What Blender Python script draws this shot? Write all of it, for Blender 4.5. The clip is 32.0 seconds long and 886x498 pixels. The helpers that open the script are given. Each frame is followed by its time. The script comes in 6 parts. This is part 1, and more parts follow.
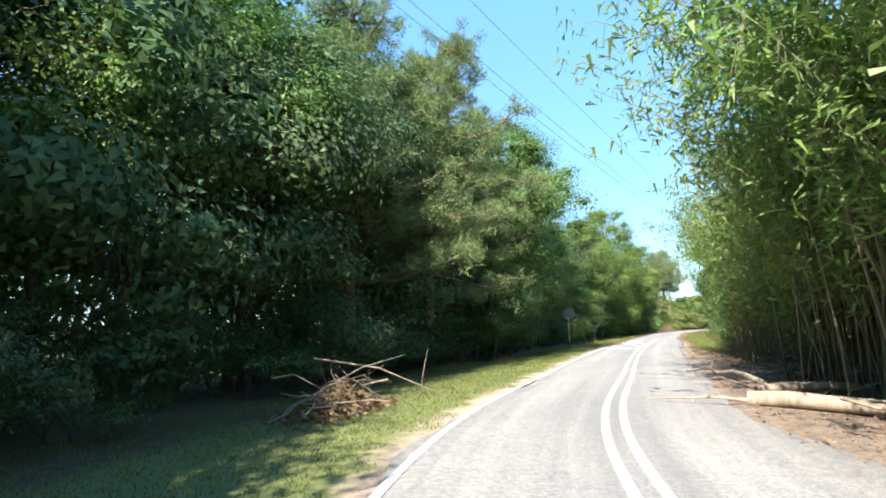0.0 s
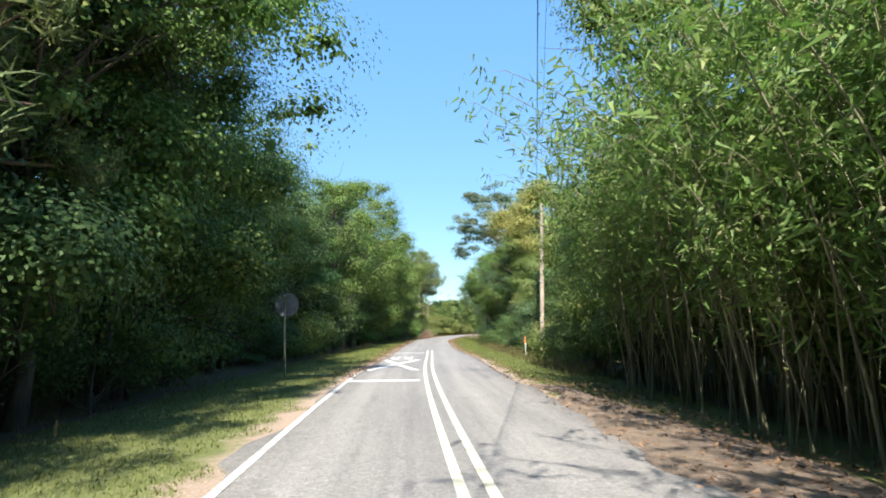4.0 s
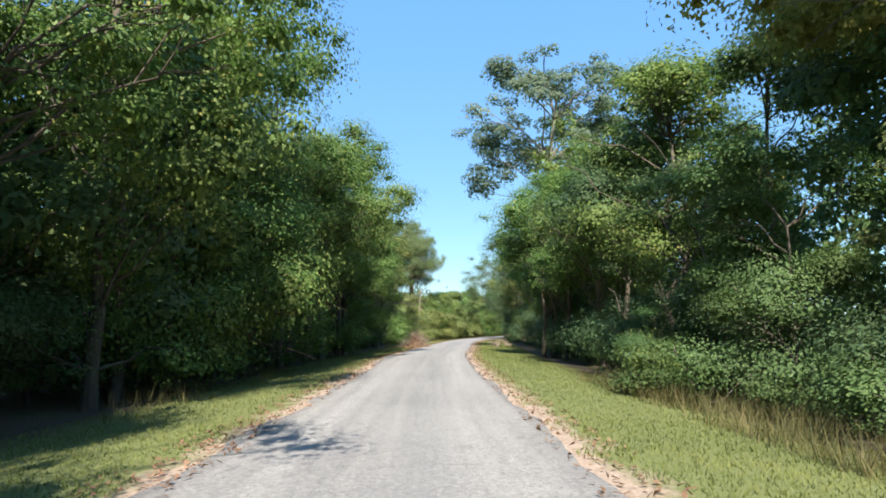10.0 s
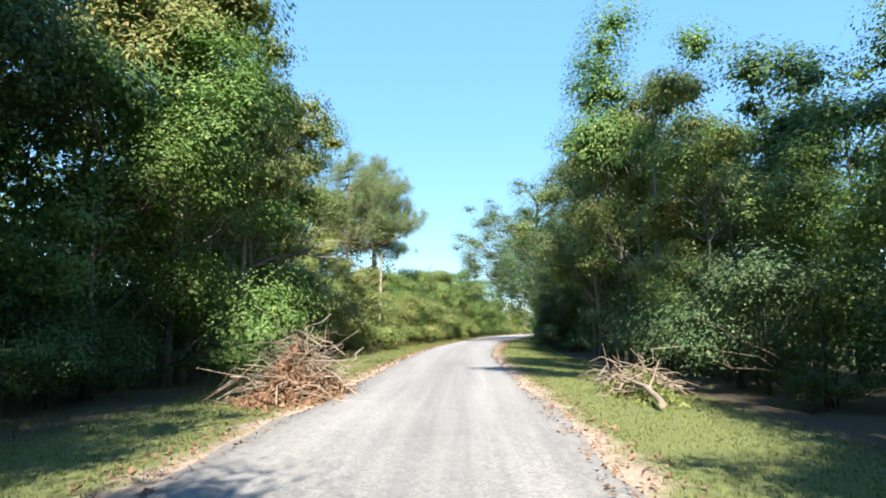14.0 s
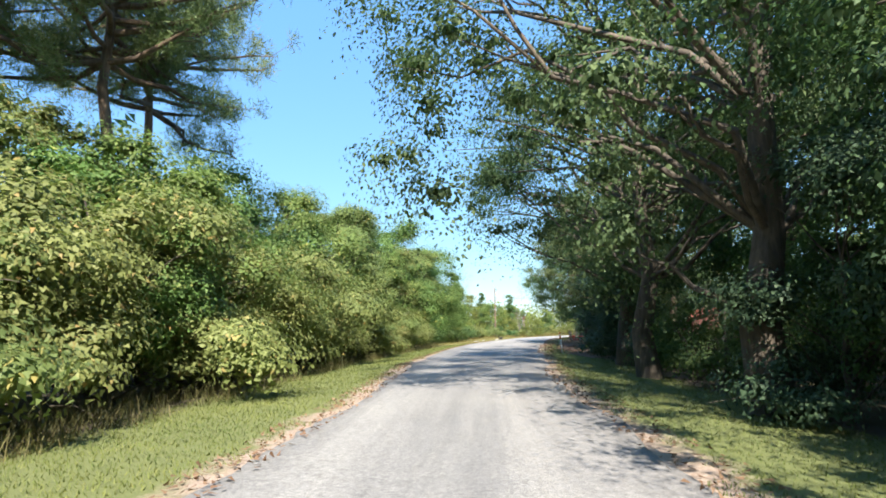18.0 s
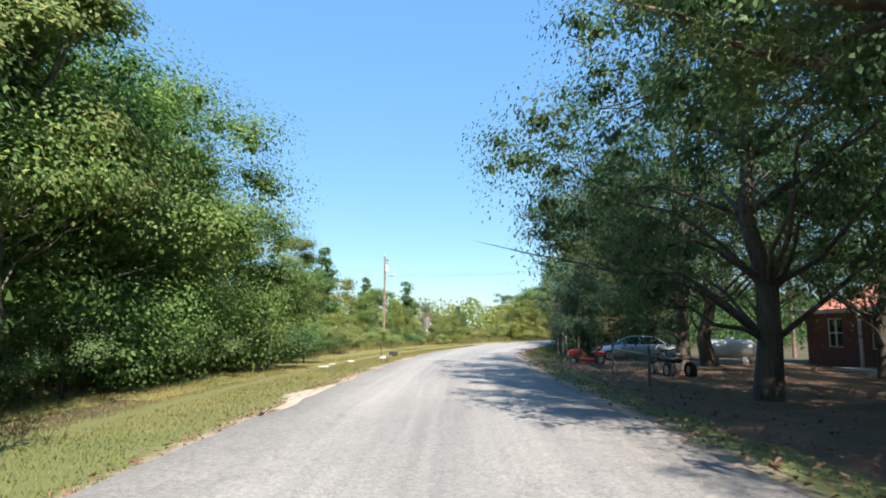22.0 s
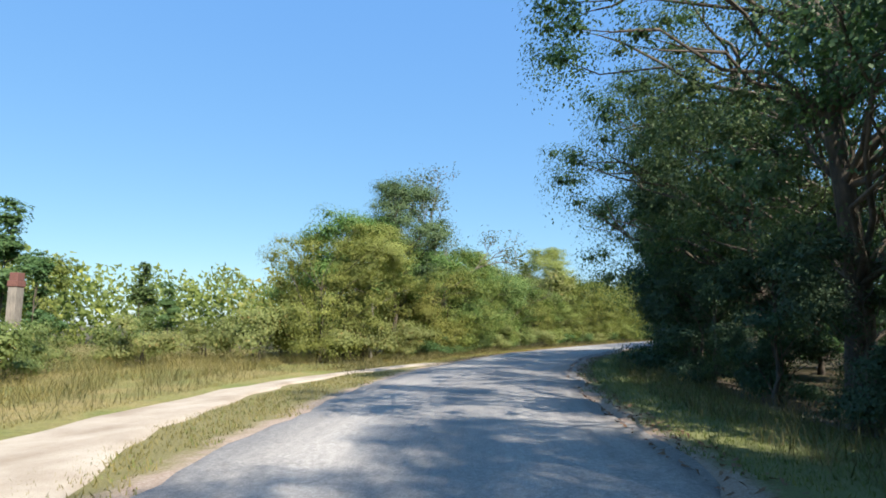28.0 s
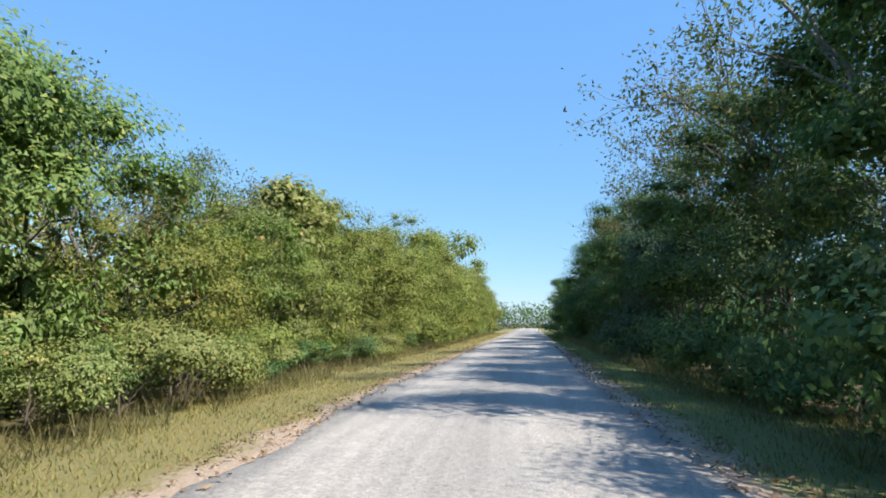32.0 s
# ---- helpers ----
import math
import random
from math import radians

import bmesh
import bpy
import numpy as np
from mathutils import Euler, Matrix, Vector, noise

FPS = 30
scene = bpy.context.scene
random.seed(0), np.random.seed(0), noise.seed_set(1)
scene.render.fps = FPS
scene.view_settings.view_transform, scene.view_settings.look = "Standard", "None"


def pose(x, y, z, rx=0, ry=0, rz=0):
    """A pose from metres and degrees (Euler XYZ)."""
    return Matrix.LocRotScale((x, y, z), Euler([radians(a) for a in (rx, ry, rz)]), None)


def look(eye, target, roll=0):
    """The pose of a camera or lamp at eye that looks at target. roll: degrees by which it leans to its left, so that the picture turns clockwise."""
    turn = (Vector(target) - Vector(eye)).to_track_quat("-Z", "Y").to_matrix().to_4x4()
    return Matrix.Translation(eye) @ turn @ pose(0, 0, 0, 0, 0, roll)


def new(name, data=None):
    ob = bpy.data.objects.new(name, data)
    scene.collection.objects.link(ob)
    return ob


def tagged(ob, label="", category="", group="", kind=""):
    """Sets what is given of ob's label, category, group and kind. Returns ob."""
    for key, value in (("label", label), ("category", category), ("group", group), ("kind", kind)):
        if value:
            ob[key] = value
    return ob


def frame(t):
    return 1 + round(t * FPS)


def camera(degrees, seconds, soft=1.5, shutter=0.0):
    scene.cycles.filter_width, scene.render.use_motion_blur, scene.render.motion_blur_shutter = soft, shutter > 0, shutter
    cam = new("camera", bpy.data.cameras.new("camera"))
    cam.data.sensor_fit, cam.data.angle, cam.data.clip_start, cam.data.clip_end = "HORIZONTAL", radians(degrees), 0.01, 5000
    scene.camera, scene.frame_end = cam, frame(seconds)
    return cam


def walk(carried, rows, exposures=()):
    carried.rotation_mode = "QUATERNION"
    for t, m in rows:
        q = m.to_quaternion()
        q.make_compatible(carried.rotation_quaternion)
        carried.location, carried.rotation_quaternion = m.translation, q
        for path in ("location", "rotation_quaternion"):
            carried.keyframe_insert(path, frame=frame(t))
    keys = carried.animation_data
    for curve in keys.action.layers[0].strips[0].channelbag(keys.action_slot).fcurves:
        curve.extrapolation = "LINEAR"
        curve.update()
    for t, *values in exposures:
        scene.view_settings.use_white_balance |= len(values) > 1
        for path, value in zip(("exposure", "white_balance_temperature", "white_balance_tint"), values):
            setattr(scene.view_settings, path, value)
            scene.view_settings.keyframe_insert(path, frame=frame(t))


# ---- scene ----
cam = camera(72.31, 32.0, soft=1.8, shutter=0.0)
# seconds, then x, y, z, tilt, roll and heading of the dashboard camera
PATH = [
    (0.0, pose(11.753, 10.598, 1.45, 97.27, 0.58, 1.63)),
    (0.5, pose(11.909, 13.745, 1.45, 97.40, 0.46, -0.49)),
    (1.0, pose(12.159, 16.933, 1.45, 97.37, 0.12, -2.12)),
    (1.5, pose(12.519, 19.684, 1.45, 97.49, 0.04, -4.30)),
    (2.0, pose(13.029, 21.989, 1.45, 97.53, 0.01, -8.24)),
    (2.5, pose(13.746, 24.116, 1.45, 97.54, -0.06, -13.06)),
    (3.0, pose(14.785, 26.793, 1.45, 97.51, -0.12, -16.61)),
    (3.5, pose(15.786, 29.351, 1.45, 97.47, -0.20, -19.29)),
    (4.0, pose(16.816, 31.953, 1.45, 97.52, -0.24, -21.07)),
    (4.5, pose(17.874, 34.620, 1.45, 97.65, -0.23, -21.95)),
    (5.0, pose(18.973, 37.469, 1.45, 97.77, -0.17, -22.04)),
    (5.5, pose(20.122, 40.619, 1.45, 97.78, -0.08, -21.44)),
    (6.0, pose(21.324, 44.089, 1.45, 97.69, 0.06, -20.15)),
    (6.5, pose(22.567, 47.791, 1.45, 97.55, -0.14, -19.45)),
    (7.0, pose(23.840, 51.523, 1.45, 97.40, -0.33, -19.03)),
    (7.5, pose(25.280, 55.373, 1.45, 97.34, -0.50, -18.98)),
    (8.0, pose(26.594, 59.127, 1.45, 97.35, -0.64, -19.61)),
    (8.5, pose(27.975, 62.928, 1.45, 97.43, -0.51, -20.46)),
    (9.0, pose(29.581, 67.080, 1.45, 97.48, -0.16, -21.18)),
    (9.5, pose(31.293, 71.551, 1.45, 97.54, 0.15, -21.52)),
    (10.0, pose(33.115, 76.339, 1.45, 97.64, 0.22, -21.56)),
    (10.5, pose(35.065, 81.262, 1.45, 97.65, 0.18, -21.47)),
    (11.0, pose(37.038, 86.296, 1.45, 97.64, 0.19, -21.29)),
    (11.5, pose(39.000, 91.358, 1.45, 97.51, 0.15, -20.98)),
    (12.0, pose(40.903, 96.391, 1.45, 97.46, 0.13, -20.87)),
    (12.5, pose(42.884, 101.340, 1.45, 97.45, 0.28, -20.99)),
    (13.0, pose(44.888, 106.320, 1.45, 97.44, 0.24, -21.55)),
    (13.5, pose(46.959, 111.304, 1.45, 97.48, 0.16, -22.50)),
    (14.0, pose(49.261, 116.271, 1.45, 97.36, 0.16, -23.21)),
    (14.5, pose(51.688, 121.281, 1.45, 97.16, 0.25, -23.63)),
    (15.0, pose(54.251, 126.665, 1.45, 97.04, 0.31, -23.48)),
    (15.5, pose(56.942, 132.392, 1.45, 97.01, 0.35, -22.87)),
    (16.0, pose(59.704, 138.290, 1.45, 97.03, 0.38, -22.41)),
    (16.5, pose(62.483, 144.183, 1.45, 97.05, 0.39, -22.72)),
    (17.0, pose(65.270, 150.043, 1.45, 97.09, 0.39, -23.92)),
    (17.5, pose(68.240, 156.036, 1.45, 97.23, 0.33, -26.10)),
    (18.0, pose(71.467, 162.016, 1.45, 97.43, 0.33, -28.25)),
    (18.5, pose(74.826, 167.786, 1.45, 97.51, 0.29, -30.03)),
    (19.0, pose(78.210, 173.239, 1.45, 97.46, 0.36, -31.48)),
    (19.5, pose(81.579, 178.559, 1.45, 97.39, 0.29, -32.70)),
    (20.0, pose(84.939, 183.748, 1.45, 97.35, 0.13, -33.96)),
    (20.5, pose(88.331, 188.882, 1.45, 97.38, -0.00, -35.27)),
    (21.0, pose(91.758, 193.870, 1.45, 97.42, -0.08, -36.64)),
    (21.5, pose(95.145, 198.522, 1.45, 97.50, -0.11, -37.60)),
    (22.0, pose(98.596, 203.036, 1.45, 97.52, -0.20, -38.42)),
    (22.5, pose(102.210, 207.642, 1.45, 97.55, -0.27, -39.14)),
    (23.0, pose(105.959, 212.216, 1.45, 97.66, -0.30, -39.83)),
    (23.5, pose(109.587, 216.490, 1.45, 97.74, -0.16, -40.72)),
    (24.0, pose(113.206, 220.633, 1.45, 97.80, 0.05, -41.72)),
    (24.5, pose(116.700, 224.421, 1.45, 97.77, 0.05, -42.86)),
    (25.0, pose(120.258, 228.028, 1.45, 97.68, 0.01, -44.25)),
    (25.5, pose(123.984, 231.563, 1.45, 97.56, -0.08, -46.01)),
    (26.0, pose(127.761, 234.929, 1.45, 97.47, -0.12, -47.91)),
    (26.5, pose(131.595, 238.130, 1.45, 97.40, -0.10, -49.97)),
    (27.0, pose(135.528, 241.193, 1.45, 97.35, -0.09, -52.18)),
    (27.5, pose(139.602, 244.143, 1.45, 97.35, -0.15, -54.56)),
    (28.0, pose(143.822, 246.986, 1.45, 97.38, -0.29, -57.10)),
    (28.5, pose(148.419, 249.701, 1.45, 97.48, -0.35, -59.62)),
    (29.0, pose(153.048, 252.208, 1.45, 97.48, -0.47, -62.02)),
    (29.5, pose(157.881, 254.538, 1.45, 97.55, -0.32, -64.59)),
    (30.0, pose(162.894, 256.618, 1.45, 97.54, -0.29, -67.41)),
    (30.5, pose(167.816, 258.319, 1.45, 97.46, -0.36, -70.36)),
    (31.0, pose(172.583, 259.617, 1.45, 97.35, -0.33, -73.33)),
    (31.5, pose(177.450, 260.749, 1.45, 97.13, -0.33, -76.52)),
    (32.0, pose(182.571, 261.683, 1.45, 96.95, -0.36, -79.69)),
]
EXPOSURES = [(0.0, 1.8), (1.0, 1.63), (2.0, 1.53), (3.0, 1.47), (6.0, 1.24), (10.0, 1.33), (12.0, 1.56), (14.0, 1.64), (18.0, 1.52), (20.0, 1.39), (21.0, 1.27), (23.0, 1.1), (24.5, 0.8), (28.0, 1.02), (30.0, 1.24), (32.0, 1.1)]
walk(cam, PATH, EXPOSURES)

# ---------------------------------------------------------------- light
world = bpy.data.worlds.new("sky")
scene.world = world
world.use_nodes = True
_n = world.node_tree.nodes
_sky = _n.new("ShaderNodeTexSky")
_sky.sky_type = "NISHITA"
_sky.sun_disc = False
_sky.sun_elevation = radians(44)
_sky.sun_rotation = radians(204.8)
_sky.air_density = 1.0
_sky.dust_density = 0.15
_sky.ozone_density = 3.5
_n["Background"].inputs[1].default_value = 0.09
_soft = _n.new("ShaderNodeMix")
_soft.data_type, _soft.blend_type = "RGBA", "MULTIPLY"
_soft.inputs[0].default_value = 1.0
_soft.inputs[7].default_value = (0.48, 0.46, 0.20, 1)
_blue = _n.new("ShaderNodeMix")
_blue.data_type, _blue.blend_type = "RGBA", "ADD"
_blue.inputs[0].default_value = 1.0
_blue.inputs[7].default_value = (0.57, 1.68, 4.45, 1)
world.node_tree.links.new(_sky.outputs[0], _soft.inputs[6])
world.node_tree.links.new(_soft.outputs[2], _blue.inputs[6])
world.node_tree.links.new(_blue.outputs[2], _n["Background"].inputs[0])

sun_data = bpy.data.lights.new("sun", "SUN")
sun_data.energy = 5.0
sun_data.angle = radians(0.53)
sun_data.color = (1.0, 0.94, 0.85)
sun = new("sun", sun_data)
SUN_WAY = Vector((-0.420 * math.cos(radians(44)), -0.907 * math.cos(radians(44)), math.sin(radians(44))))
sun.matrix_world = look(SUN_WAY * 300, (0, 0, 0))

# ---------------------------------------------------------------- the road's centre line
CENTRE = [(10.9, -29.4), (11.5, -17.4), (12.1, -5.4), (12.7, 6.6), (13.7, 18.37), (16.87, 29.61), (20.4, 41.1), (24.2, 52.5),
          (28.3, 63.8), (32.4, 75.1), (36.6, 86.3), (40.9, 97.5), (45.4, 108.7), (50.4, 119.6), (55.5, 130.4), (60.6, 141.3),
          (65.9, 152.1), (71.6, 162.6), (77.9, 172.9), (84.4, 183.0), (91.1, 192.9), (98.2, 202.6), (105.7, 211.9),
          (113.5, 221.0), (121.9, 229.7), (130.9, 237.6), (140.5, 244.8), (150.7, 251.2), (161.4, 256.5), (172.9, 260.1),
          (182.8, 261.7), (188.8, 262.5), (194.8, 262.9), (200.9, 263.2), (215.0, 263.7), (235.2, 264.5), (295.8, 266.7)]


def _catmull(c, step=1.0):
    c = np.array(c, float)
    q = np.vstack([2 * c[0] - c[1], c, 2 * c[-1] - c[-2]])
    out = []
    for i in range(1, len(q) - 2):
        n = max(2, int(np.linalg.norm(q[i + 1] - q[i]) / step))
        a, b, cc, dd = q[i - 1:i + 3]
        for k in range(n):
            t = k / n
            out.append(.5 * (2 * b + (cc - a) * t + (2 * a - 5 * b + 4 * cc - dd) * t * t + (3 * b - a - 3 * cc + dd) * t ** 3))
    out.append(q[-2])
    return np.array(out)


LINE = _catmull(CENTRE)
STATION = np.r_[0, np.cumsum(np.linalg.norm(np.diff(LINE, axis=0), axis=1))]
_tan = np.gradient(LINE, axis=0)
_tan /= np.linalg.norm(_tan, axis=1)[:, None]
LENGTH = STATION[-1]


def along(s, o):
    """Points at stations s along the road and o metres to the right of its centre line."""
    s, o = np.asarray(s, float), np.asarray(o, float)
    x, y = np.interp(s, STATION, LINE[:, 0]), np.interp(s, STATION, LINE[:, 1])
    tx, ty = np.interp(s, STATION, _tan[:, 0]), np.interp(s, STATION, _tan[:, 1])
    over = np.maximum(s - LENGTH, 0) + np.minimum(s, 0)
    return np.stack([x + tx * over + o * ty, y + ty * over - o * tx], -1)


def heading(s):
    """The yaw, in degrees, of something that faces along the road at s."""
    return math.degrees(math.atan2(-np.interp(s, STATION, _tan[:, 0]), np.interp(s, STATION, _tan[:, 1])))


def nearest(pts):
    """Station and offset of the nearest spot on the centre line, for many points."""
    s, o = np.zeros(len(pts)), np.zeros(len(pts))
    for i in range(0, len(pts), 4000):
        d = pts[i:i + 4000, None, :] - LINE[None, ::2]
        j = np.argmin((d ** 2).sum(2), 1) * 2
        w = pts[i:i + 4000] - LINE[j]
        t = _tan[j]
        s[i:i + 4000] = STATION[j] + (w * t).sum(1)
        o[i:i + 4000] = w[:, 0] * t[:, 1] - w[:, 1] * t[:, 0]
    return s, o


# ground height beside the road: a low crown, a shallow fall to the woods
_fall = np.array([(0, 0.0), (2.3, -0.03), (3.2, -0.06), (4.5, -0.14), (6.0, -0.26), (7.5, -0.34), (9.0, -0.34), (400, -0.34)])


def height(o):
    return np.interp(np.abs(o), _fall[:, 0], _fall[:, 1])


def spot(s, o):
    """A place on the ground beside the road."""
    x, y = along(s, o)
    return float(x), float(y), float(height(o))


# ---------------------------------------------------------------- materials
def material(name, rough=0.8, metal=0.0):
    m = bpy.data.materials.new(name)
    m.use_nodes = True
    b = m.node_tree.nodes["Principled BSDF"]
    b.inputs["Roughness"].default_value = rough
    b.inputs["Metallic"].default_value = metal
    return m, m.node_tree.nodes, m.node_tree.links, b


def ramp(n, stops):
    r = n.new("ShaderNodeValToRGB")
    while len(r.color_ramp.elements) < len(stops):
        r.color_ramp.elements.new(0.5)
    for e, (p, c) in zip(r.color_ramp.elements, stops):
        e.position = p
        e.color = (*c, 1) if len(c) == 3 else c
    return r


def tex(n, l, scale, detail=6, rough=0.6, coords=None, distort=0.0):
    t = n.new("ShaderNodeTexNoise")
    t.inputs["Scale"].default_value = scale
    t.inputs["Detail"].default_value = detail
    t.inputs["Roughness"].default_value = rough
    t.inputs["Distortion"].default_value = distort
    if coords is not None:
        l.new(coords, t.inputs["Vector"])
    return t


def mixed(n, l, fac, a, b, blend="MIX"):
    m = n.new("ShaderNodeMix")
    m.data_type = "RGBA"
    m.blend_type = blend
    for sock, v in ((m.inputs[0], fac), (m.inputs[6], a), (m.inputs[7], b)):
        if isinstance(v, (int, float)):
            sock.default_value = v
        elif isinstance(v, tuple):
            sock.default_value = (*v, 1)
        else:
            l.new(v, sock)
    return m.outputs[2]


def bumped(n, l, b, height_socket, strength=0.4, distance=0.02):
    u = n.new("ShaderNodeBump")
    u.inputs["Strength"].default_value = strength
    u.inputs["Distance"].default_value = distance
    l.new(height_socket, u.inputs["Height"])
    l.new(u.outputs[0], b.inputs["Normal"])


def world_coords(n):
    return n.new("ShaderNodeNewGeometry").outputs["Position"]


def leaf_material(name, dark, mid, light, rough=0.55, through_light=0.36, gold=None):
    """Leaves: colour varies leaf by leaf and plant by plant, some light passes through."""
    m, n, l, b = material(name, rough)
    geo = n.new("ShaderNodeNewGeometry")
    info = n.new("ShaderNodeObjectInfo")
    near_mid = lambda c: tuple(m_ + (v - m_) * 0.5 for v, m_ in zip(c, mid))
    dark, light = near_mid(dark), near_mid(light)
    stops = [(0.0, dark), (0.5, mid), (1.0, light)]
    if gold:
        stops = [(0.0, dark), (0.45, mid), (0.8, light), (0.93, light), (1.0, gold)]
    r = ramp(n, stops)
    l.new(geo.outputs["Random Per Island"], r.inputs[0])
    blot = tex(n, l, 0.6, 3, 0.6, geo.outputs["Position"])
    tone = n.new("ShaderNodeHueSaturation")
    l.new(r.outputs[0], tone.inputs["Color"])
    mm = n.new("ShaderNodeMath")
    mm.operation = "MULTIPLY_ADD"
    l.new(info.outputs["Random"], mm.inputs[0])
    mm.inputs[1].default_value = 0.045
    mm.inputs[2].default_value = 0.476
    l.new(mm.outputs[0], tone.inputs["Hue"])
    mv = n.new("ShaderNodeMath")
    mv.operation = "MULTIPLY_ADD"
    l.new(blot.outputs[0], mv.inputs[0])
    mv.inputs[1].default_value = 0.9
    mv.inputs[2].default_value = 0.55
    l.new(mv.outputs[0], tone.inputs["Value"])
    l.new(tone.outputs[0], b.inputs["Base Color"])
    b.inputs["Specular IOR Level"].default_value = 0.2
    t = n.new("ShaderNodeBsdfTranslucent")
    bright = mixed(n, l, 1.0, tone.outputs[0], (1.0, 1.2, 0.75), "MULTIPLY")
    l.new(bright, t.inputs["Color"])
    s = n.new("ShaderNodeMixShader")
    s.inputs[0].default_value = through_light
    l.new(b.outputs[0], s.inputs[1])
    l.new(t.outputs[0], s.inputs[2])
    l.new(s.outputs[0], n["Material Output"].inputs[0])
    return m


LEAF = leaf_material("leaf_green", (0.062, 0.103, 0.03), (0.126, 0.196, 0.054), (0.228, 0.305, 0.093), gold=(0.346, 0.33, 0.09))
LEAF_DEEP = leaf_material("leaf_deep_green", (0.0457, 0.0806, 0.0316), (0.0887, 0.15, 0.0527), (0.175, 0.247, 0.0878))
LEAF_OAK = leaf_material("leaf_oak", (0.042, 0.071, 0.036), (0.086, 0.138, 0.06), (0.18, 0.245, 0.105), through_light=0.34)
LEAF_EVERGREEN = leaf_material("leaf_dark_evergreen", (0.0261, 0.0512, 0.0286), (0.0522, 0.0928, 0.0476), (0.114, 0.168, 0.0833), through_light=0.18)
LEAF_LIGHT = leaf_material("leaf_light_olive", (.095, .125, .042), (.18, .212, .068), (.29, .315, .12), gold=(.40, .29, .10))
LEAF_WARM = leaf_material("leaf_yellow_green", (.076, .098, .025), (.156, .18, .043), (.28, .295, .08), gold=(.36, .34, .08))
LEAF_GOLD = leaf_material("leaf_golden", (.14, .165, .045), (.28, .285, .08), (.47, .44, .14))
LEAF_PALE = leaf_material("leaf_grey_green", (0.0892, 0.115, 0.0792), (0.14, 0.178, 0.115), (0.223, 0.259, 0.158))
LEAF_RUST = leaf_material("leaf_rusty", (.05, .07, .02), (.10, .12, .035), (.18, .15, .06), gold=(.24, .13, .05))
NEEDLE = leaf_material("pine_needle", (0.09, 0.118, 0.048), (0.155, 0.192, 0.076), (0.25, 0.28, 0.122), 0.5, 0.28)
BAMBOO_LEAF = leaf_material("bamboo_leaf", (0.0873, 0.144, 0.0364), (0.163, 0.241, 0.0637), (0.279, 0.356, 0.127), 0.45, 0.4, gold=(0.372, 0.356, 0.182))
DEAD_LEAF = leaf_material("dead_leaf", (.10, .06, .035), (.20, .125, .07), (.34, .24, .14), 0.8, 0.15)


def bark_material(name, dark, light, scale=9):
    m, n, l, b = material(name, 0.9)
    c = n.new("ShaderNodeTexCoord")
    mp = n.new("ShaderNodeMapping")
    mp.inputs["Scale"].default_value = (1, 1, 0.18)
    l.new(c.outputs["Object"], mp.inputs[0])
    t = tex(n, l, scale, 8, 0.7, mp.outputs[0], 0.4)
    r = ramp(n, [(0.3, dark), (0.7, light)])
    l.new(t.outputs[0], r.inputs[0])
    big = tex(n, l, 0.9, 3, 0.5, c.outputs["Object"])
    rr = ramp(n, [(0.35, (.6, .6, .6)), (0.7, (1.15, 1.12, 1.05))])
    l.new(big.outputs[0], rr.inputs[0])
    l.new(mixed(n, l, 1.0, r.outputs[0], rr.outputs[0], "MULTIPLY"), b.inputs["Base Color"])
    bumped(n, l, b, t.outputs[0], 0.8, 0.03)
    return m


BARK = bark_material("bark_brown", (.05, .04, .03), (.16, .13, .10))
BARK_GREY = bark_material("bark_grey", (.10, .09, .075), (.28, .25, .21))
BARK_PINE = bark_material("bark_pine", (.07, .045, .032), (.24, .17, .12), 5)
DEAD_WOOD = bark_material("dead_wood", (.16, .12, .09), (.42, .34, .26), 7)
CULM = bark_material("bamboo_culm", (.09, .095, .045), (.32, .30, .19), 3)
POLE_WOOD = bark_material("pole_wood", (.23, .18, .135), (.46, .40, .33), 14)
POLE_RED = bark_material("pole_wood_reddish", (.15, .095, .068), (.31, .225, .17), 14)
POLE_GREY = bark_material("weathered_post", (.16, .14, .12), (.36, .32, .28), 14)

# worn asphalt: pale aggregate, wheel tracks, patches and hairline cracks
ASPHALT, n, l, b = material("worn_asphalt", 0.88)
pos = world_coords(n)
grain = tex(n, l, 95, 3, 0.7, pos)
mid = tex(n, l, 3.2, 9, 0.78, pos)
wide = tex(n, l, 0.16, 4, 0.6, pos)
run = n.new("ShaderNodeAttribute")
run.attribute_name = "station"
across = n.new("ShaderNodeAttribute")
across.attribute_name = "offset"
flow = n.new("ShaderNodeCombineXYZ")
l.new(run.outputs["Fac"], flow.inputs[0])
l.new(across.outputs["Fac"], flow.inputs[1])
drawn = n.new("ShaderNodeMapping")
drawn.inputs["Scale"].default_value = (0.055, 9.0, 1.0)
l.new(flow.outputs[0], drawn.inputs[0])
streak = tex(n, l, 1.6, 5, 0.62, drawn.outputs[0], 0.25)
gr = ramp(n, [(0.28, (0.101, 0.0991, 0.0975)), (0.5, (0.218, 0.213, 0.207)), (0.72, (0.39, 0.381, 0.367))])
l.new(grain.outputs[0], gr.inputs[0])
mr = ramp(n, [(0.3, (.88, .88, .88)), (0.5, (.99, .98, .97)), (0.7, (1.10, 1.09, 1.06))])
l.new(mid.outputs[0], mr.inputs[0])
wr = ramp(n, [(0.3, (.90, .90, .90)), (0.7, (1.10, 1.09, 1.06))])
l.new(wide.outputs[0], wr.inputs[0])
col = mixed(n, l, 1.0, gr.outputs[0], mr.outputs[0], "MULTIPLY")
col = mixed(n, l, 1.0, col, wr.outputs[0], "MULTIPLY")
grit = tex(n, l, 16, 8, 0.8, pos)
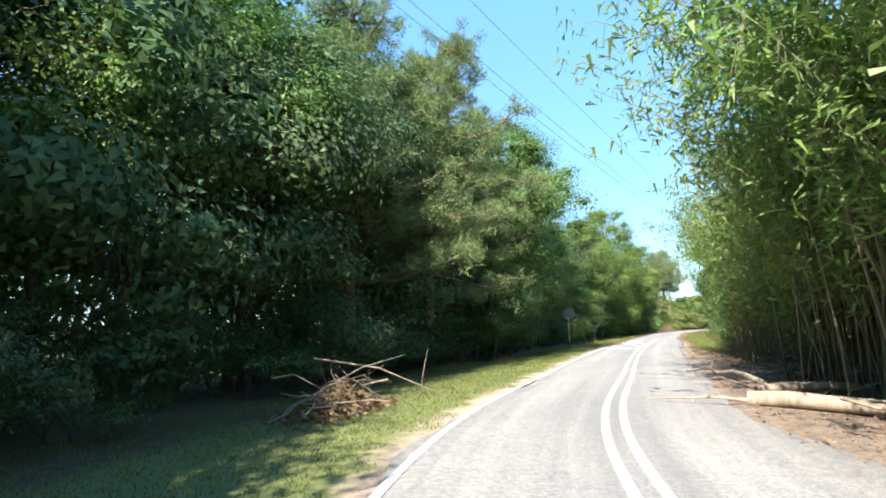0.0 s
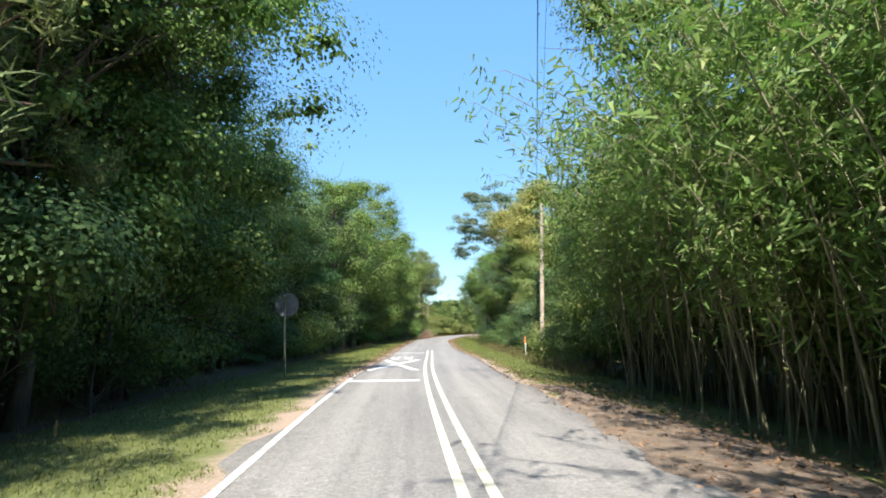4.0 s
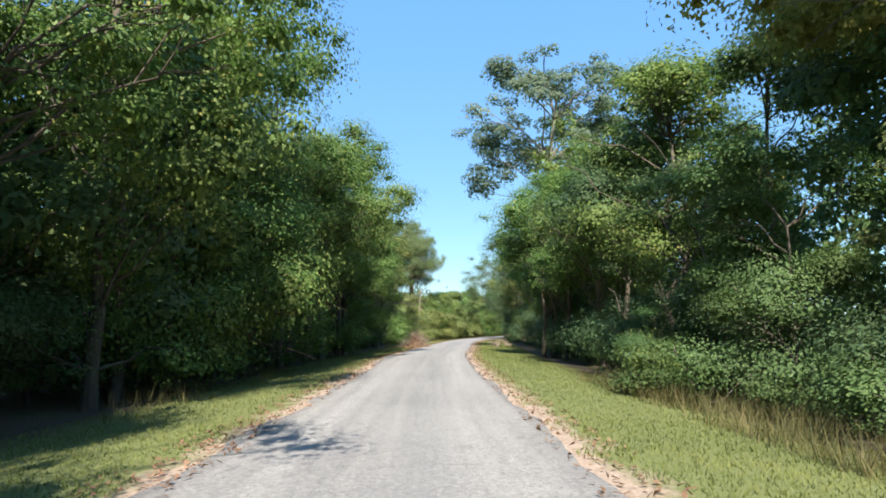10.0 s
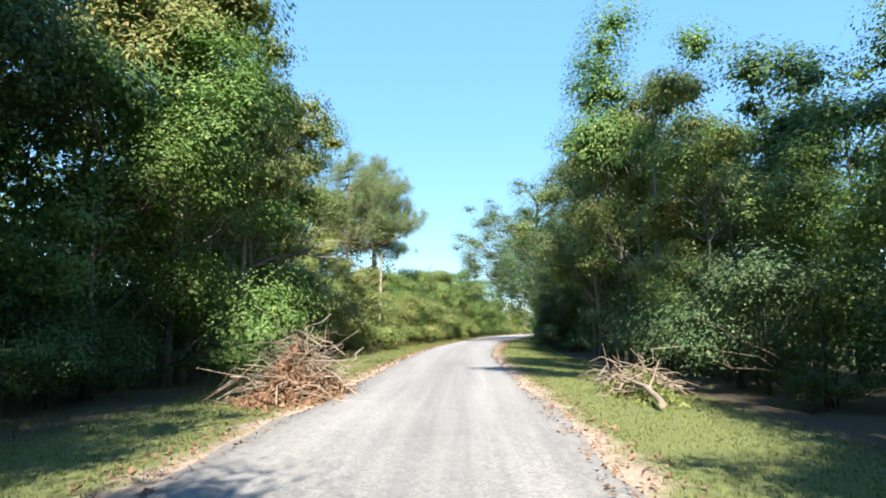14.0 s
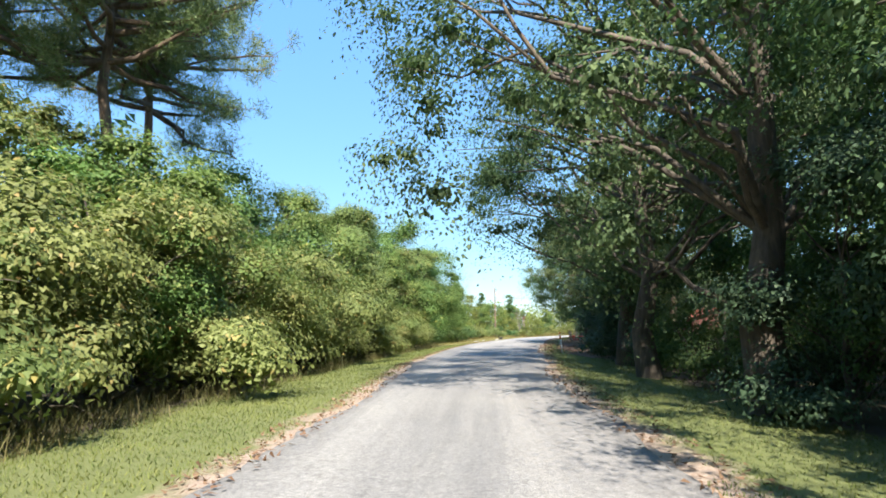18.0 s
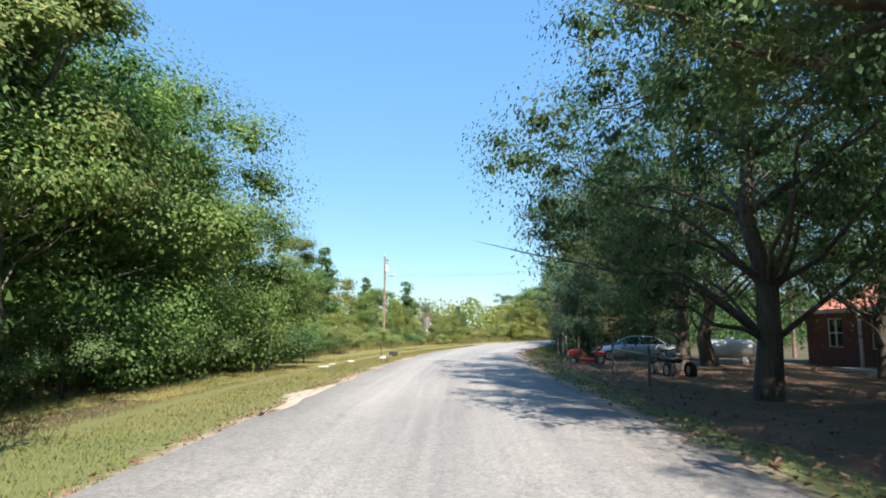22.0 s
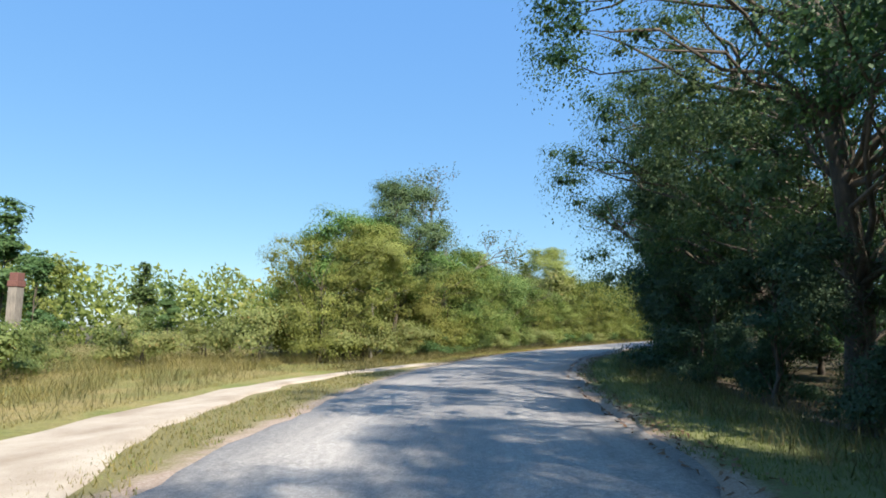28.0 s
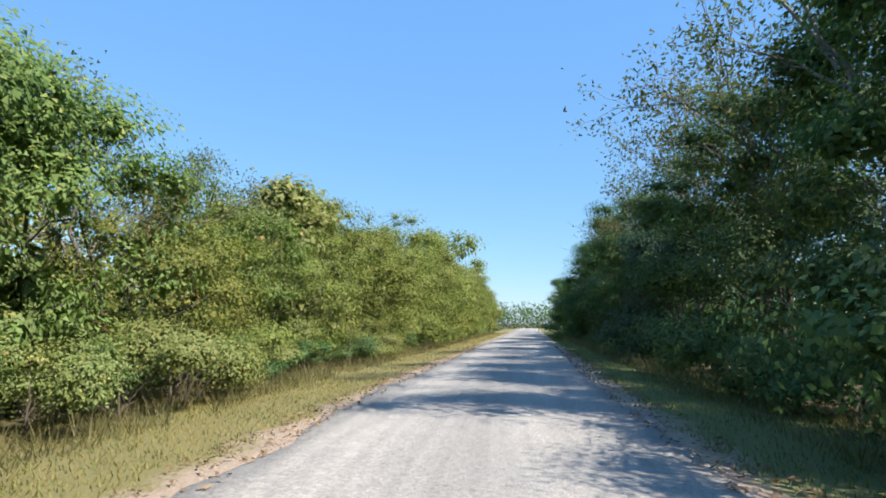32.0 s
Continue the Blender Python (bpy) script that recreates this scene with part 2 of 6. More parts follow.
gt = ramp(n, [(0.34, (.64, .635, .63)), (0.5, (1.0, 1.0, 1.0)), (0.66, (1.36, 1.35, 1.33))])
l.new(grit.outputs[0], gt.inputs[0])
col = mixed(n, l, 1.0, col, gt.outputs[0], "MULTIPLY")
sk = ramp(n, [(0.3, (.84, .84, .85)), (0.5, (1.0, 1.0, 1.0)), (0.68, (1.15, 1.14, 1.13))])
l.new(streak.outputs[0], sk.inputs[0])
col = mixed(n, l, 1.0, col, sk.outputs[0], "MULTIPLY")
att = n.new("ShaderNodeAttribute")
att.attribute_name = "offset"
tr = ramp(n, [(0.0, (.80, .79, .78)), (0.2, (1.10, 1.09, 1.07)), (0.33, (.95, .945, .94)), (0.5, (.90, .90, .90)), (0.58, (.93, .93, .93)), (0.67, (1.10, 1.09, 1.07)), (0.8, (1.0, .99, .98)), (1.0, (.84, .82, .80))])
l.new(att.outputs["Fac"], tr.inputs[0])
col = mixed(n, l, 1.0, col, tr.outputs[0], "MULTIPLY")
sep = n.new("ShaderNodeSeparateXYZ")
l.new(pos, sep.inputs[0])
older = n.new("ShaderNodeMapRange")
older.inputs["From Min"].default_value = 70.0
older.inputs["From Max"].default_value = 125.0
l.new(sep.outputs[0], older.inputs["Value"])
col = mixed(n, l, older.outputs[0], col, mixed(n, l, 1.0, col, (1.32, 1.28, 1.24), "MULTIPLY"))
vo = n.new("ShaderNodeTexVoronoi")
vo.feature = "DISTANCE_TO_EDGE"
vo.inputs["Scale"].default_value = 0.55
wob = tex(n, l, 1.7, 5, 0.6, pos)
wv = n.new("ShaderNodeVectorMath")
wv.operation = "ADD"
l.new(pos, wv.inputs[0])
l.new(wob.outputs["Color"], wv.inputs[1])
l.new(wv.outputs[0], vo.inputs["Vector"])
cr = ramp(n, [(0.0, (.45, .44, .43)), (0.012, (1, 1, 1))])
l.new(vo.outputs["Distance"], cr.inputs[0])
col = mixed(n, l, 0.35, col, cr.outputs[0], "MULTIPLY")
l.new(col, b.inputs["Base Color"])
bumped(n, l, b, grit.outputs[0], 0.5, 0.012)


def paint_material(name, colour, worn):
    m, n, l, b = material(name, 0.6)
    pos = world_coords(n)
    w = tex(n, l, 3.0, 8, 0.7, pos)
    f = tex(n, l, 40, 4, 0.7, pos)
    add = n.new("ShaderNodeMath")
    add.operation = "ADD"
    l.new(w.outputs[0], add.inputs[0])
    l.new(f.outputs[0], add.inputs[1])
    r = ramp(n, [(0.42, (.24, .235, .22)), (0.55, colour)])
    half = n.new("ShaderNodeMath")
    half.operation = "MULTIPLY"
    half.inputs[1].default_value = worn
    l.new(add.outputs[0], half.inputs[0])
    l.new(half.outputs[0], r.inputs[0])
    l.new(r.outputs[0], b.inputs["Base Color"])
    return m


PAINT_WHITE = paint_material("road_paint_white", (0.629, 0.62, 0.595), 0.62)
PAINT_WORN = paint_material("road_paint_white_worn", (0.595, 0.586, 0.561), 0.52)
PAINT_YELLOW = paint_material("road_paint_faded_yellow", (0.615, 0.575, 0.42), 0.58)

# verges: sand and litter at the asphalt's edge, then grass, then forest floor
VERGE, n, l, b = material("verge_soil_and_grass", 0.95)
pos = world_coords(n)
att = n.new("ShaderNodeAttribute")
att.attribute_name = "offset"
dry = n.new("ShaderNodeAttribute")
dry.attribute_name = "dryness"
edge = tex(n, l, 1.0, 8, 0.72, pos)
fine = tex(n, l, 28, 5, 0.7, pos)
sum_ = n.new("ShaderNodeMath")
sum_.operation = "MULTIPLY_ADD"
l.new(edge.outputs[0], sum_.inputs[0])
sum_.inputs[1].default_value = 1.9
l.new(att.outputs["Fac"], sum_.inputs[2])
zone = n.new("ShaderNodeMapRange")
zone.inputs["From Min"].default_value = 3.66
zone.inputs["From Max"].default_value = 4.1
l.new(sum_.outputs[0], zone.inputs["Value"])
zone2 = n.new("ShaderNodeMapRange")
zone2.inputs["From Min"].default_value = 7.2
zone2.inputs["From Max"].default_value = 8.0
l.new(sum_.outputs[0], zone2.inputs["Value"])
sr = ramp(n, [(0.2, (0.187, 0.117, 0.078)), (0.5, (0.359, 0.265, 0.195)), (0.75, (0.53, 0.452, 0.367))])
l.new(fine.outputs[0], sr.inputs[0])
g1 = ramp(n, [(0.2, (0.078, 0.101, 0.0265)), (0.55, (0.144, 0.164, 0.0484)), (0.8, (0.234, 0.226, 0.0936))])
l.new(fine.outputs[0], g1.inputs[0])
g2 = ramp(n, [(0.2, (0.125, 0.101, 0.0351)), (0.55, (0.218, 0.179, 0.0663)), (0.8, (0.312, 0.257, 0.117))])
l.new(fine.outputs[0], g2.inputs[0])
fl = ramp(n, [(0.2, (.035, .028, .018)), (0.6, (.085, .062, .04)), (0.85, (.17, .12, .08))])
l.new(fine.outputs[0], fl.inputs[0])
gg = mixed(n, l, dry.outputs["Fac"], g1.outputs[0], g2.outputs[0])
c1 = mixed(n, l, zone.outputs[0], sr.outputs[0], gg)
c2 = mixed(n, l, zone2.outputs[0], c1, fl.outputs[0])
l.new(c2, b.inputs["Base Color"])
bumped(n, l, b, fine.outputs[0], 0.7, 0.04)

FLOOR, n, l, b = material("forest_floor_litter", 0.95)
pos = world_coords(n)
a1 = tex(n, l, 0.25, 6, 0.6, pos)
a2 = tex(n, l, 18, 6, 0.75, pos)
r1 = ramp(n, [(0.25, (.04, .03, .018)), (0.6, (.11, .08, .045)), (0.85, (.20, .15, .09))])
r2 = ramp(n, [(0.4, (1, 1, 1)), (0.65, (.75, .95, .5))])
l.new(a2.outputs[0], r1.inputs[0])
l.new(a1.outputs[0], r2.inputs[0])
l.new(mixed(n, l, 1.0, r1.outputs[0], r2.outputs[0], "MULTIPLY"), b.inputs["Base Color"])
bumped(n, l, b, a2.outputs[0], 0.7, 0.05)

SAND, n, l, b = material("pale_sand", 0.95)
pos = world_coords(n)
a1 = tex(n, l, 0.8, 6, 0.65, pos)
a2 = tex(n, l, 45, 4, 0.7, pos)
r1 = ramp(n, [(0.25, (0.288, 0.224, 0.16)), (0.5, (0.44, 0.368, 0.288)), (0.8, (0.56, 0.496, 0.408))])
l.new(a1.outputs[0], r1.inputs[0])
r2 = ramp(n, [(0.3, (.78, .76, .72)), (0.7, (1.08, 1.06, 1.02))])
l.new(a2.outputs[0], r2.inputs[0])
l.new(mixed(n, l, 1.0, r1.outputs[0], r2.outputs[0], "MULTIPLY"), b.inputs["Base Color"])
bumped(n, l, b, a2.outputs[0], 0.6, 0.02)


def grass_material(name, dark, mid, light):
    m, n, l, b = material(name, 0.7)
    geo = n.new("ShaderNodeNewGeometry")
    r = ramp(n, [(0.0, dark), (0.55, mid), (1.0, light)])
    l.new(geo.outputs["Random Per Island"], r.inputs[0])
    t = tex(n, l, 0.5, 3, 0.6, geo.outputs["Position"])
    rr = ramp(n, [(0.3, (.7, .75, .7)), (0.7, (1.25, 1.15, 1.0))])
    l.new(t.outputs[0], rr.inputs[0])
    c = mixed(n, l, 1.0, r.outputs[0], rr.outputs[0], "MULTIPLY")
    l.new(c, b.inputs["Base Color"])
    tr = n.new("ShaderNodeBsdfTranslucent")
    l.new(c, tr.inputs["Color"])
    s = n.new("ShaderNodeMixShader")
    s.inputs[0].default_value = 0.48
    l.new(b.outputs[0], s.inputs[1])
    l.new(tr.outputs[0], s.inputs[2])
    l.new(s.outputs[0], n["Material Output"].inputs[0])
    return m


GRASS = grass_material("grass_green", (0.125, 0.165, 0.04), (0.175, 0.212, 0.057), (0.26, 0.275, 0.10))
GRASS_DRY = grass_material("grass_straw", (0.19, 0.172, 0.052), (0.255, 0.222, 0.072), (0.34, 0.285, 0.118))
WEED = grass_material("tall_weed", (0.078, 0.0858, 0.0273), (0.156, 0.148, 0.0546), (0.281, 0.234, 0.117))


def plain(name, colour, rough=0.5, metal=0.0, vary=0.25, scale=6, bump=0.0):
    m, n, l, b = material(name, rough, metal)
    c = n.new("ShaderNodeTexCoord")
    t = tex(n, l, scale, 6, 0.65, c.outputs["Object"])
    lo = tuple(v * (1 - vary) for v in colour)
    hi = tuple(min(1, v * (1 + vary)) for v in colour)
    r = ramp(n, [(0.3, lo), (0.7, hi)])
    l.new(t.outputs[0], r.inputs[0])
    l.new(r.outputs[0], b.inputs["Base Color"])
    if bump:
        bumped(n, l, b, t.outputs[0], bump, 0.01)
    return m


GALV = plain("galvanised_steel", (.42, .43, .44), 0.45, 0.85)
SIGN_BACK = plain("aluminium_sign_back", (.15, .155, .165), 0.65, 0.3)
WIRE = plain("black_cable", (.03, .03, .03), 0.6)
ORANGE = plain("marker_orange", (.75, .16, .04), 0.55)
WHITE = plain("white_plastic", (.78, .78, .76), 0.5)
WHITE_TANK = plain("white_tank_paint", (.80, .80, .78), 0.4, 0, 0.1)
BRICK = plain("red_brick", (.16, .07, .055), 0.85, 0, 0.3, 14)
ROOF_RED = plain("pinkish_red_roof", (.52, .20, .15), 0.7, 0, 0.2, 3)
TRIM = plain("white_trim_paint", (.75, .74, .71), 0.6, 0, 0.1)
CAR_SILVER = plain("car_paint_silver", (.50, .52, .54), 0.28, 0.55, 0.08)
CAR_GREY = plain("car_paint_grey_blue", (.30, .33, .37), 0.28, 0.5, 0.08)
CAR_DARK = plain("car_paint_dark", (.03, .03, .04), 0.3, 0.2, 0.2)
RUBBER = plain("tyre_rubber", (.02, .02, .02), 0.85)
RIM = plain("wheel_rim", (.50, .50, .50), 0.35, 0.9)
MOWER_RED = plain("mower_red", (.55, .045, .03), 0.45)
BLACK = plain("black_plastic", (.02, .02, .022), 0.5)
CHROME = plain("bright_metal", (.6, .6, .6), 0.25, 1.0)
CONCRETE = plain("grey_concrete", (.42, .40, .37), 0.9, 0, 0.25, 9, 0.4)
LAMP_GLASS = plain("lamp_lens", (.75, .76, .78), 0.25)
RED_LENS = plain("red_lens", (.45, .02, .02), 0.3)
GLASS, n, l, b = material("car_glass", 0.05)
b.inputs["Base Color"].default_value = (.02, .025, .03, 1)
b.inputs["Specular IOR Level"].default_value = 0.8


# ---------------------------------------------------------------- mesh helpers
def mesh_from(name, verts, faces, mats, smooth=False):
    me = bpy.data.meshes.new(name)
    me.from_pydata([tuple(v) for v in verts], [], [tuple(f) for f in faces])
    for m in (mats if isinstance(mats, (list, tuple)) else [mats]):
        me.materials.append(m)
    if smooth:
        me.polygons.foreach_set("use_smooth", [True] * len(me.polygons))
    me.update()
    return me


def mesh_quick(name, verts, faces, mat):
    """A mesh from numpy arrays; all faces have the same number of corners."""
    me = bpy.data.meshes.new(name)
    k = faces.shape[1]
    me.vertices.add(len(verts))
    me.vertices.foreach_set("co", np.asarray(verts, np.float32).ravel())
    me.loops.add(faces.size)
    me.loops.foreach_set("vertex_index", np.asarray(faces, np.int32).ravel())
    me.polygons.add(len(faces))
    me.polygons.foreach_set("loop_start", np.arange(0, faces.size, k, dtype=np.int32))
    me.polygons.foreach_set("loop_total", np.full(len(faces), k, np.int32))
    me.materials.append(mat)
    me.update(calc_edges=True)
    return me


def part(name, bm_or_mesh, mat=None, parent=None, label="", smooth=False):
    """Links a bmesh or mesh as one object under a thing or a part."""
    if isinstance(bm_or_mesh, bmesh.types.BMesh):
        me = bpy.data.meshes.new(name)
        bm_or_mesh.to_mesh(me)
        bm_or_mesh.free()
    else:
        me = bm_or_mesh
    if mat is not None and not me.materials:
        me.materials.append(mat)
    if smooth:
        me.polygons.foreach_set("use_smooth", [True] * len(me.polygons))
    ob = new(name, me)
    if parent is not None:
        ob.parent = parent
    if label:
        ob["label"] = label
    return ob


def thing(name, place=(0, 0, 0), yaw=0.0, label="", category="", group="", kind=""):
    ob = new(name)
    ob.matrix_basis = pose(*place, 0, 0, yaw)
    return tagged(ob, label, category, group, kind)


def box_bm(sx, sy, sz, at=(0, 0, 0), bevel=0.0):
    bm = bmesh.new()
    bmesh.ops.create_cube(bm, size=1)
    bmesh.ops.scale(bm, vec=(sx, sy, sz), verts=bm.verts)
    if bevel:
        bmesh.ops.bevel(bm, geom=list(bm.edges), offset=bevel, segments=2, profile=0.5, affect="EDGES")
    bmesh.ops.translate(bm, vec=at, verts=bm.verts)
    return bm


def tube_arrays(points, radii, sides=6):
    """Rings round a polyline."""
    p = np.asarray(points, float)
    r = np.broadcast_to(np.asarray(radii, float), (len(p),))
    t = np.gradient(p, axis=0)
    t /= np.linalg.norm(t, axis=1)[:, None] + 1e-9
    ref = np.array([0.31, 0.17, 0.93]) if abs(t[0, 2]) < 0.9 else np.array([1.0, 0.1, 0.05])
    u = np.cross(t, ref)
    u /= np.linalg.norm(u, axis=1)[:, None] + 1e-9
    w = np.cross(t, u)
    a = np.linspace(0, 2 * np.pi, sides, endpoint=False)
    ring = p[:, None, :] + r[:, None, None] * (np.cos(a)[None, :, None] * u[:, None, :] + np.sin(a)[None, :, None] * w[:, None, :])
    v = ring.reshape(-1, 3)
    f = []
    for i in range(len(p) - 1):
        for k in range(sides):
            k2 = (k + 1) % sides
            f.append((i * sides + k, i * sides + k2, (i + 1) * sides + k2, (i + 1) * sides + k))
    return v, np.array(f)


def tubes_mesh(name, list_of, mat, sides=6, smooth=True):
    """One mesh of many tapering limbs."""
    vs, fs, k = [], [], 0
    for pts, rad, *n in list_of:
        v, f = tube_arrays(pts, rad, n[0] if n else sides)
        vs.append(v)
        fs.append(f + k)
        k += len(v)
    me = mesh_quick(name, np.vstack(vs), np.vstack(fs), mat)
    if smooth:
        me.polygons.foreach_set("use_smooth", [True] * len(me.polygons))
    return me


def bend(a, b, rng, sag=0.0, wob=0.12, n=5):
    """A crooked way from a to b."""
    a, b = np.asarray(a, float), np.asarray(b, float)
    t = np.linspace(0, 1, n)[:, None]
    d = np.linalg.norm(b - a)
    p = a + (b - a) * t
    p[1:-1] += rng.normal(0, wob * d / n, (n - 2, 3))
    p[:, 2] += sag * d * np.sin(np.pi * t[:, 0])
    return p


def leaves_mesh(name, centres, facing, length, width, mat, rng, spread=0.6, droop=0.0, kite=False):
    """Many separate leaves: pointed blades, or kites folded a little along their rib."""
    n = len(centres)
    f = facing + rng.normal(0, spread, (n, 3))
    f /= np.linalg.norm(f, axis=1)[:, None] + 1e-9
    a = rng.normal(0, 1, (n, 3))
    a[:, 2] -= droop
    a -= (a * f).sum(1)[:, None] * f
    a /= np.linalg.norm(a, axis=1)[:, None] + 1e-9
    b_ = np.cross(f, a)
    L = (length * rng.uniform(0.7, 1.3, n))[:, None]
    W = (width * rng.uniform(0.7, 1.3, n))[:, None]
    if not kite:
        v = np.empty((n, 3, 3))
        v[:, 0] = centres - a * L * 0.4 + b_ * W * 0.5
        v[:, 1] = centres - a * L * 0.4 - b_ * W * 0.5 + f * W * 0.1
        v[:, 2] = centres + a * L * 0.6
        return mesh_quick(name, v.reshape(-1, 3), np.arange(3 * n).reshape(n, 3), mat)
    v = np.empty((n, 4, 3))
    v[:, 0] = centres - a * L * 0.5
    v[:, 1] = centres + b_ * W * 0.5 - a * L * 0.08 + f * W * 0.18
    v[:, 2] = centres + a * L * 0.5
    v[:, 3] = centres - b_ * W * 0.5 - a * L * 0.08 + f * W * 0.18
    return mesh_quick(name, v.reshape(-1, 3), np.arange(4 * n).reshape(n, 4), mat)


# ---------------------------------------------------------------- plants
def broadleaf(name, seed, h, r, base, leaf_count, leaf, mat, bark, clumps=46, clump_r=1.05, lean=0.0, flat=1.0,
              weep=0.0, trunk_r=None, kite=False, label="", category="tree", thin=0.0, limbs=None, stems=1, conic=False, fill=1.0):
    """A tree: tapered trunk with limbs, and a crown of lumps of small leaves with gaps between them."""
    rng = np.random.default_rng(seed)
    if leaf < 0.2:
        leaf, leaf_count = leaf * 0.84, int(leaf_count * 1.3)
    leaf_count = int(leaf_count * 1.35)
    t = thing(name, label=label, category=category)
    ch = h - base
    cen = np.array([lean, 0, base + ch * 0.52])
    # lobes round the crown, each a dome of leaf clumps with dark creases between
    lobes = []
    while len(lobes) < max(8, clumps // 4):
        d = rng.normal(0, 1, 3)
        d /= np.linalg.norm(d)
        k = rng.uniform(0.35, 0.86) ** 0.6
        d[2] = min(d[2], 0.74)
        taper = 1.0 - 0.35 * max(d[2], 0) * k
        c = cen + d * k * np.array([r * taper, r * taper * flat, ch * 0.5]) * 0.92
        if base < 0.7:
            u = rng.uniform(0.06, 0.84)
            w = r * math.sqrt(max(0.05, 1 - ((u - 0.36) / 0.62) ** 2)) * rng.uniform(0.4, 0.86)
            if conic:
                u = rng.uniform(0.03, 0.95)
                w = r * (1.02 - u) * rng.uniform(0.5, 0.85)
            c = np.array([lean + d[0] * w / math.hypot(d[0], d[1]), d[1] * w / math.hypot(d[0], d[1]) * flat, h * u])
        c[:2] *= 1 + 0.22 * math.sin(3 * math.atan2(d[1], d[0]) + seed)
        if c[2] > max(0.4, base * 0.6):
            lobes.append((c, r * rng.uniform(0.2, 0.4)))
    pts = []
    while len(pts) < clumps:
        c, size = lobes[int(rng.integers(0, len(lobes)))]
        way = (c - cen) / (np.linalg.norm(c - cen) + 1e-6)
        d = rng.normal(0, 1, 3) + way * 0.9 + np.array([0, 0, 0.5])
        d /= np.linalg.norm(d)
        p = c + d * size * rng.uniform(0.7, 1.05) * np.array([1.1, 1.1, 0.85])
        if p[2] > max(0.5, base * 0.55):
            pts.append(p)
    pts = np.array(pts)
    rad = clump_r * (0.8 if base >= 0.7 else 1.0) * rng.uniform(0.6, 1.4, clumps)
    limbs_ = []
    tr = trunk_r or 0.011 * h + 0.03
    for k in range(stems):
        foot = np.array([0, 0, -0.5]) + (rng.normal(0, 0.4, 3) * (1, 1, 0) if k else 0)
        top = cen + np.array([0, 0, ch * (0.28 if base >= 0.7 else 0.08)]) + (rng.normal(0, r * 0.35, 3) if k else 0)
        tp = bend(foot, top, rng, 0, 0.10, 8)
        limbs_.append((tp, np.linspace(tr, tr * 0.22, 8) * np.r_[1.35, 1.1, np.ones(6)], 7))
    main = limbs_[0][0]
    order = np.argsort(pts[:, 2])
    for i in order[::max(1, clumps // (limbs or 24))]:
        zz = np.clip(pts[i, 2] - rng.uniform(0.8, 2.2) - 0.25 * np.linalg.norm(pts[i, :2] - cen[:2]), base * 0.45, h)
        j = int(np.argmin(np.abs(main[:, 2] - zz)))
        q = bend(main[j], pts[i], rng, 0.06, 0.22, 6)
        limbs_.append((q, np.linspace(tr * 0.26, 0.010, 6), 4))
        for _ in range(1):
            e = pts[i] + rng.normal(0, rad[i] * 0.7, 3)
            limbs_.append((bend(q[3], e, rng, 0, 0.2, 4), np.linspace(tr * 0.14 + 0.005, 0.006, 4), 3))
    part("trunk", tubes_mesh(name + "_trunk", limbs_, bark), None, t)
    idx = rng.choice(clumps, leaf_count, p=(rad ** 2) / (rad ** 2).sum())
    d = rng.normal(0, 1, (leaf_count, 3))
    d /= np.linalg.norm(d, axis=1)[:, None]
    d[:, 2] = np.where((d[:, 2] < -0.15) & (rng.random(leaf_count) < 0.65), -d[:, 2], d[:, 2])
    k = rng.uniform(0.45, 1.0, leaf_count) ** 0.5
    # the last part of the leaves are broad sprays inside the lumps, which close the crown
    inner = int(leaf_count * 0.42 * fill)
    size_ = np.full(leaf_count, float(leaf))
    if inner:
        k[-inner:] = rng.uniform(0.0, 0.62, inner)
        size_[-inner:] = min(leaf * 1.6, 0.2) if leaf < 0.2 else leaf * 1.3
    off = d * (k * rad[idx])[:, None] * np.array([1.15, 1.15, 0.75])
    c = pts[idx] + off
    if weep:
        hang = rng.uniform(0, weep, leaf_count) * (rng.random(leaf_count) < 0.5) * (size_ <= leaf)
        c[:, 2] -= hang
    c[:, 2] = np.maximum(c[:, 2], 0.15 + 0.3 * rng.random(leaf_count))
    if thin:
        keep = rng.random(leaf_count) > thin
        c, d, size_ = c[keep], d[keep], size_[keep]
    out = c - cen
    out /= np.linalg.norm(out, axis=1)[:, None] + 1e-6
    face = d * 0.8 + out * 0.55 + np.array([0, 0, 0.5])
    part("crown", leaves_mesh(name + "_crown", c, face, size_, size_ * 0.66, mat, rng, 0.32, 0.6 + weep, kite), None, t)
    return t


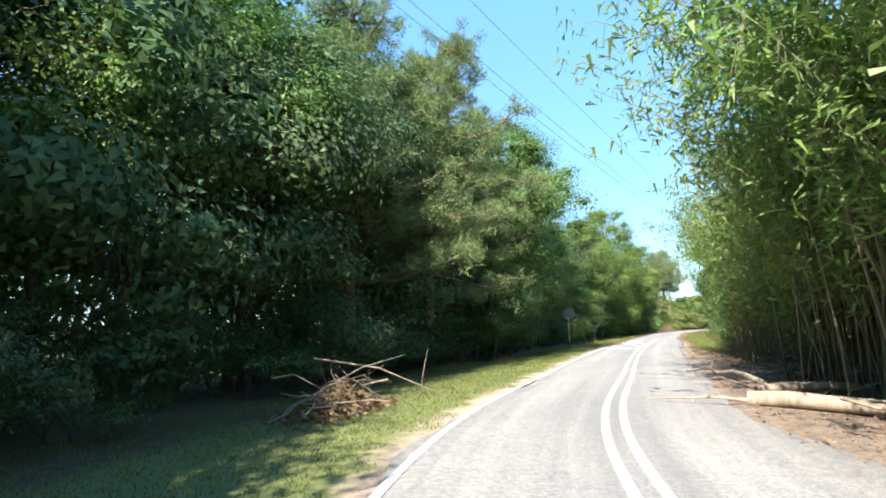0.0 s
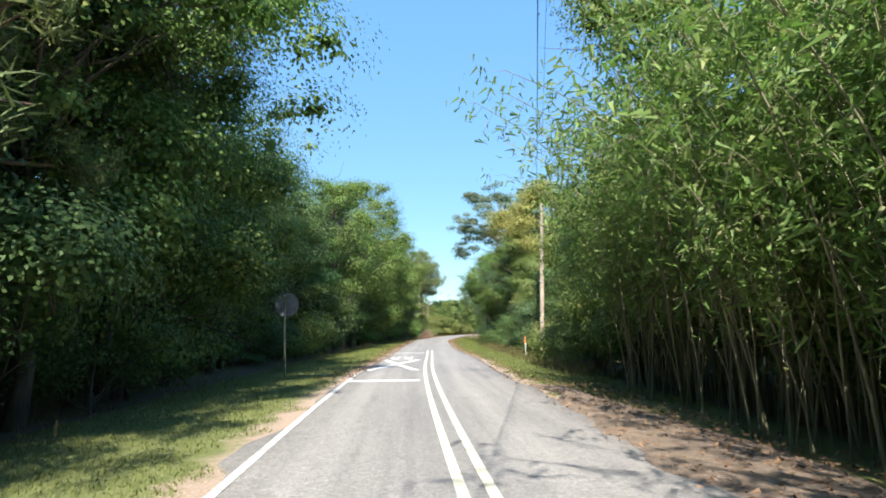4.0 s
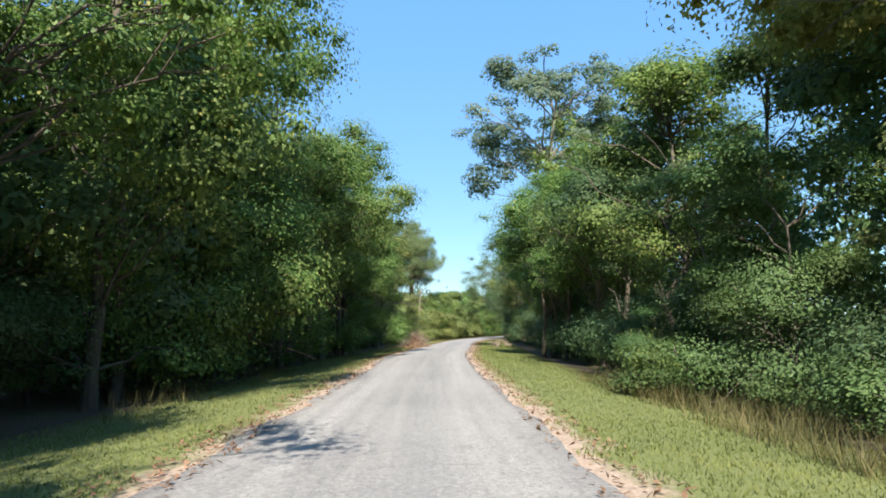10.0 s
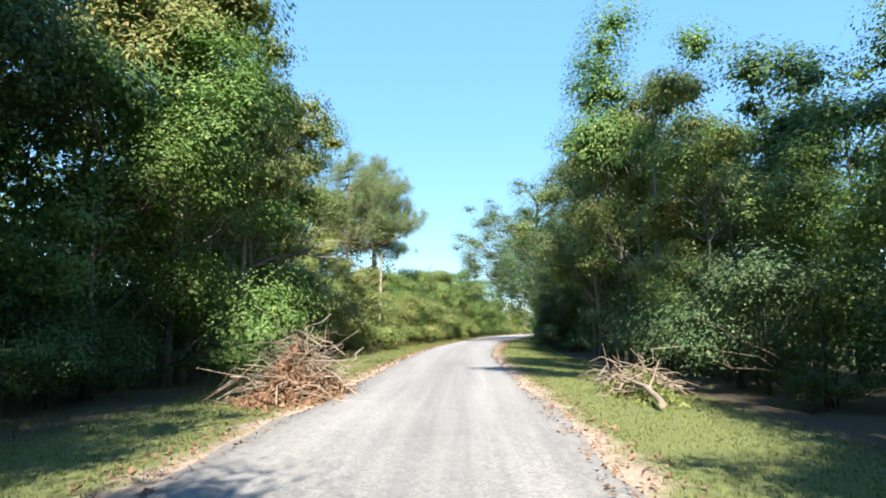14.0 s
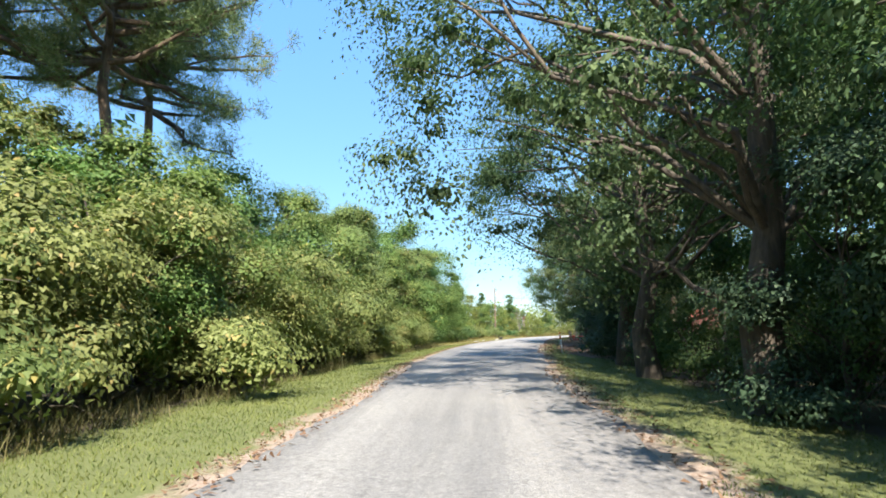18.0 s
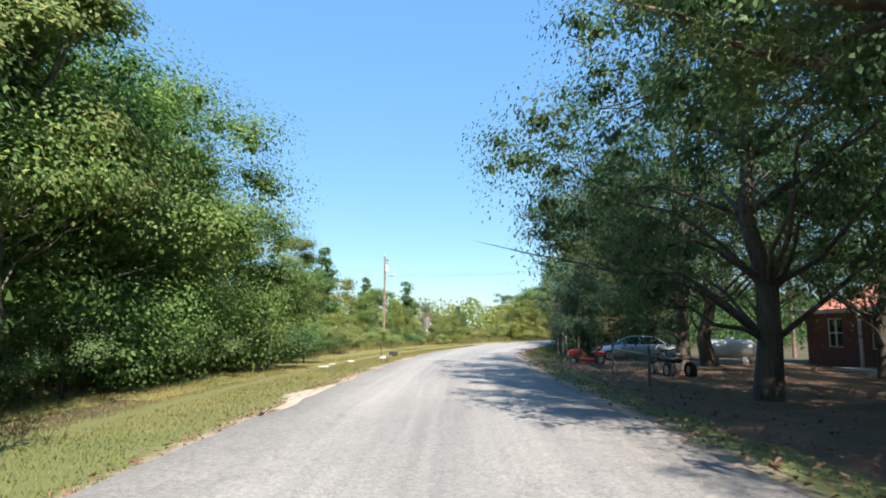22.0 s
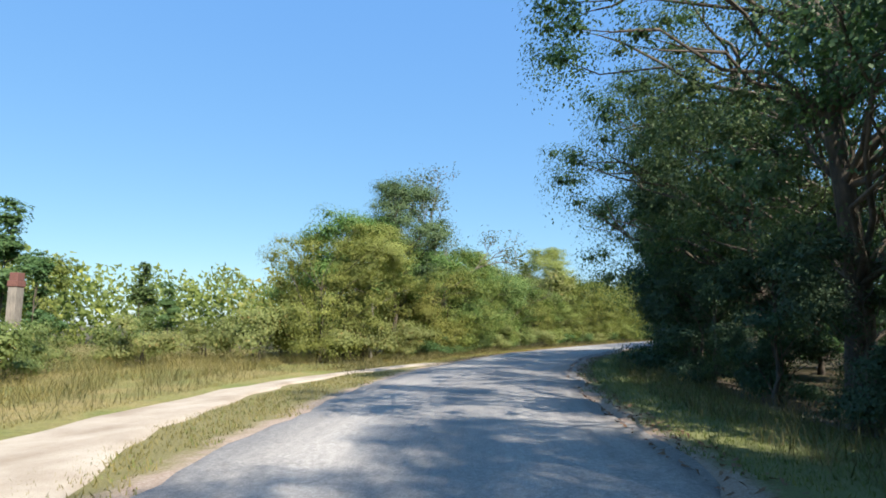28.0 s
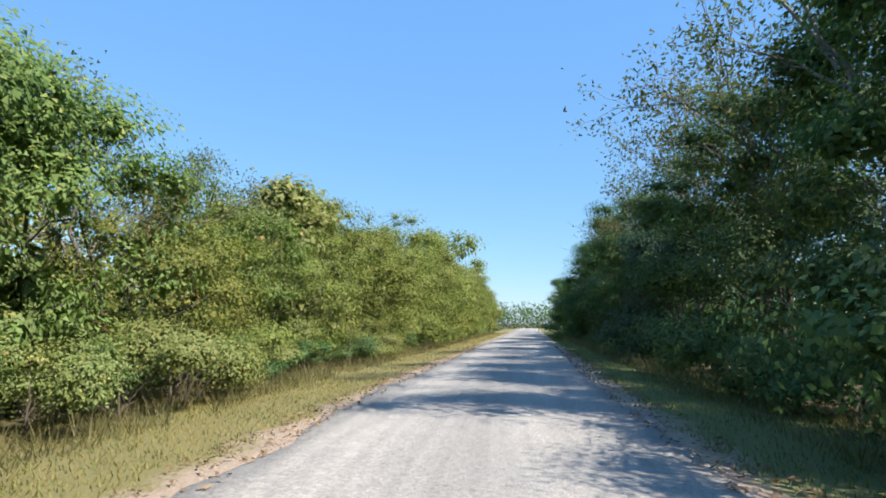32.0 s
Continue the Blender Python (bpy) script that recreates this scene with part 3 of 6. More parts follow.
def pine(name, seed, h, base, r, tufts, mat=None, label="", clump=0.42, needles=34, length=0.34, category="pine tree", bark=None):
    """A pine: straight trunk, whorls of limbs that turn up, tufts of long needles at their ends."""
    rng = np.random.default_rng(seed)
    t = thing(name, label=label, category=category)
    tp = bend((0, 0, -0.5), (rng.normal(0, 0.3), rng.normal(0, 0.3), h), rng, 0, 0.05, 9)
    limbs_ = [(tp, np.linspace(0.20 + h * 0.006, 0.04, 9), 9)]
    heads = []
    z = base
    while z < h - 0.3:
        f = (z - base) / (h - base)
        reach = r * (0.55 + 0.75 * math.sin(math.pi * min(1, 0.25 + f * 0.75))) * (1.02 - 0.55 * f)
        for _ in range(rng.integers(3, 6)):
            a = rng.uniform(0, 2 * math.pi)
            rr = reach * rng.uniform(0.55, 1.15)
            root = np.array([np.interp(z, tp[:, 2], tp[:, 0]), np.interp(z, tp[:, 2], tp[:, 1]), z])
            tip = root + np.array([math.cos(a) * rr, math.sin(a) * rr, rr * rng.uniform(-0.15, 0.45)])
            q = bend(root, tip, rng, -0.06, 0.16, 6)
            limbs_.append((q, np.linspace(0.055 + 0.012 * rr, 0.012, 6), 5))
            m = int(3 + rr * 2.2)
            for u in rng.uniform(0.35, 1.0, m):
                b_ = np.array([np.interp(u * 5, range(6), q[:, i]) for i in range(3)])
                e = b_ + rng.normal(0, 0.42, 3) * (1, 1, 0.7) + np.array([0, 0, 0.12])
                limbs_.append((np.array([b_, (b_ + e) / 2, e]), np.array([0.014, 0.010, 0.006]), 3))
                heads.append(e)
        z += rng.uniform(0.45, 0.85)
    heads = np.array(heads)
    if len(heads) > tufts:
        heads = heads[rng.choice(len(heads), tufts, replace=False)]
    part("trunk", tubes_mesh(name + "_trunk", limbs_, bark or BARK_PINE), None, t)
    c = np.repeat(heads, needles, 0)
    d = rng.normal(0, 1, c.shape)
    d[:, 2] += 0.35
    d /= np.linalg.norm(d, axis=1)[:, None]
    L = length * rng.uniform(0.7, 1.2, len(c))[:, None]
    root = c + rng.normal(0, clump * 0.33, c.shape)
    side = np.cross(d, rng.normal(0, 1, c.shape))
    side /= np.linalg.norm(side, axis=1)[:, None] + 1e-9
    v = np.empty((len(c), 3, 3))
    v[:, 0] = root - side * 0.015
    v[:, 1] = root + side * 0.015
    v[:, 2] = root + d * L
    part("crown", mesh_quick(name + "_crown", v.reshape(-1, 3), np.arange(3 * len(c)).reshape(-1, 3), mat or NEEDLE), None, t)
    return t


def bamboo(name, seed, culms, h, spread, label):
    """A clump of bamboo: jointed culms that arch over, with drooping narrow leaves on side twigs."""
    rng = np.random.default_rng(seed)
    t = thing(name, label=label, category="bamboo")
    lines, cen, fac = [], [], []
    for _ in range(culms):
        a = rng.uniform(0, 2 * math.pi)
        f = np.array([math.cos(a), math.sin(a), 0]) * spread * math.sqrt(rng.random())
        hh = h * rng.uniform(0.6, 1.08)
        way = np.array([-1.0, 0, 0]) * rng.uniform(0.0, 1.0) + np.clip(rng.normal(0, 0.4, 3), -0.6, 0.6) * (1, 1, 0)
        tilt = rng.normal(0, 0.13, 3) * (1, 1, 0)
        u = np.linspace(0, 1, 9)[:, None]
        p = f + np.array([0, 0, 1]) * hh * (u - 0.16 * u ** 3) + way * (hh * 0.34) * u ** 2.4 + tilt * hh * u
        p[0, 2] -= 0.5
        rr = rng.uniform(0.016, 0.030)
        lines.append((p, np.linspace(rr, rr * 0.25, 9), 5))
        for _k in range(rng.integers(16, 24)):
            w = rng.uniform(0.36, 1.0) * 8
            b_ = np.array([np.interp(w, range(9), p[:, i]) for i in range(3)])
            e = b_ + rng.normal(0, 0.42, 3) + np.array([0, 0, -0.05])
            lines.append((np.array([b_, e]), np.array([0.006, 0.003]), 3))
            m = rng.integers(9, 14)
            cen.append(b_ + (e - b_) * rng.uniform(0.4, 1.15, m)[:, None] + rng.normal(0, 0.13, (m, 3)))
            fac.append(rng.normal(0, 0.6, (m, 3)) + np.array([0, 0, 0.8]))
    part("culm", tubes_mesh(name + "_culms", lines, CULM), None, t)
    c = np.vstack(cen)
    part("foliage", leaves_mesh(name + "_foliage", c, np.vstack(fac), 0.26, 0.06, BAMBOO_LEAF, rng, 0.4, 0.9), None, t)
    return t


def bare_tree(name, seed, h, r, label, leaf_count=900, mat=None):
    """A half-dead tree: forked trunk, fine bare twigs, few leaves left."""
    rng = np.random.default_rng(seed)
    t = thing(name, label=label, category="tree")
    lines, tips = [], []

    def grow(p, d, length, rad, level):
        e = p + d * length
        q = bend(p, e, rng, 0.03, 0.16, 5)
        lines.append((q, np.linspace(rad, rad * 0.55, 5), 7 if level == 0 else (5 if level < 3 else 3)))
        if level == 4:
            tips.append(e)
            return
        for _ in range(rng.integers(3, 5) if level else 4):
            nd = d + rng.normal(0, 0.48, 3) + np.array([0, 0, 0.12])
            nd /= np.linalg.norm(nd)
            j = rng.uniform(0.55, 1.0)
            s = p + (e - p) * j
            grow(s, nd, length * rng.uniform(0.5, 0.78), rad * 0.5, level + 1)

    grow(np.array([0, 0, -0.4]), np.array([rng.normal(0, 0.06), rng.normal(0, 0.06), 1.0]), h * 0.42, 0.012 * h + 0.03, 0)
    part("trunk", tubes_mesh(name + "_trunk", lines, BARK_GREY), None, t)
    if leaf_count:
        tips = np.array(tips)
        c = tips[rng.integers(0, len(tips), leaf_count)] + rng.normal(0, 0.22, (leaf_count, 3))
        part("crown", leaves_mesh(name + "_crown", c, rng.normal(0, 1, (leaf_count, 3)) + np.array([0, 0, .5]), 0.12, 0.065, mat or LEAF_RUST, rng), None, t)
    return t


PLANTS = {}


def keep(key, ob):
    """Notes a first plant; the first use stands it in place, later uses copy it."""
    PLANTS.setdefault(key, []).append([ob, False])


_turn = np.random.default_rng(77)


def plant(key, s, o, scale=1.0, yaw=None, which=None, sz=None, group="", label="", drop=0.0, toward_road=False):
    """Stands a plant of that kind at station s, o metres to the right of the centre line."""
    stock = PLANTS[key]
    item = stock[(which if which is not None else int(_turn.integers(0, len(stock)))) % len(stock)]
    x, y, z = spot(s, o)
    if toward_road:
        yaw = heading(s) + (0 if o > 0 else 180)
    elif yaw is None:
        yaw = float(_turn.uniform(0, 360))
    m = pose(x, y, z - drop, 0, 0, yaw) @ Matrix.Diagonal((scale, scale, sz or scale, 1))
    if not item[1]:
        item[1] = True
        ob = item[0]
        ob.matrix_basis = m
    else:
        ob = item[0].copy()
        scene.collection.objects.link(ob)
        ob.matrix_basis = m
        for c in item[0].children:
            k = c.copy()
            scene.collection.objects.link(k)
            k.parent = ob
    if group:
        ob["group"] = group
    if label:
        ob["label"] = label
    return ob


def row(side, s0, s1, step, o, spread, kinds, size=(0.85, 1.15), group="", skip=(), seed=0, sz=None):
    """A row of plants along one side of the road."""
    rng = np.random.default_rng(seed)
    s = s0 + rng.uniform(0, step)
    while s < s1:
        if not any(a <= s <= b_ for a, b_ in skip):
            kind = kinds[int(rng.integers(0, len(kinds)))]
            k = float(rng.uniform(*size))
            yaw = heading(s) + float(rng.uniform(-35, 35)) if kind == "bamboo" else float(rng.uniform(0, 360))
            plant(kind, s, side * (o + float(rng.uniform(-spread, spread))), k, yaw, int(rng.integers(0, 9)), k * float(rng.uniform(*sz)) if sz else None, group)
        s += step * float(rng.uniform(0.75, 1.25))


# ---------------------------------------------------------------- ground, verges, road
GX = np.concatenate([[-3000, -900, -300], np.arange(-90, 400, 3.0), [600, 1200, 3500]])
GY = np.concatenate([[-3000, -900, -300], np.arange(-90, 400, 3.0), [600, 1200, 3500]])
gx, gy = np.meshgrid(GX, GY, indexing="ij")
gp = np.stack([gx.ravel(), gy.ravel()], 1)
_s, _o = nearest(gp)
_rng = np.random.default_rng(5)
gz = np.where(np.abs(_o) < 7.2, -0.7, -0.36 + _rng.normal(0, 0.035, len(gp)))
gv = np.c_[gp, gz]
ni, nj = gx.shape
ii, jj = np.meshgrid(np.arange(ni - 1), np.arange(nj - 1), indexing="ij")
k0 = (ii * nj + jj).ravel()
ground = new("ground", mesh_quick("ground", gv, np.stack([k0, k0 + nj, k0 + nj + 1, k0 + 1], 1), FLOOR))
tagged(ground, "brown leaf-littered forest floor and field soil", "ground", kind="structure")


def strip(name, s, offsets, heights, mat, attr, dryness=None, jitter=None):
    """A ribbon along the road, with its offset stored on each corner."""
    n, k = len(s), len(offsets)
    o = np.tile(offsets, (n, 1)).astype(float)
    if jitter is not None:
        o += jitter
    z = np.tile(heights, (n, 1)).astype(float)
    xy = along(np.repeat(s, k), o.ravel())
    v = np.c_[xy, z.ravel()]
    a, b_ = np.meshgrid(np.arange(n - 1), np.arange(k - 1), indexing="ij")
    q = (a * k + b_).ravel()
    f = np.stack([q, q + 1, q + k + 1, q + k], 1) if offsets[0] < offsets[-1] else np.stack([q, q + k, q + k + 1, q + 1], 1)
    f = f[:, ::-1] if offsets[0] < offsets[-1] else f[:, ::-1]
    me = mesh_quick(name, v, f, mat)
    at = me.attributes.new("offset", "FLOAT", "POINT")
    at.data.foreach_set("value", attr(o).ravel().astype(np.float32))
    if dryness is not None:
        dt = me.attributes.new("dryness", "FLOAT", "POINT")
        dt.data.foreach_set("value", np.repeat(dryness, k).astype(np.float32))
    ob = new(name, me)
    if ob.data.polygons[0].normal.z < 0:
        me.flip_normals()
    return ob


def half_left(s):
    """How far the asphalt reaches to the left of the centre line."""
    return np.interp(s, [0, 80, 92, 106, 130, 143, 165, 200, 216, 230, 262, 285, 330, 360], [2.55, 2.55, 2.3, 2.4, 2.45, 2.85, 2.7, 2.35, 2.4, 3.0, 3.25, 3.0, 2.9, 2.6])


def half_right(s):
    """How far the asphalt reaches to the right of the centre line."""
    return np.interp(s, [0, 92, 106, 150, 175, 192, 203, 222, 232, 262, 285, 330, 360], [2.65, 2.65, 2.05, 1.95, 2.0, 2.1, 2.5, 2.45, 3.0, 3.4, 2.8, 2.7, 2.6])


RS = np.arange(-30, LENGTH + 90, 0.5)
ro = np.array([-2.62, -2.5, -2.0, -1.2, -0.5, 0, 0.5, 1.2, 2.0, 2.5, 2.62])
rz = np.array([-0.16, -0.032, -0.022, -0.01, -0.002, 0, -0.002, -0.01, -0.022, -0.032, -0.16])
rj = np.zeros((len(RS), len(ro)))
_e = np.random.default_rng(8)


def ragged(n, amount):
    w = _e.normal(0, 1, n + 40)
    out = np.convolve(w, np.hanning(9) / np.hanning(9).sum(), "same") * 1.6 + np.convolve(_e.normal(0, 1, n + 40), np.hanning(3) / 2, "same") * 0.5
    return out[20:20 + n] * amount


left_r, right_r = ragged(len(RS), 0.13), ragged(len(RS), 0.13)
rj[:, :5] = -ro[None, :5] / 2.62 * (2.62 - half_left(RS))[:, None]
rj[:, 6:] = -ro[None, 6:] / 2.62 * (2.62 - half_right(RS))[:, None]
rj[:, :2] += left_r[:, None]
rj[:, -2:] += right_r[:, None]
road = strip("road", RS, ro, rz, ASPHALT, lambda o: np.clip((o + 2.6) / 5.2, 0, 1), jitter=rj)
way_ = road.data.attributes.new("station", "FLOAT", "POINT")
way_.data.foreach_set("value", np.repeat(RS, len(ro)).astype(np.float32))
tagged(road, "worn pale grey asphalt country road", "road", kind="structure")

VS = np.arange(-30, LENGTH + 90, 1.0)
vo_ = np.array([1.5, 2.2, 2.7, 3.1, 3.6, 4.2, 5.0, 6.0, 7.2, 8.4])
dry_s = np.interp(VS, [0, 255, 275, 300, LENGTH, LENGTH + 100], [0.0, 0.1, 0.45, 0.8, 0.8, 0.8])
for side, name in ((-1, "verge_left"), (1, "verge_right")):
    hz = height(vo_) - 0.03
    hz[-1] = -0.5
    ob = strip(name, VS, side * vo_, hz, VERGE, lambda o: np.abs(o) - ((half_left(VS) if side < 0 else half_right(VS)) - 2.6)[:, None], dry_s * (1.0 if side < 0 else 0.35))
    tagged(ob, "grassy road verge with sandy edge and leaf litter", "verge", kind="structure")


# ---------------------------------------------------------------- painted lines
def painted(name, s, o0, o1, mat, label, lift=0.006):
    """A flat painted band along the road between two offsets."""
    crown = lambda o: np.interp(o, ro, rz) + lift
    s = np.asarray(s, float)
    o = np.stack([np.broadcast_to(o0, s.shape), np.broadcast_to(o1, s.shape)], 1)
    xy = along(np.repeat(s, 2), o.ravel())
    v = np.c_[xy, crown(o.ravel())]
    q = np.arange(len(s) - 1) * 2
    me = mesh_quick(name, v, np.stack([q, q + 2, q + 3, q + 1], 1), mat)
    ob = new(name, me)
    if me.polygons[0].normal.z < 0:
        me.flip_normals()
    return tagged(ob, label, "road marking", kind="structure")


for o in (-0.19, 0.09):
    painted("centre_line", np.arange(-30, 103.9, 0.5), o, o + 0.11, PAINT_YELLOW, "faded yellow painted centre line on asphalt")
painted("edge_line", np.arange(-30, 84, 0.5), -2.42, -2.31, PAINT_WORN, "worn white painted edge line on asphalt")
painted("edge_line", np.arange(56, 94, 0.5), 2.44, 2.54, PAINT_WORN, "worn white painted edge line on asphalt")
for s0, w in ((79.1, 0.55), (99.0, 0.55)):
    painted("stop_bar", np.array([s0, s0 + w]), -2.42, -0.32, PAINT_WHITE, "white transverse bar painted across one lane")
for a, b_ in ((-2.2, -0.5), (-0.45, -2.12)):
    ss = np.linspace(83.5, 91.1, 12)
    oo = np.interp(ss, [83.5, 91.1], [a, b_])
    painted("crossing_cross", ss, oo - 0.15, oo + 0.15, PAINT_WHITE, "long white X painted on the lane before a railway crossing", 0.006 if a < -1 else 0.010)


def road_letter(s, o):
    """A stretched letter on the road, upright for drivers who come the other way."""
    cu = bpy.data.curves.new("road_letter", "FONT")
    cu.body = "R"
    cu.size = 1.0
    cu.offset = 0.018
    tmp = bpy.data.objects.new("tmp_letter", cu)
    scene.collection.objects.link(tmp)
    dep = bpy.context.evaluated_depsgraph_get()
    me = bpy.data.meshes.new_from_object(tmp.evaluated_get(dep))
    bpy.data.objects.remove(tmp)
    co = np.array([v.co[:] for v in me.vertices])
    x, y = (co[:, 0] - co[:, 0].mean()), co[:, 1]
    bm = bmesh.new()
    bm.from_mesh(me)
    bmesh.ops.subdivide_edges(bm, edges=list(bm.edges), cuts=1)
    cx = co[:, 0].min() + np.ptp(co[:, 0]) / 2
    for v in bm.verts:
        oo = o - (v.co.x - cx) * 0.92
        st = s - (v.co.y - co[:, 1].min()) * 3.7
        p = along(st, oo)
        v.co = (p[0], p[1], float(np.interp(oo, ro, rz)) + 0.007)
    me2 = bpy.data.meshes.new("road_letter")
    bm.to_mesh(me2)
    bm.free()
    me2.materials.append(PAINT_WHITE)
    ob = new("road_letter", me2)
    if me2.polygons[0].normal.z < 0:
        me2.flip_normals()
    return tagged(ob, "white letter R painted on the lane", "road marking", "letters by the crossing mark", "structure")


road_letter(94.0, -1.76)
road_letter(94.0, -1.1)

# ---------------------------------------------------------------- plant stock
for i in range(4):
    keep("wood", broadleaf("forest_tree", 10 + i, 11.5 + 0.6 * i, 3.7, 0.65, 14500, 0.122, LEAF, BARK, kite=True, clumps=52, clump_r=1.12, limbs=16, label="tall green broadleaf tree at the forest edge"))
for i in range(3):
    keep("deep", broadleaf("forest_tree", 30 + i, 10.5, 3.5, 0.4, 13000, 0.125, LEAF_DEEP, BARK, kite=True, clumps=48, clump_r=1.1, limbs=16, label="dark green broadleaf tree in the roadside forest"))
for i in range(3):
    keep("olive", broadleaf("light_tree", 50 + i, 11, 3.3, 1.4, 11000, 0.15, LEAF_LIGHT, BARK_GREY, clumps=58, clump_r=0.92, limbs=18, label="light olive-green feathery roadside tree"))
for i in range(3):
    keep("back", broadleaf("background_tree", 60 + i, 14, 4.4, 1.2, 11500, 0.205, LEAF_DEEP, BARK, clumps=44, clump_r=1.5, limbs=7, label="dark broadleaf tree deeper in the forest"))
for i in range(3):
    keep("shrub", broadleaf("shrub", 70 + i, 2.7, 1.7, 0.1, 3600, 0.085, LEAF_DEEP, BARK, kite=True, clumps=18, clump_r=0.62, limbs=5, stems=2, label="dark green leafy shrub under the trees", category="shrub"))
for i in range(3):
    keep("bush", broadleaf("bush", 80 + i, 3.6, 2.1, 0.0, 4600, 0.125, LEAF_LIGHT, BARK, clumps=30, clump_r=0.7, limbs=6, stems=2, label="sunlit olive-green roadside bush", category="bush"))
for i in range(2):
    keep("tall_bush", broadleaf("tall_bush", 230 + i, 7.4, 4.0, 0.0, 17000, 0.115, LEAF_WARM, BARK, clumps=120, clump_r=0.85, limbs=16, stems=3, label="tall dense yellow-green bush grown to the ground", category="bush"))
for i in range(3):
    keep("sapling", broadleaf("sapling", 220 + i, 5.0, 1.9, 0.2, 6400, 0.09, LEAF_DEEP, BARK, kite=True, clumps=30, clump_r=0.75, limbs=10, label="young dark green tree under taller ones"))
for i in range(2):
    keep("vine", broadleaf("vine_mound", 90 + i, 5.4, 3.6, 0.0, 15000, 0.145, LEAF_LIGHT, BARK, clumps=56, clump_r=0.95, limbs=6, stems=2, label="mound of sunlit vines grown over shrubs", category="vine thicket"))
for i in range(3):
    keep("pine", pine("pine_tree", 100 + i, 16.0, 3.6 + 0.8 * i, 4.4, 760, label="tall pine with long grey-green needles", clump=0.46, needles=84, length=0.29))
for i in range(2):
    keep("pine_low", pine("pine_tree", 106 + i, 10.5, 0.9, 3.9, 1500, label="bushy pine with soft boughs down to the ground", clump=0.46, needles=64, length=0.27))
keep("pine_open", pine("pine_tree", 105, 18.0, 9.5, 5.0, 1100, label="tall pine with an open flat crown on a bare trunk", clump=0.6, needles=70, length=0.34))
for i in range(3):
    keep("cedar", broadleaf("cedar_tree", 110 + i, 8.2, 2.7, 0.0, 12000, 0.14, LEAF_EVERGREEN, BARK, clumps=70, clump_r=0.9, limbs=20, weep=0.3, label="dense dark evergreen tree with boughs to the ground"))
for i in range(2):
    keep("cone", broadleaf("cedar_tree", 115 + i, 9.0, 2.0, 0.2, 5000, 0.24, LEAF_DEEP, BARK, clumps=80, clump_r=0.6, limbs=8, conic=True, label="slim pointed cedar beyond the field", category="cedar"))
for i in range(3):
    keep("bamboo", bamboo("bamboo_clump", 120 + i, 26, 8.8, 1.3, "green bamboo clump with arching culms and drooping leaves"))
keep("lacy", broadleaf("lacy_tree", 131, 26.5, 8.2, 12.0, 22000, 0.25, LEAF_PALE, BARK_GREY, clumps=170, clump_r=1.1, limbs=40, trunk_r=0.36, fill=0.3, label="very tall tree with a thin grey-green crown"))
keep("gold", broadleaf("golden_tree", 141, 18, 5.6, 6.0, 38000, 0.17, LEAF_GOLD, BARK_GREY, clumps=240, clump_r=1.4, label="tall tree turning golden yellow"))
for i in range(2):
    keep("oak", broadleaf("oak_tree", 150 + i, 15, 7.6, 2.8, 34000, 0.12, LEAF_OAK, BARK, kite=True, clumps=140, clump_r=1.1, weep=1.5, limbs=44, trunk_r=0.34, fill=0.6, label="large dark oak with drooping boughs over the road"))
keep("shade_oak", broadleaf("oak_tree", 154, 14.0, 8.2, 1.9, 44000, 0.13, LEAF_OAK, BARK, kite=True, clumps=260, clump_r=1.3, weep=1.6, limbs=34, trunk_r=0.34, fill=1.0, label="wide dense oak with low drooping boughs"))
for i in range(3):
    keep("bare", bare_tree("half_bare_tree", 160 + i, 9.5, 3.0, "half-bare tree with thin grey twigs and few rusty leaves", 3600))
keep("dead", bare_tree("dead_tree", 170, 7.0, 2.0, "small dead grey tree with bare twigs", 260))
for i in range(3):
    keep("round", broadleaf("round_tree", 180 + i, 9.0, 3.4, 0.2, 11500, 0.155, LEAF, BARK, clumps=90, clump_r=1.0, limbs=14, label="rounded bright green roadside tree"))

for i in range(4):
    keep("high", broadleaf("forest_tree", 260 + i, 12.5 + 0.5 * i, 4.5, 3.4, 14500, 0.13, LEAF, BARK, kite=True, clumps=80, clump_r=1.25, limbs=30, weep=0.5, label="tall green broadleaf tree with a crown overhanging the verge"))
# No oaks: the darker leaf colour makes these crowns read as shaded.
for i in range(2):
    keep("high_deep", broadleaf("forest_tree", 270 + i, 12.0, 4.3, 3.2, 18000, 0.115, LEAF_OAK, BARK, kite=True, clumps=74, clump_r=1.25, limbs=30, weep=0.5, label="dark green broadleaf tree with a crown overhanging the verge"))
for i in range(2):
    keep("near", broadleaf("forest_tree", 200 + i, 12.0, 3.8, 0.65, 18000, 0.105, LEAF, BARK, clumps=80, clump_r=1.1, limbs=30, kite=True, label="tall green broadleaf tree at the forest edge"))
for i in range(2):
    keep("dense", broadleaf("leafy_tree", 280 + i, 12.0, 4.0, 0.3, 27000, 0.14, LEAF, BARK, clumps=120, clump_r=1.65, limbs=14, kite=True, fill=1.1, label="tall dense green tree leafy to the ground"))
for i in range(2):
    keep("round_far", broadleaf("round_tree", 210 + i, 9.0, 3.4, 0.2, 4600, 0.28, LEAF_WARM, BARK, clumps=90, clump_r=1.05, limbs=8, label="rounded green tree beyond the open field"))
keep("olive_far", broadleaf("light_tree", 215, 10, 3.2, 0.6, 3800, 0.32, LEAF_LIGHT, BARK_GREY, clumps=90, clump_r=0.95, limbs=10, label="light olive-green tree beyond the hedge"))

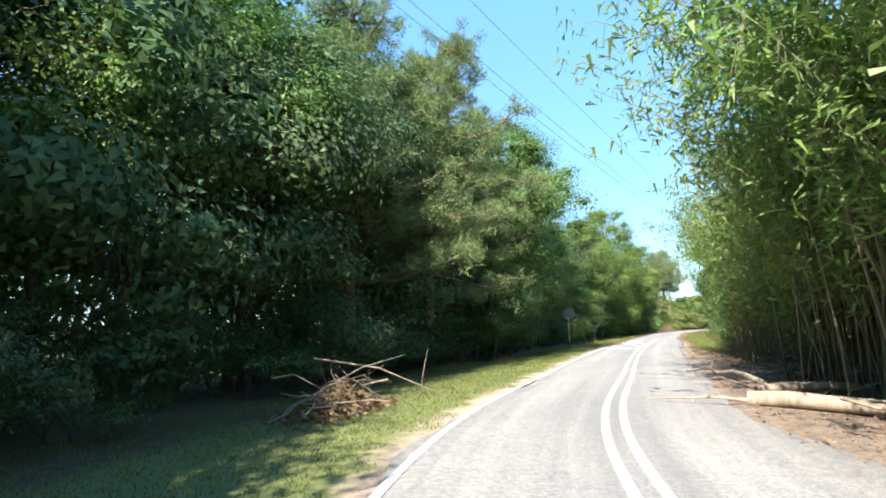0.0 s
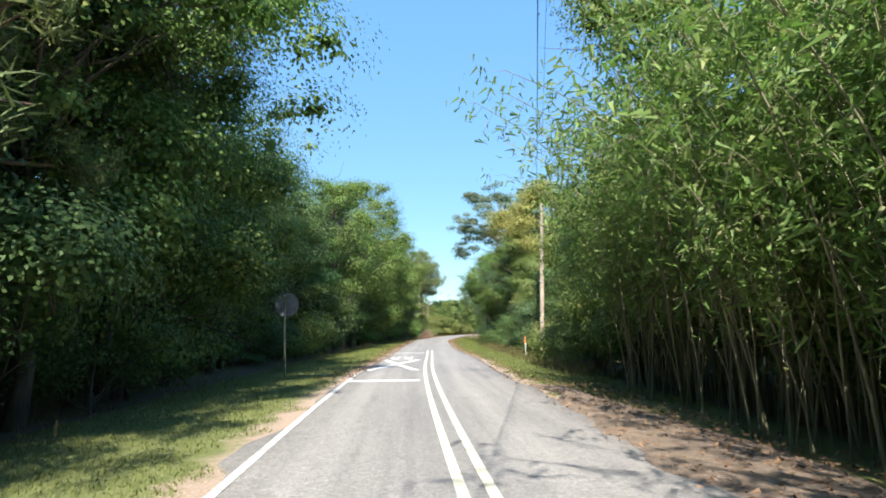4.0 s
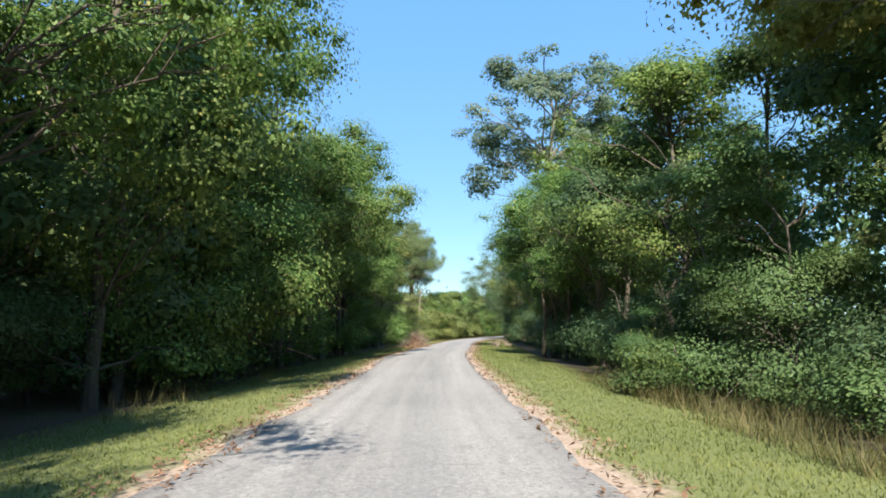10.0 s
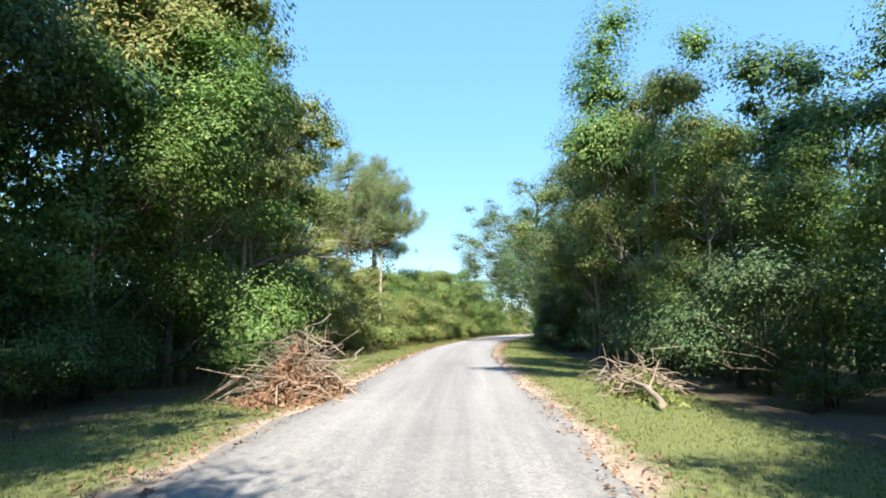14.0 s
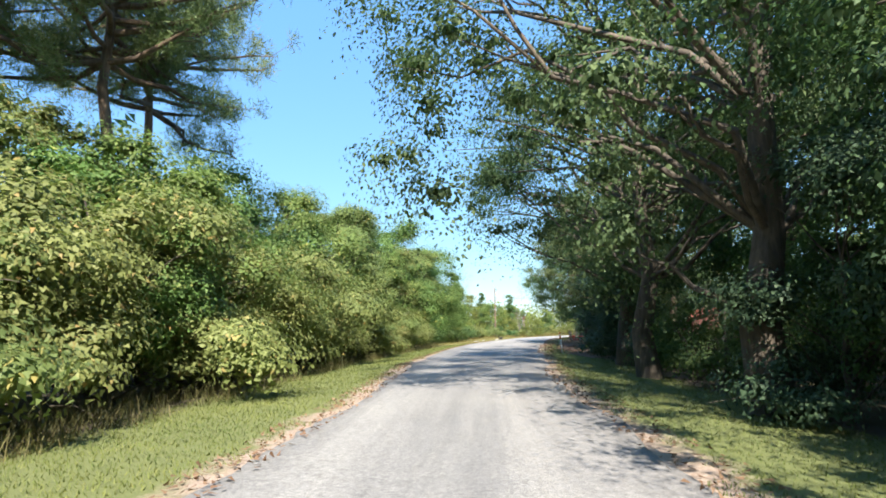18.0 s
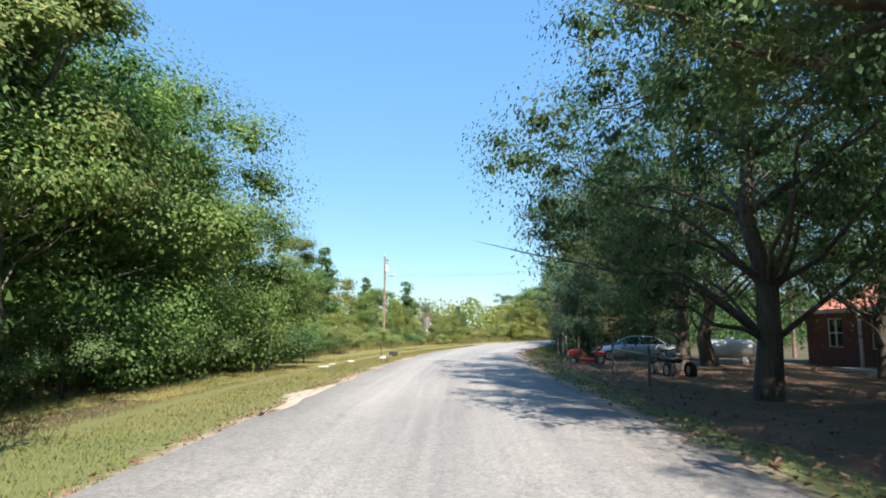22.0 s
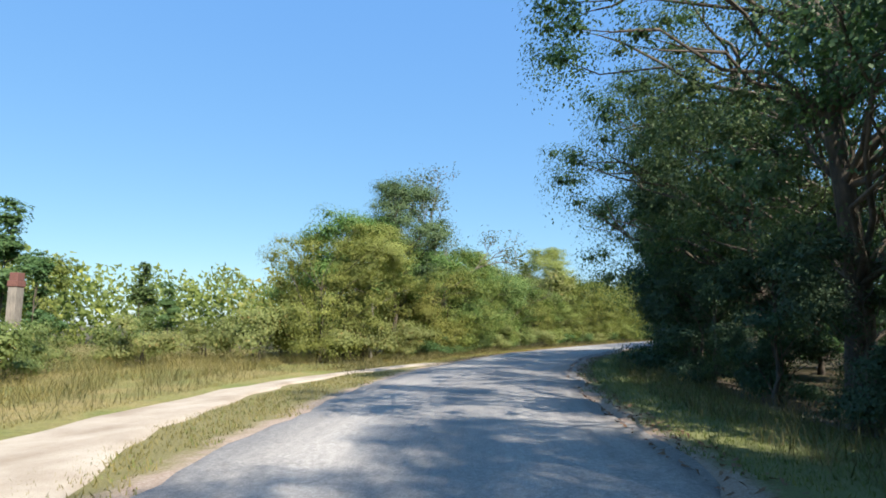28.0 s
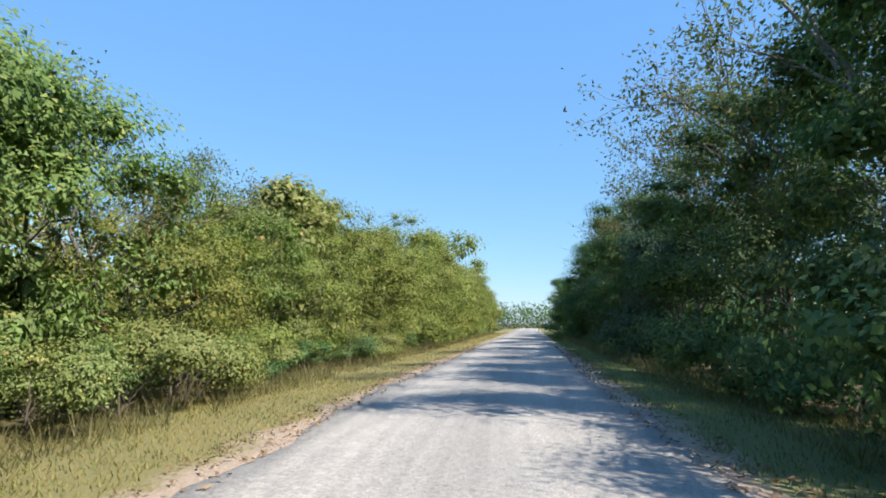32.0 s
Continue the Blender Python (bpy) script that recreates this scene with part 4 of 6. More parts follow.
# Darker oak leaf colour stands in for deep shade under the forest.
for i in range(2):
    keep("shrub_far", broadleaf("shrub", 240 + i, 2.8, 1.8, 0.1, 3400, 0.072, LEAF_OAK, BARK, clumps=20, clump_r=0.7, limbs=4, stems=1, label="dark green leafy shrub deep under the trees", category="shrub"))
    keep("deep_far", broadleaf("forest_tree", 245 + i, 10.5, 3.6, 0.4, 8000, 0.16, LEAF_OAK, BARK, clumps=52, clump_r=1.15, limbs=12, label="dark green broadleaf tree in the second row of the forest"))

# ---------------------------------------------------------------- woods, left of the road
EDGE = "trees of the forest edge"
DEEP = "trees deeper in the forest"
UNDER = "shrubs under the trees"
row(-1, 36, 58, 4.2, 11.2, 0.7, ["high_deep", "high", "high"], (0.9, 1.08), EDGE, seed=1)
plant("olive", 75.5, -9.6, 1.05, 30, 1)
plant("high", 80.0, 6.9, 0.95, 140, 3)
row(-1, 71, 88, 4.4, 9.2, 1.0, ["high", "high_deep", "wood"], (1.02, 1.25), EDGE, seed=1)
row(-1, 18, 34, 4.6, 9.7, 1.2, ["wood", "deep"], (0.8, 1.16), EDGE, seed=1)
row(-1, 26, 180, 2.6, 11.5, 0.9, ["shrub_far"], (0.9, 1.3), UNDER, seed=26)
for s, k, z_, w in ((113.5, 1.0, 1.2, 0), (128.5, 1.12, 1.4, 2)):
    plant("high", s, -8.0, k, None, w, z_, EDGE)
plant("high", 107.5, -7.6, 1.05, 60, 2, 0.98)
plant("near", 86.5, -9.4, 1.05, 30, 1, 1.4)
plant("high", 73.5, -7.8, 1.02, 200, 1)
plant("high_deep", 78.0, -8.2, 1.0, 70, 0)
plant("near", 80.5, -9.6, 1.05, 90, 0, 1.4)
plant("deep", 80, -9.2, 1.1, 130, 1, 1.3)
plant("high", 137, -7.4, 1.12, 80, 0, 1.3)
plant("high", 145.5, -7.5, 1.08, 20, 1, 1.2)
plant("high", 152, -7.6, 1.08, 300, 3, 1.2)
plant("wood", 133, -8.4, 1.15, 80, 0, 1.4)
plant("wood", 124, -8.0, 1.1, 10, 1, 1.3)
plant("high", 155, -8.2, 1.05, 250, 2, 1.15)
plant("high", 141, -7.6, 0.95, 160, 1)
row(-1, 88, 116, 4.2, 9.0, 0.8, ["wood", "wood", "deep"], (0.66, 0.9), EDGE, seed=2)
row(-1, 116, 158, 4.8, 8.0, 0.9, ["high", "high", "near"], (0.82, 1.08), EDGE, seed=21)
row(-1, 165, 174, 3.6, 9.2, 0.6, ["wood", "olive"], (0.9, 1.05), EDGE, seed=80)
plant("bare", 176.5, -8.8, 1.15, 40, 1)
row(-1, 172, 188, 3.8, 10.0, 1.0, ["olive", "olive", "wood"], (1.0, 1.25), EDGE, seed=3, sz=(1.05, 1.3))
row(-1, 22, 86, 4.6, 13.0, 1.2, ["back"], (1.0, 1.2), DEEP, seed=4)
row(-1, 86, 122, 4.6, 13.0, 1.2, ["back"], (0.8, 0.95), DEEP, seed=22)
row(-1, 122, 190, 4.6, 13.0, 1.2, ["back"], (1.0, 1.15), DEEP, seed=23)
row(-1, 28, 176, 2.6, 9.4, 0.8, ["shrub", "shrub", "sapling"], (0.4, 1.0), UNDER, seed=6, sz=(0.5, 1.0))
for s, o, k, w in ((61.5, -10.4, 1.0, 0), (66, -8.8, .98, 1), (70.5, -8.8, .95, 2), (186, -14, 1.05, 0)):
    plant("pine", s, o, k, None, w)
row(-1, 189, 240, 3.2, 9.6, 0.6, ["vine"], (0.85, 1.15), "mounds of vines", seed=7, skip=((201.5, 209.5),))
plant("vine", 202.2, -12.6, 0.9, 10, 0)
plant("vine", 209.0, -12.4, 0.9, 80, 1)
for s, o, k in ((198.5, -8.3, .6), (201, -8.5, .7), (203.4, -8.2, .55), (205, -9.6, .8), (200, -9.9, .9), (207.6, -7.9, .45)):
    plant("bush", s, o, k)
plant("bush", 205.0, -10.8, 0.9, 10, 0)
plant("bush", 208.6, -9.6, 0.8, 100, 1)
row(-1, 200, 258, 3.6, 13.4, 0.8, ["round", "olive", "round"], (0.74, 0.92), EDGE, seed=8)
for s, o, k, z_, w in ((219, -10.4, .86, .80, 0), (222.5, -11.2, .95, .95, 1), (226.5, -11.4, 1.0, 1.08, 2), (231, -11.2, 1.0, .98, 0), (236, -11.6, .95, 1.15, 1), (242, -11.4, 1.0, 1.2, 2), (248, -11.2, .95, 1.25, 1), (259, -11.2, 1.1, 1.45, 0)):
    plant("round", s, o, k, None, w, z_, EDGE)
plant("wood", 263.2, -10.6, 1.1, 40, 1, 1.12, EDGE)
plant("olive", 266.5, -10.9, 0.95, 140, 2, 0.98, EDGE)
row(-1, 258, 275, 2.2, 9.6, 0.4, ["shrub", "bush", "shrub"], (0.6, 0.95), UNDER, seed=91)
row(-1, 232, 256, 2.4, 8.2, 0.7, ["bush"], (0.85, 1.2), "sunlit roadside bushes", seed=9)
row(-1, 240, 268, 3.8, 10.6, 0.9, ["olive", "round"], (0.85, 1.05), EDGE, seed=10)
row(-1, 246, 257, 2.2, 7.9, 0.4, ["bush"], (0.65, 1.0), "sunlit roadside bushes", seed=11)
plant("dense", 276.6, -11.6, 1.05, 20, 0, 1.05)
plant("dense", 272.0, -11.8, 1.0, 130, 1, 1.02)
plant("dense", 282.0, -12.0, 0.88, 220, 1, 0.74)
plant("dense", 275.2, -14.6, 1.0, 60, 1, 1.0)
plant("dense", 280.4, -14.8, 0.9, 160, 0, 0.9)
plant("dense", 269.6, -11.4, 0.95, 70, 2, 0.95)
# Mostly out of view; added as tall shade casters for the trees ahead.
row(-1, 36, 54, 3.6, 12.0, 0.8, ["deep_far"], (1.2, 1.4), DEEP, seed=70)
row(-1, 152, 170, 3.0, 12.2, 0.6, ["high_deep", "deep_far"], (0.95, 1.15), DEEP, seed=81)
# Tall second row, added to keep the stretch ahead in shade.
row(-1, 124, 152, 3.6, 11.6, 0.8, ["deep_far"], (1.2, 1.4), DEEP, seed=71)
# Taller trees added here to put the left edge in shade.
row(-1, 92, 108, 3.6, 10.6, 0.6, ["deep_far"], (1.1, 1.25), EDGE, seed=66)
# Unseen trees behind the start, added to shade the left forest wall.
row(-1, 14, 36, 3.4, 10.2, 0.8, ["deep_far"], (1.1, 1.35), EDGE, seed=61)
row(-1, 66, 78, 3.0, 7.6, 0.6, ["sapling", "shrub"], (0.8, 1.2), UNDER, seed=62)
row(-1, 52, 72, 2.6, 11.6, 0.8, ["deep_far", "high_deep"], (0.95, 1.2), DEEP, seed=90)
row(-1, 38, 180, 2.3, 9.8, 0.8, ["shrub_far"], (0.8, 1.25), UNDER, seed=63)
row(1, 100, 190, 2.3, 9.2, 0.8, ["shrub_far"], (0.8, 1.5), UNDER, seed=64)
row(1, 146, 168, 2.8, 10.0, 0.5, ["sapling", "shrub"], (0.7, 1.1), UNDER, seed=65)
for s, o, k, z_ in ((224, -13.6, 1.1, 1.25), (218.5, -15.2, 1.05, 1.2), (229.5, -16.0, 1.1, 1.3)):
    plant("pine_open", s, o, k, None, 0, z_)
plant("gold", 207.5, -16.5, 0.75, 50, None, 0.9, "", "tall tree with rusty yellow leaves behind vines")
plant("olive", 203, -13.0, 1.15, 50, 0, 1.3)
plant("shrub", 278, -8.2, 1.0)
plant("shrub", 282, -8.6, 0.9)
plant("round", 271, -12.8, 0.95, 200, 1)
plant("bush", 280, -9.2, 0.8)

# open field with scattered trees, then the hedge row
row(-1, 258, 352, 4.2, 37, 3, ["round_far", "cone", "olive_far"], (0.8, 1.2), "trees beyond the field", seed=12)
row(-1, 284, 293, 2.2, 12.8, 1.2, ["bush", "sapling", "bush"], (0.9, 1.3), "bushes in the field", seed=24)
plant("olive", 291.0, -13.0, 0.78, 30, 1)
plant("dense", 286.6, -11.6, 0.7, 200, 0, 0.5)
plant("olive", 285.0, -13.6, 0.8, 30, 2)
row(-1, 284, 322, 2.6, 18.5, 2.5, ["bush", "bush", "shrub"], (0.7, 1.05), "bushes in the field", seed=14)
row(-1, 286, 350, 3.0, 26, 3, ["bush", "round_far", "cone", "bush"], (0.45, 0.75), "bushes in the field", seed=15)
plant("cone", 330, -34, 1.5, 0, 0)
plant("cone", 325, -31, 1.15, 0, 1)
plant("cone", 333, -37, 1.3, 0, 1)
row(-1, 290, 320, 1.9, 11.8, 2.2, ["bush", "shrub", "bush"], (0.4, 0.75), "bushes in the field", seed=76)
plant("dead", 298.5, -12.0, 0.42, 80)
plant("dead", 321.5, -13.0, 1.0, 30)
plant("tall_bush", 323.2, -11.4, 0.55, 40, 0, 0.6)
plant("round", 318, -17.5, 0.75, 90, 1)
plant("back", 385, -52, 0.8)
row(-1, 322, 352, 2.4, 16.0, 1.6, ["bush"], (0.55, 0.8), "bushes in the field", seed=16)
plant("tall_bush", 343.4, -9.9, 0.72, 10, 1, 0.95)
plant("bush", 341.0, -11.6, 0.9, 10, 2, 1.1)
plant("tall_bush", 346.6, -11.0, 0.72, 80, 0, 0.9)
plant("round", 350.0, -11.5, 0.85, 40, 0, 0.95)
plant("bush", 344, -7.9, 0.9)
plant("bush", 347, -7.4, 0.8)
plant("high_deep", 350.5, -9.6, 0.9, 10, 1, 1.0)
plant("round", 346.5, -10.2, 0.9, 60, 1, 0.95)
plant("gold", 346.4, -8.6, 0.4, 120, None, 0.42, "", "small roadside tree turning yellow-green")
plant("bare", 357.5, -9.4, 1.4, 70, 0)
row(-1, 350, 384, 2.8, 8.8, 0.6, ["tall_bush", "tall_bush", "round"], (0.62, 0.85), "hedge along the road", seed=17, sz=(0.95, 1.25))
row(-1, 384, 480, 3.6, 8.9, 0.7, ["tall_bush", "round_far", "tall_bush"], (0.85, 1.05), "hedge along the road", seed=27, sz=(1.1, 1.4))
row(-1, 350, 480, 3.8, 11.2, 0.9, ["round_far", "olive_far", "round", "bare"], (0.8, 1.05), "hedge along the road", seed=18)
row(-1, 346, 480, 2.0, 6.9, 0.35, ["bush", "shrub"], (0.42, 0.68), "hedge along the road", seed=19)
plant("gold", 417, -24, 0.88)
plant("bare", 372, -13.5, 1.0, 50, 1)

# ---------------------------------------------------------------- woods, right of the road
row(1, 22, 50, 4.4, 7.9, 0.6, ["wood", "olive"], (1.0, 1.2), EDGE, seed=31)
for s, o, k in ((53.5, 9.0, 1.0), (59.5, 7.8, .92), (65, 8.6, .88), (72, 9.6, .95), (81, 9.2, 1.05), (86.5, 9.4, .95)):
    plant("wood", s, o, k, None, None, None, EDGE)
row(1, 58, 80, 1.9, 5.8, 0.4, ["bamboo"], (0.85, 1.02), "bamboo thicket", seed=74)
row(1, 46, 58, 1.8, 5.7, 0.4, ["bamboo"], (1.05, 1.35), "bamboo thicket", seed=32)
row(1, 54, 86, 2.6, 8.0, 0.8, ["bamboo"], (0.85, 1.05), "bamboo thicket", seed=33)
row(1, 60, 86, 4.0, 11.5, 0.8, ["deep_far"], (0.85, 0.95), EDGE, seed=34)
row(1, 84, 93, 3.0, 8.4, 0.4, ["deep", "wood"], (0.62, 0.72), EDGE, seed=35)
row(1, 101, 131, 4.2, 9.1, 1.1, ["wood", "deep", "olive"], (0.56, 0.72), EDGE, seed=36)
row(1, 94, 104, 2.2, 9.4, 0.4, ["bush"], (0.95, 1.25), UNDER, seed=37)
plant("gold", 119.5, 11.4, 1.0, 30, None, 0.9)
row(1, 131, 153, 4.6, 9.0, 1.0, ["high", "high_deep", "high"], (0.8, 1.05), EDGE, seed=38)
row(1, 154, 164, 3.8, 8.8, 0.8, ["high", "high_deep"], (0.56, 0.72), EDGE, seed=67)
plant("lacy", 159.5, 8.8, 1.0, 0, None, 0.95)
plant("high", 147, 7.9, 1.0, 20, 1)
plant("high", 151.3, 7.7, 0.98, 120, 2)
plant("high_deep", 155.2, 8.0, 0.98, 220, 0)
plant("high_deep", 149.6, 6.8, 0.92, 40, 1)
row(1, 168, 175, 3.4, 8.8, 0.6, ["olive", "wood"], (0.72, 0.86), EDGE, seed=77)
row(1, 176, 190, 3.8, 8.6, 0.6, ["olive", "olive", "wood"], (0.95, 1.12), EDGE, seed=39, sz=(1.15, 1.35))
row(1, 22, 246, 5.0, 13.5, 1.2, ["back"], (0.9, 1.1), DEEP, seed=40, skip=((240, 250), (86, 122), (150, 176)))
row(1, 150, 178, 5.0, 14, 1.2, ["back"], (0.6, 0.75), DEEP, seed=68)
row(1, 80, 98, 3.4, 13.5, 0.8, ["back"], (0.55, 0.68), DEEP, seed=75)
row(1, 96, 124, 4.5, 14.5, 0.8, ["back"], (0.84, 0.95), DEEP, seed=25)
row(1, 84, 128, 2.6, 7.6, 0.8, ["shrub", "shrub", "sapling"], (0.45, 1.3), UNDER, seed=42, skip=((95, 101),), sz=(0.5, 1.1))
row(1, 128, 186, 2.6, 9.2, 0.8, ["shrub", "shrub", "sapling"], (0.4, 1.0), UNDER, seed=78, sz=(0.5, 1.0))
plant("olive", 192, 8.6, 1.15)
plant("oak", 191.5, 9.4, 0.9, 70, 1)
plant("shade_oak", 199.5, 10.2, 0.8, 40)
row(1, 198, 216, 2.4, 7.4, 0.5, ["cedar", "deep", "cedar"], (0.55, 0.8), "dark evergreen hedge", seed=92)
plant("shade_oak", 208, 9.4, 0.9, 100)
plant("oak", 215.5, 6.0, 1.15, 200, 2)
plant("oak", 232.5, 6.6, 1.1, 300, 1)
plant("oak", 224.5, 5.9, 1.08, 120, 0)
row(1, 196, 236, 3.0, 8.2, 0.8, ["shrub", "sapling"], (0.7, 1.2), UNDER, seed=43)
row(1, 232, 243, 2.3, 7.2, 0.4, ["cedar"], (0.7, 0.85), "dark evergreen hedge", seed=44)

# yard trees by the brick house
plant("pine", 246.5, 9.2, 0.95, 10, 0)
plant("pine", 255.2, 8.7, 0.95, 120, 1)
plant("pine", 250.5, 13.0, 0.95, 220, 2)
plant("pine", 259.6, 7.3, 0.9, 60, 2)
# The next two oaks are added to shade the yard and house front.
plant("oak", 263.0, 19.5, 0.85, 310, 1)
plant("oak", 271.0, 24.5, 0.85, 170, 0)
plant("shade_oak", 267.7, 7.8, 0.9, 15, None, 0.98)
# Added oak that casts shade on the road's right side.
plant("shade_oak", 257.5, 9.2, 0.75, 150)
plant("shade_oak", 275.5, 15.5, 0.75, 250)
plant("oak", 265.5, 12.5, 0.7, 80, 2)
plant("oak", 283.0, 11.8, 0.98, 130, 0)
plant("oak", 288.5, 16.0, 0.7, 20, 2)
plant("oak", 291.8, 10.8, 0.5, 200, 1)
plant("oak", 278.8, 9.4, 0.82, 230, 2)
row(1, 262, 300, 4.6, 33, 3, ["round_far", "olive_far"], (0.95, 1.15), "trees behind the yard", seed=45)
row(1, 293, 318, 2.4, 6.7, 0.5, ["cedar"], (0.66, 0.92), "dark evergreen hedge", seed=47)
row(1, 295, 322, 3.4, 11, 0.8, ["cedar"], (0.6, 0.78), EDGE, seed=48)
plant("pine_open", 309, 9.8, 0.95, 10, None, 0.98)
for s, o, k, w in ((300.5, 8.4, .8, 0), (305.5, 7.8, .98, 1), (310.5, 7.4, 1.0, 0), (316, 7.6, .9, 1), (313, 11.0, 1.0, 1)):
    plant("pine_low", s, o, k, None, w)
plant("oak", 321, 7.8, 0.8, 60, 2)
plant("oak", 327.5, 7.2, 0.84, 30, 2)
plant("oak", 338, 8.5, 0.9, 140, 2)
plant("oak", 333, 9.6, 0.85, 240, 0)
plant("oak", 351.5, 9.0, 0.66, 80, 1)
keep("yellow", broadleaf("yellow_vine", 250, 2.6, 1.7, 0.6, 1800, 0.17, LEAF_GOLD, BARK, clumps=26, clump_r=0.6, limbs=8, kite=True, label="vine with yellowing leaves over a shrub", category="vine"))
plant("yellow", 365.5, 6.4, 1.0, 60)
for s, o, k, z_ in ((347.5, 7.6, 1.1, 1.3), (351.5, 7.6, 1.1, 1.2), (356, 8.0, 1.0, 1.0), (343.5, 8.0, 1.2, 1.5)):
    plant("cedar", s, o, k, None, None, z_, "dark evergreen hedge")
row(1, 320, 342, 2.0, 7.4, 0.6, ["cedar", "shrub_far", "cedar"], (0.42, 0.62), UNDER, seed=49)
row(1, 340, 352, 2.6, 7.6, 0.8, ["cedar", "cedar", "shrub"], (0.62, 0.9), UNDER, seed=84)
row(1, 322, 340, 4.0, 13, 0.8, ["deep_far", "cedar"], (0.5, 0.65), EDGE, seed=50)
row(1, 340, 352, 4.0, 12, 0.8, ["deep_far", "cedar"], (0.75, 0.95), EDGE, seed=85)
row(1, 342, 364, 2.7, 7.6, 0.9, ["cedar", "deep", "sapling", "cedar"], (0.55, 0.95), EDGE, seed=51)
row(1, 364, 480, 2.4, 6.8, 0.5, ["shrub", "bush", "deep", "shrub"], (0.6, 0.95), "hedge along the road", seed=52, sz=(0.8, 1.1))
row(1, 362, 440, 2.6, 8.0, 0.7, ["deep", "cedar", "deep"], (0.66, 0.95), "hedge along the road", seed=79)
row(1, 362, 480, 4.0, 10.5, 0.9, ["bare", "deep", "bare"], (0.7, 1.0), "hedge along the road", seed=53)
for s, o, k, w in ((369.5, 8.2, 1.45, 2), (377, 7.6, 1.35, 1), (383.5, 8.2, 1.35, 0), (390, 7.8, 1.2, 2), (397, 8.0, 1.2, 1), (374, 10.5, 1.2, 0)):
    plant("bare", s, o, k, None, w)


def far_woods(name, s0, s1, o0, o1, h, count, leaf, mat, seed, label):
    """Distant forest: a deep, uneven bank of foliage, too far off to tell trees apart."""
    rng = np.random.default_rng(seed)
    s = rng.uniform(s0, s1, count)
    o = rng.uniform(o0, o1, count)
    lump = 0.72 + 0.16 * np.sin(s * 0.9 + 1.7 * np.sin(o)) + 0.12 * np.sin(s * 0.37 + o * 0.5 + seed)
    z = h * lump * rng.random(count) ** 0.75 - 0.4
    p = along(s, o)
    side = np.sign(o0 + o1)
    c = np.c_[p, z]
    t = along(s, o - side * 1.0) - p
    me = leaves_mesh(name, c, np.c_[t, np.full(count, 0.5)], leaf, leaf * 0.62, mat, rng, 0.6)
    return tagged(new(name, me), label, "woods", kind="stuff")


far_woods("undergrowth", 10, 205, -17.5, -11.0, 7.5, 52000, 0.34, LEAF_DEEP, 11, "dark undergrowth between the forest trees")
far_woods("undergrowth", 10, 240, 10.6, 17.5, 7.5, 56000, 0.34, LEAF_DEEP, 12, "dark undergrowth between the forest trees")
far_woods("far_woods", -20, 265, -24, -17.5, 14, 36000, 0.6, LEAF_DEEP, 1, "dense dark forest behind the roadside trees")
far_woods("far_woods", -20, 240, 17.5, 24, 13, 32000, 0.6, LEAF_DEEP, 2, "dense dark forest behind the roadside trees")
far_woods("far_woods", 250, 500, -62, -48, 10, 48000, 0.7, LEAF_WARM, 3, "green treeline beyond the open field")
far_woods("far_woods", 352, 520, -26, -17, 8.5, 26000, 0.5, LEAF_WARM, 4, "green woods behind the hedge")
far_woods("far_woods", 240, 345, 38, 50, 12, 24000, 0.7, LEAF_WARM, 5, "green woods behind the yard")
far_woods("far_woods", 318, 520, 15, 26, 8, 28000, 0.5, LEAF_DEEP, 6, "dark woods behind the roadside trees")
far_woods("far_woods", 540, 556, -40, 40, 9, 12000, 0.7, LEAF_DEEP, 7, "green woods at the far end of the road")
far_woods("far_woods", -38, -28, -25, 25, 13, 2500, 1.0, LEAF_DEEP, 8, "dark forest at the road's far bend")

# ---------------------------------------------------------------- signs, posts, poles, cables
def disc_bm(r, thick, seg=40):
    bm = bmesh.new()
    bmesh.ops.create_cone(bm, cap_ends=True, segments=seg, radius1=r, radius2=r, depth=thick)
    return bm


def cyl_bm(r1, r2, h, seg=16, at=(0, 0, 0), axis="Z", bevel=0.0):
    bm = bmesh.new()
    bmesh.ops.create_cone(bm, cap_ends=True, segments=seg, radius1=r1, radius2=r2, depth=h)
    if bevel:
        rim = [e for e in bm.edges if len(e.link_faces) == 2 and any(len(f.verts) > 4 for f in e.link_faces)]
        bmesh.ops.bevel(bm, geom=rim, offset=bevel, segments=2, profile=0.5, affect="EDGES")
    if axis == "X":
        bmesh.ops.rotate(bm, cent=(0, 0, 0), matrix=Matrix.Rotation(radians(90), 3, "Y"), verts=bm.verts)
    if axis == "Y":
        bmesh.ops.rotate(bm, cent=(0, 0, 0), matrix=Matrix.Rotation(radians(90), 3, "X"), verts=bm.verts)
    bmesh.ops.translate(bm, vec=at, verts=bm.verts)
    return bm


def tube_part(name, pts, rad, mat, parent, label="", sides=8):
    return part(name, tubes_mesh(name, [(np.asarray(pts, float), rad, sides)], mat), None, parent, label)


YELLOW_SIGN = plain("sign_yellow", (.75, .55, .03), 0.5)


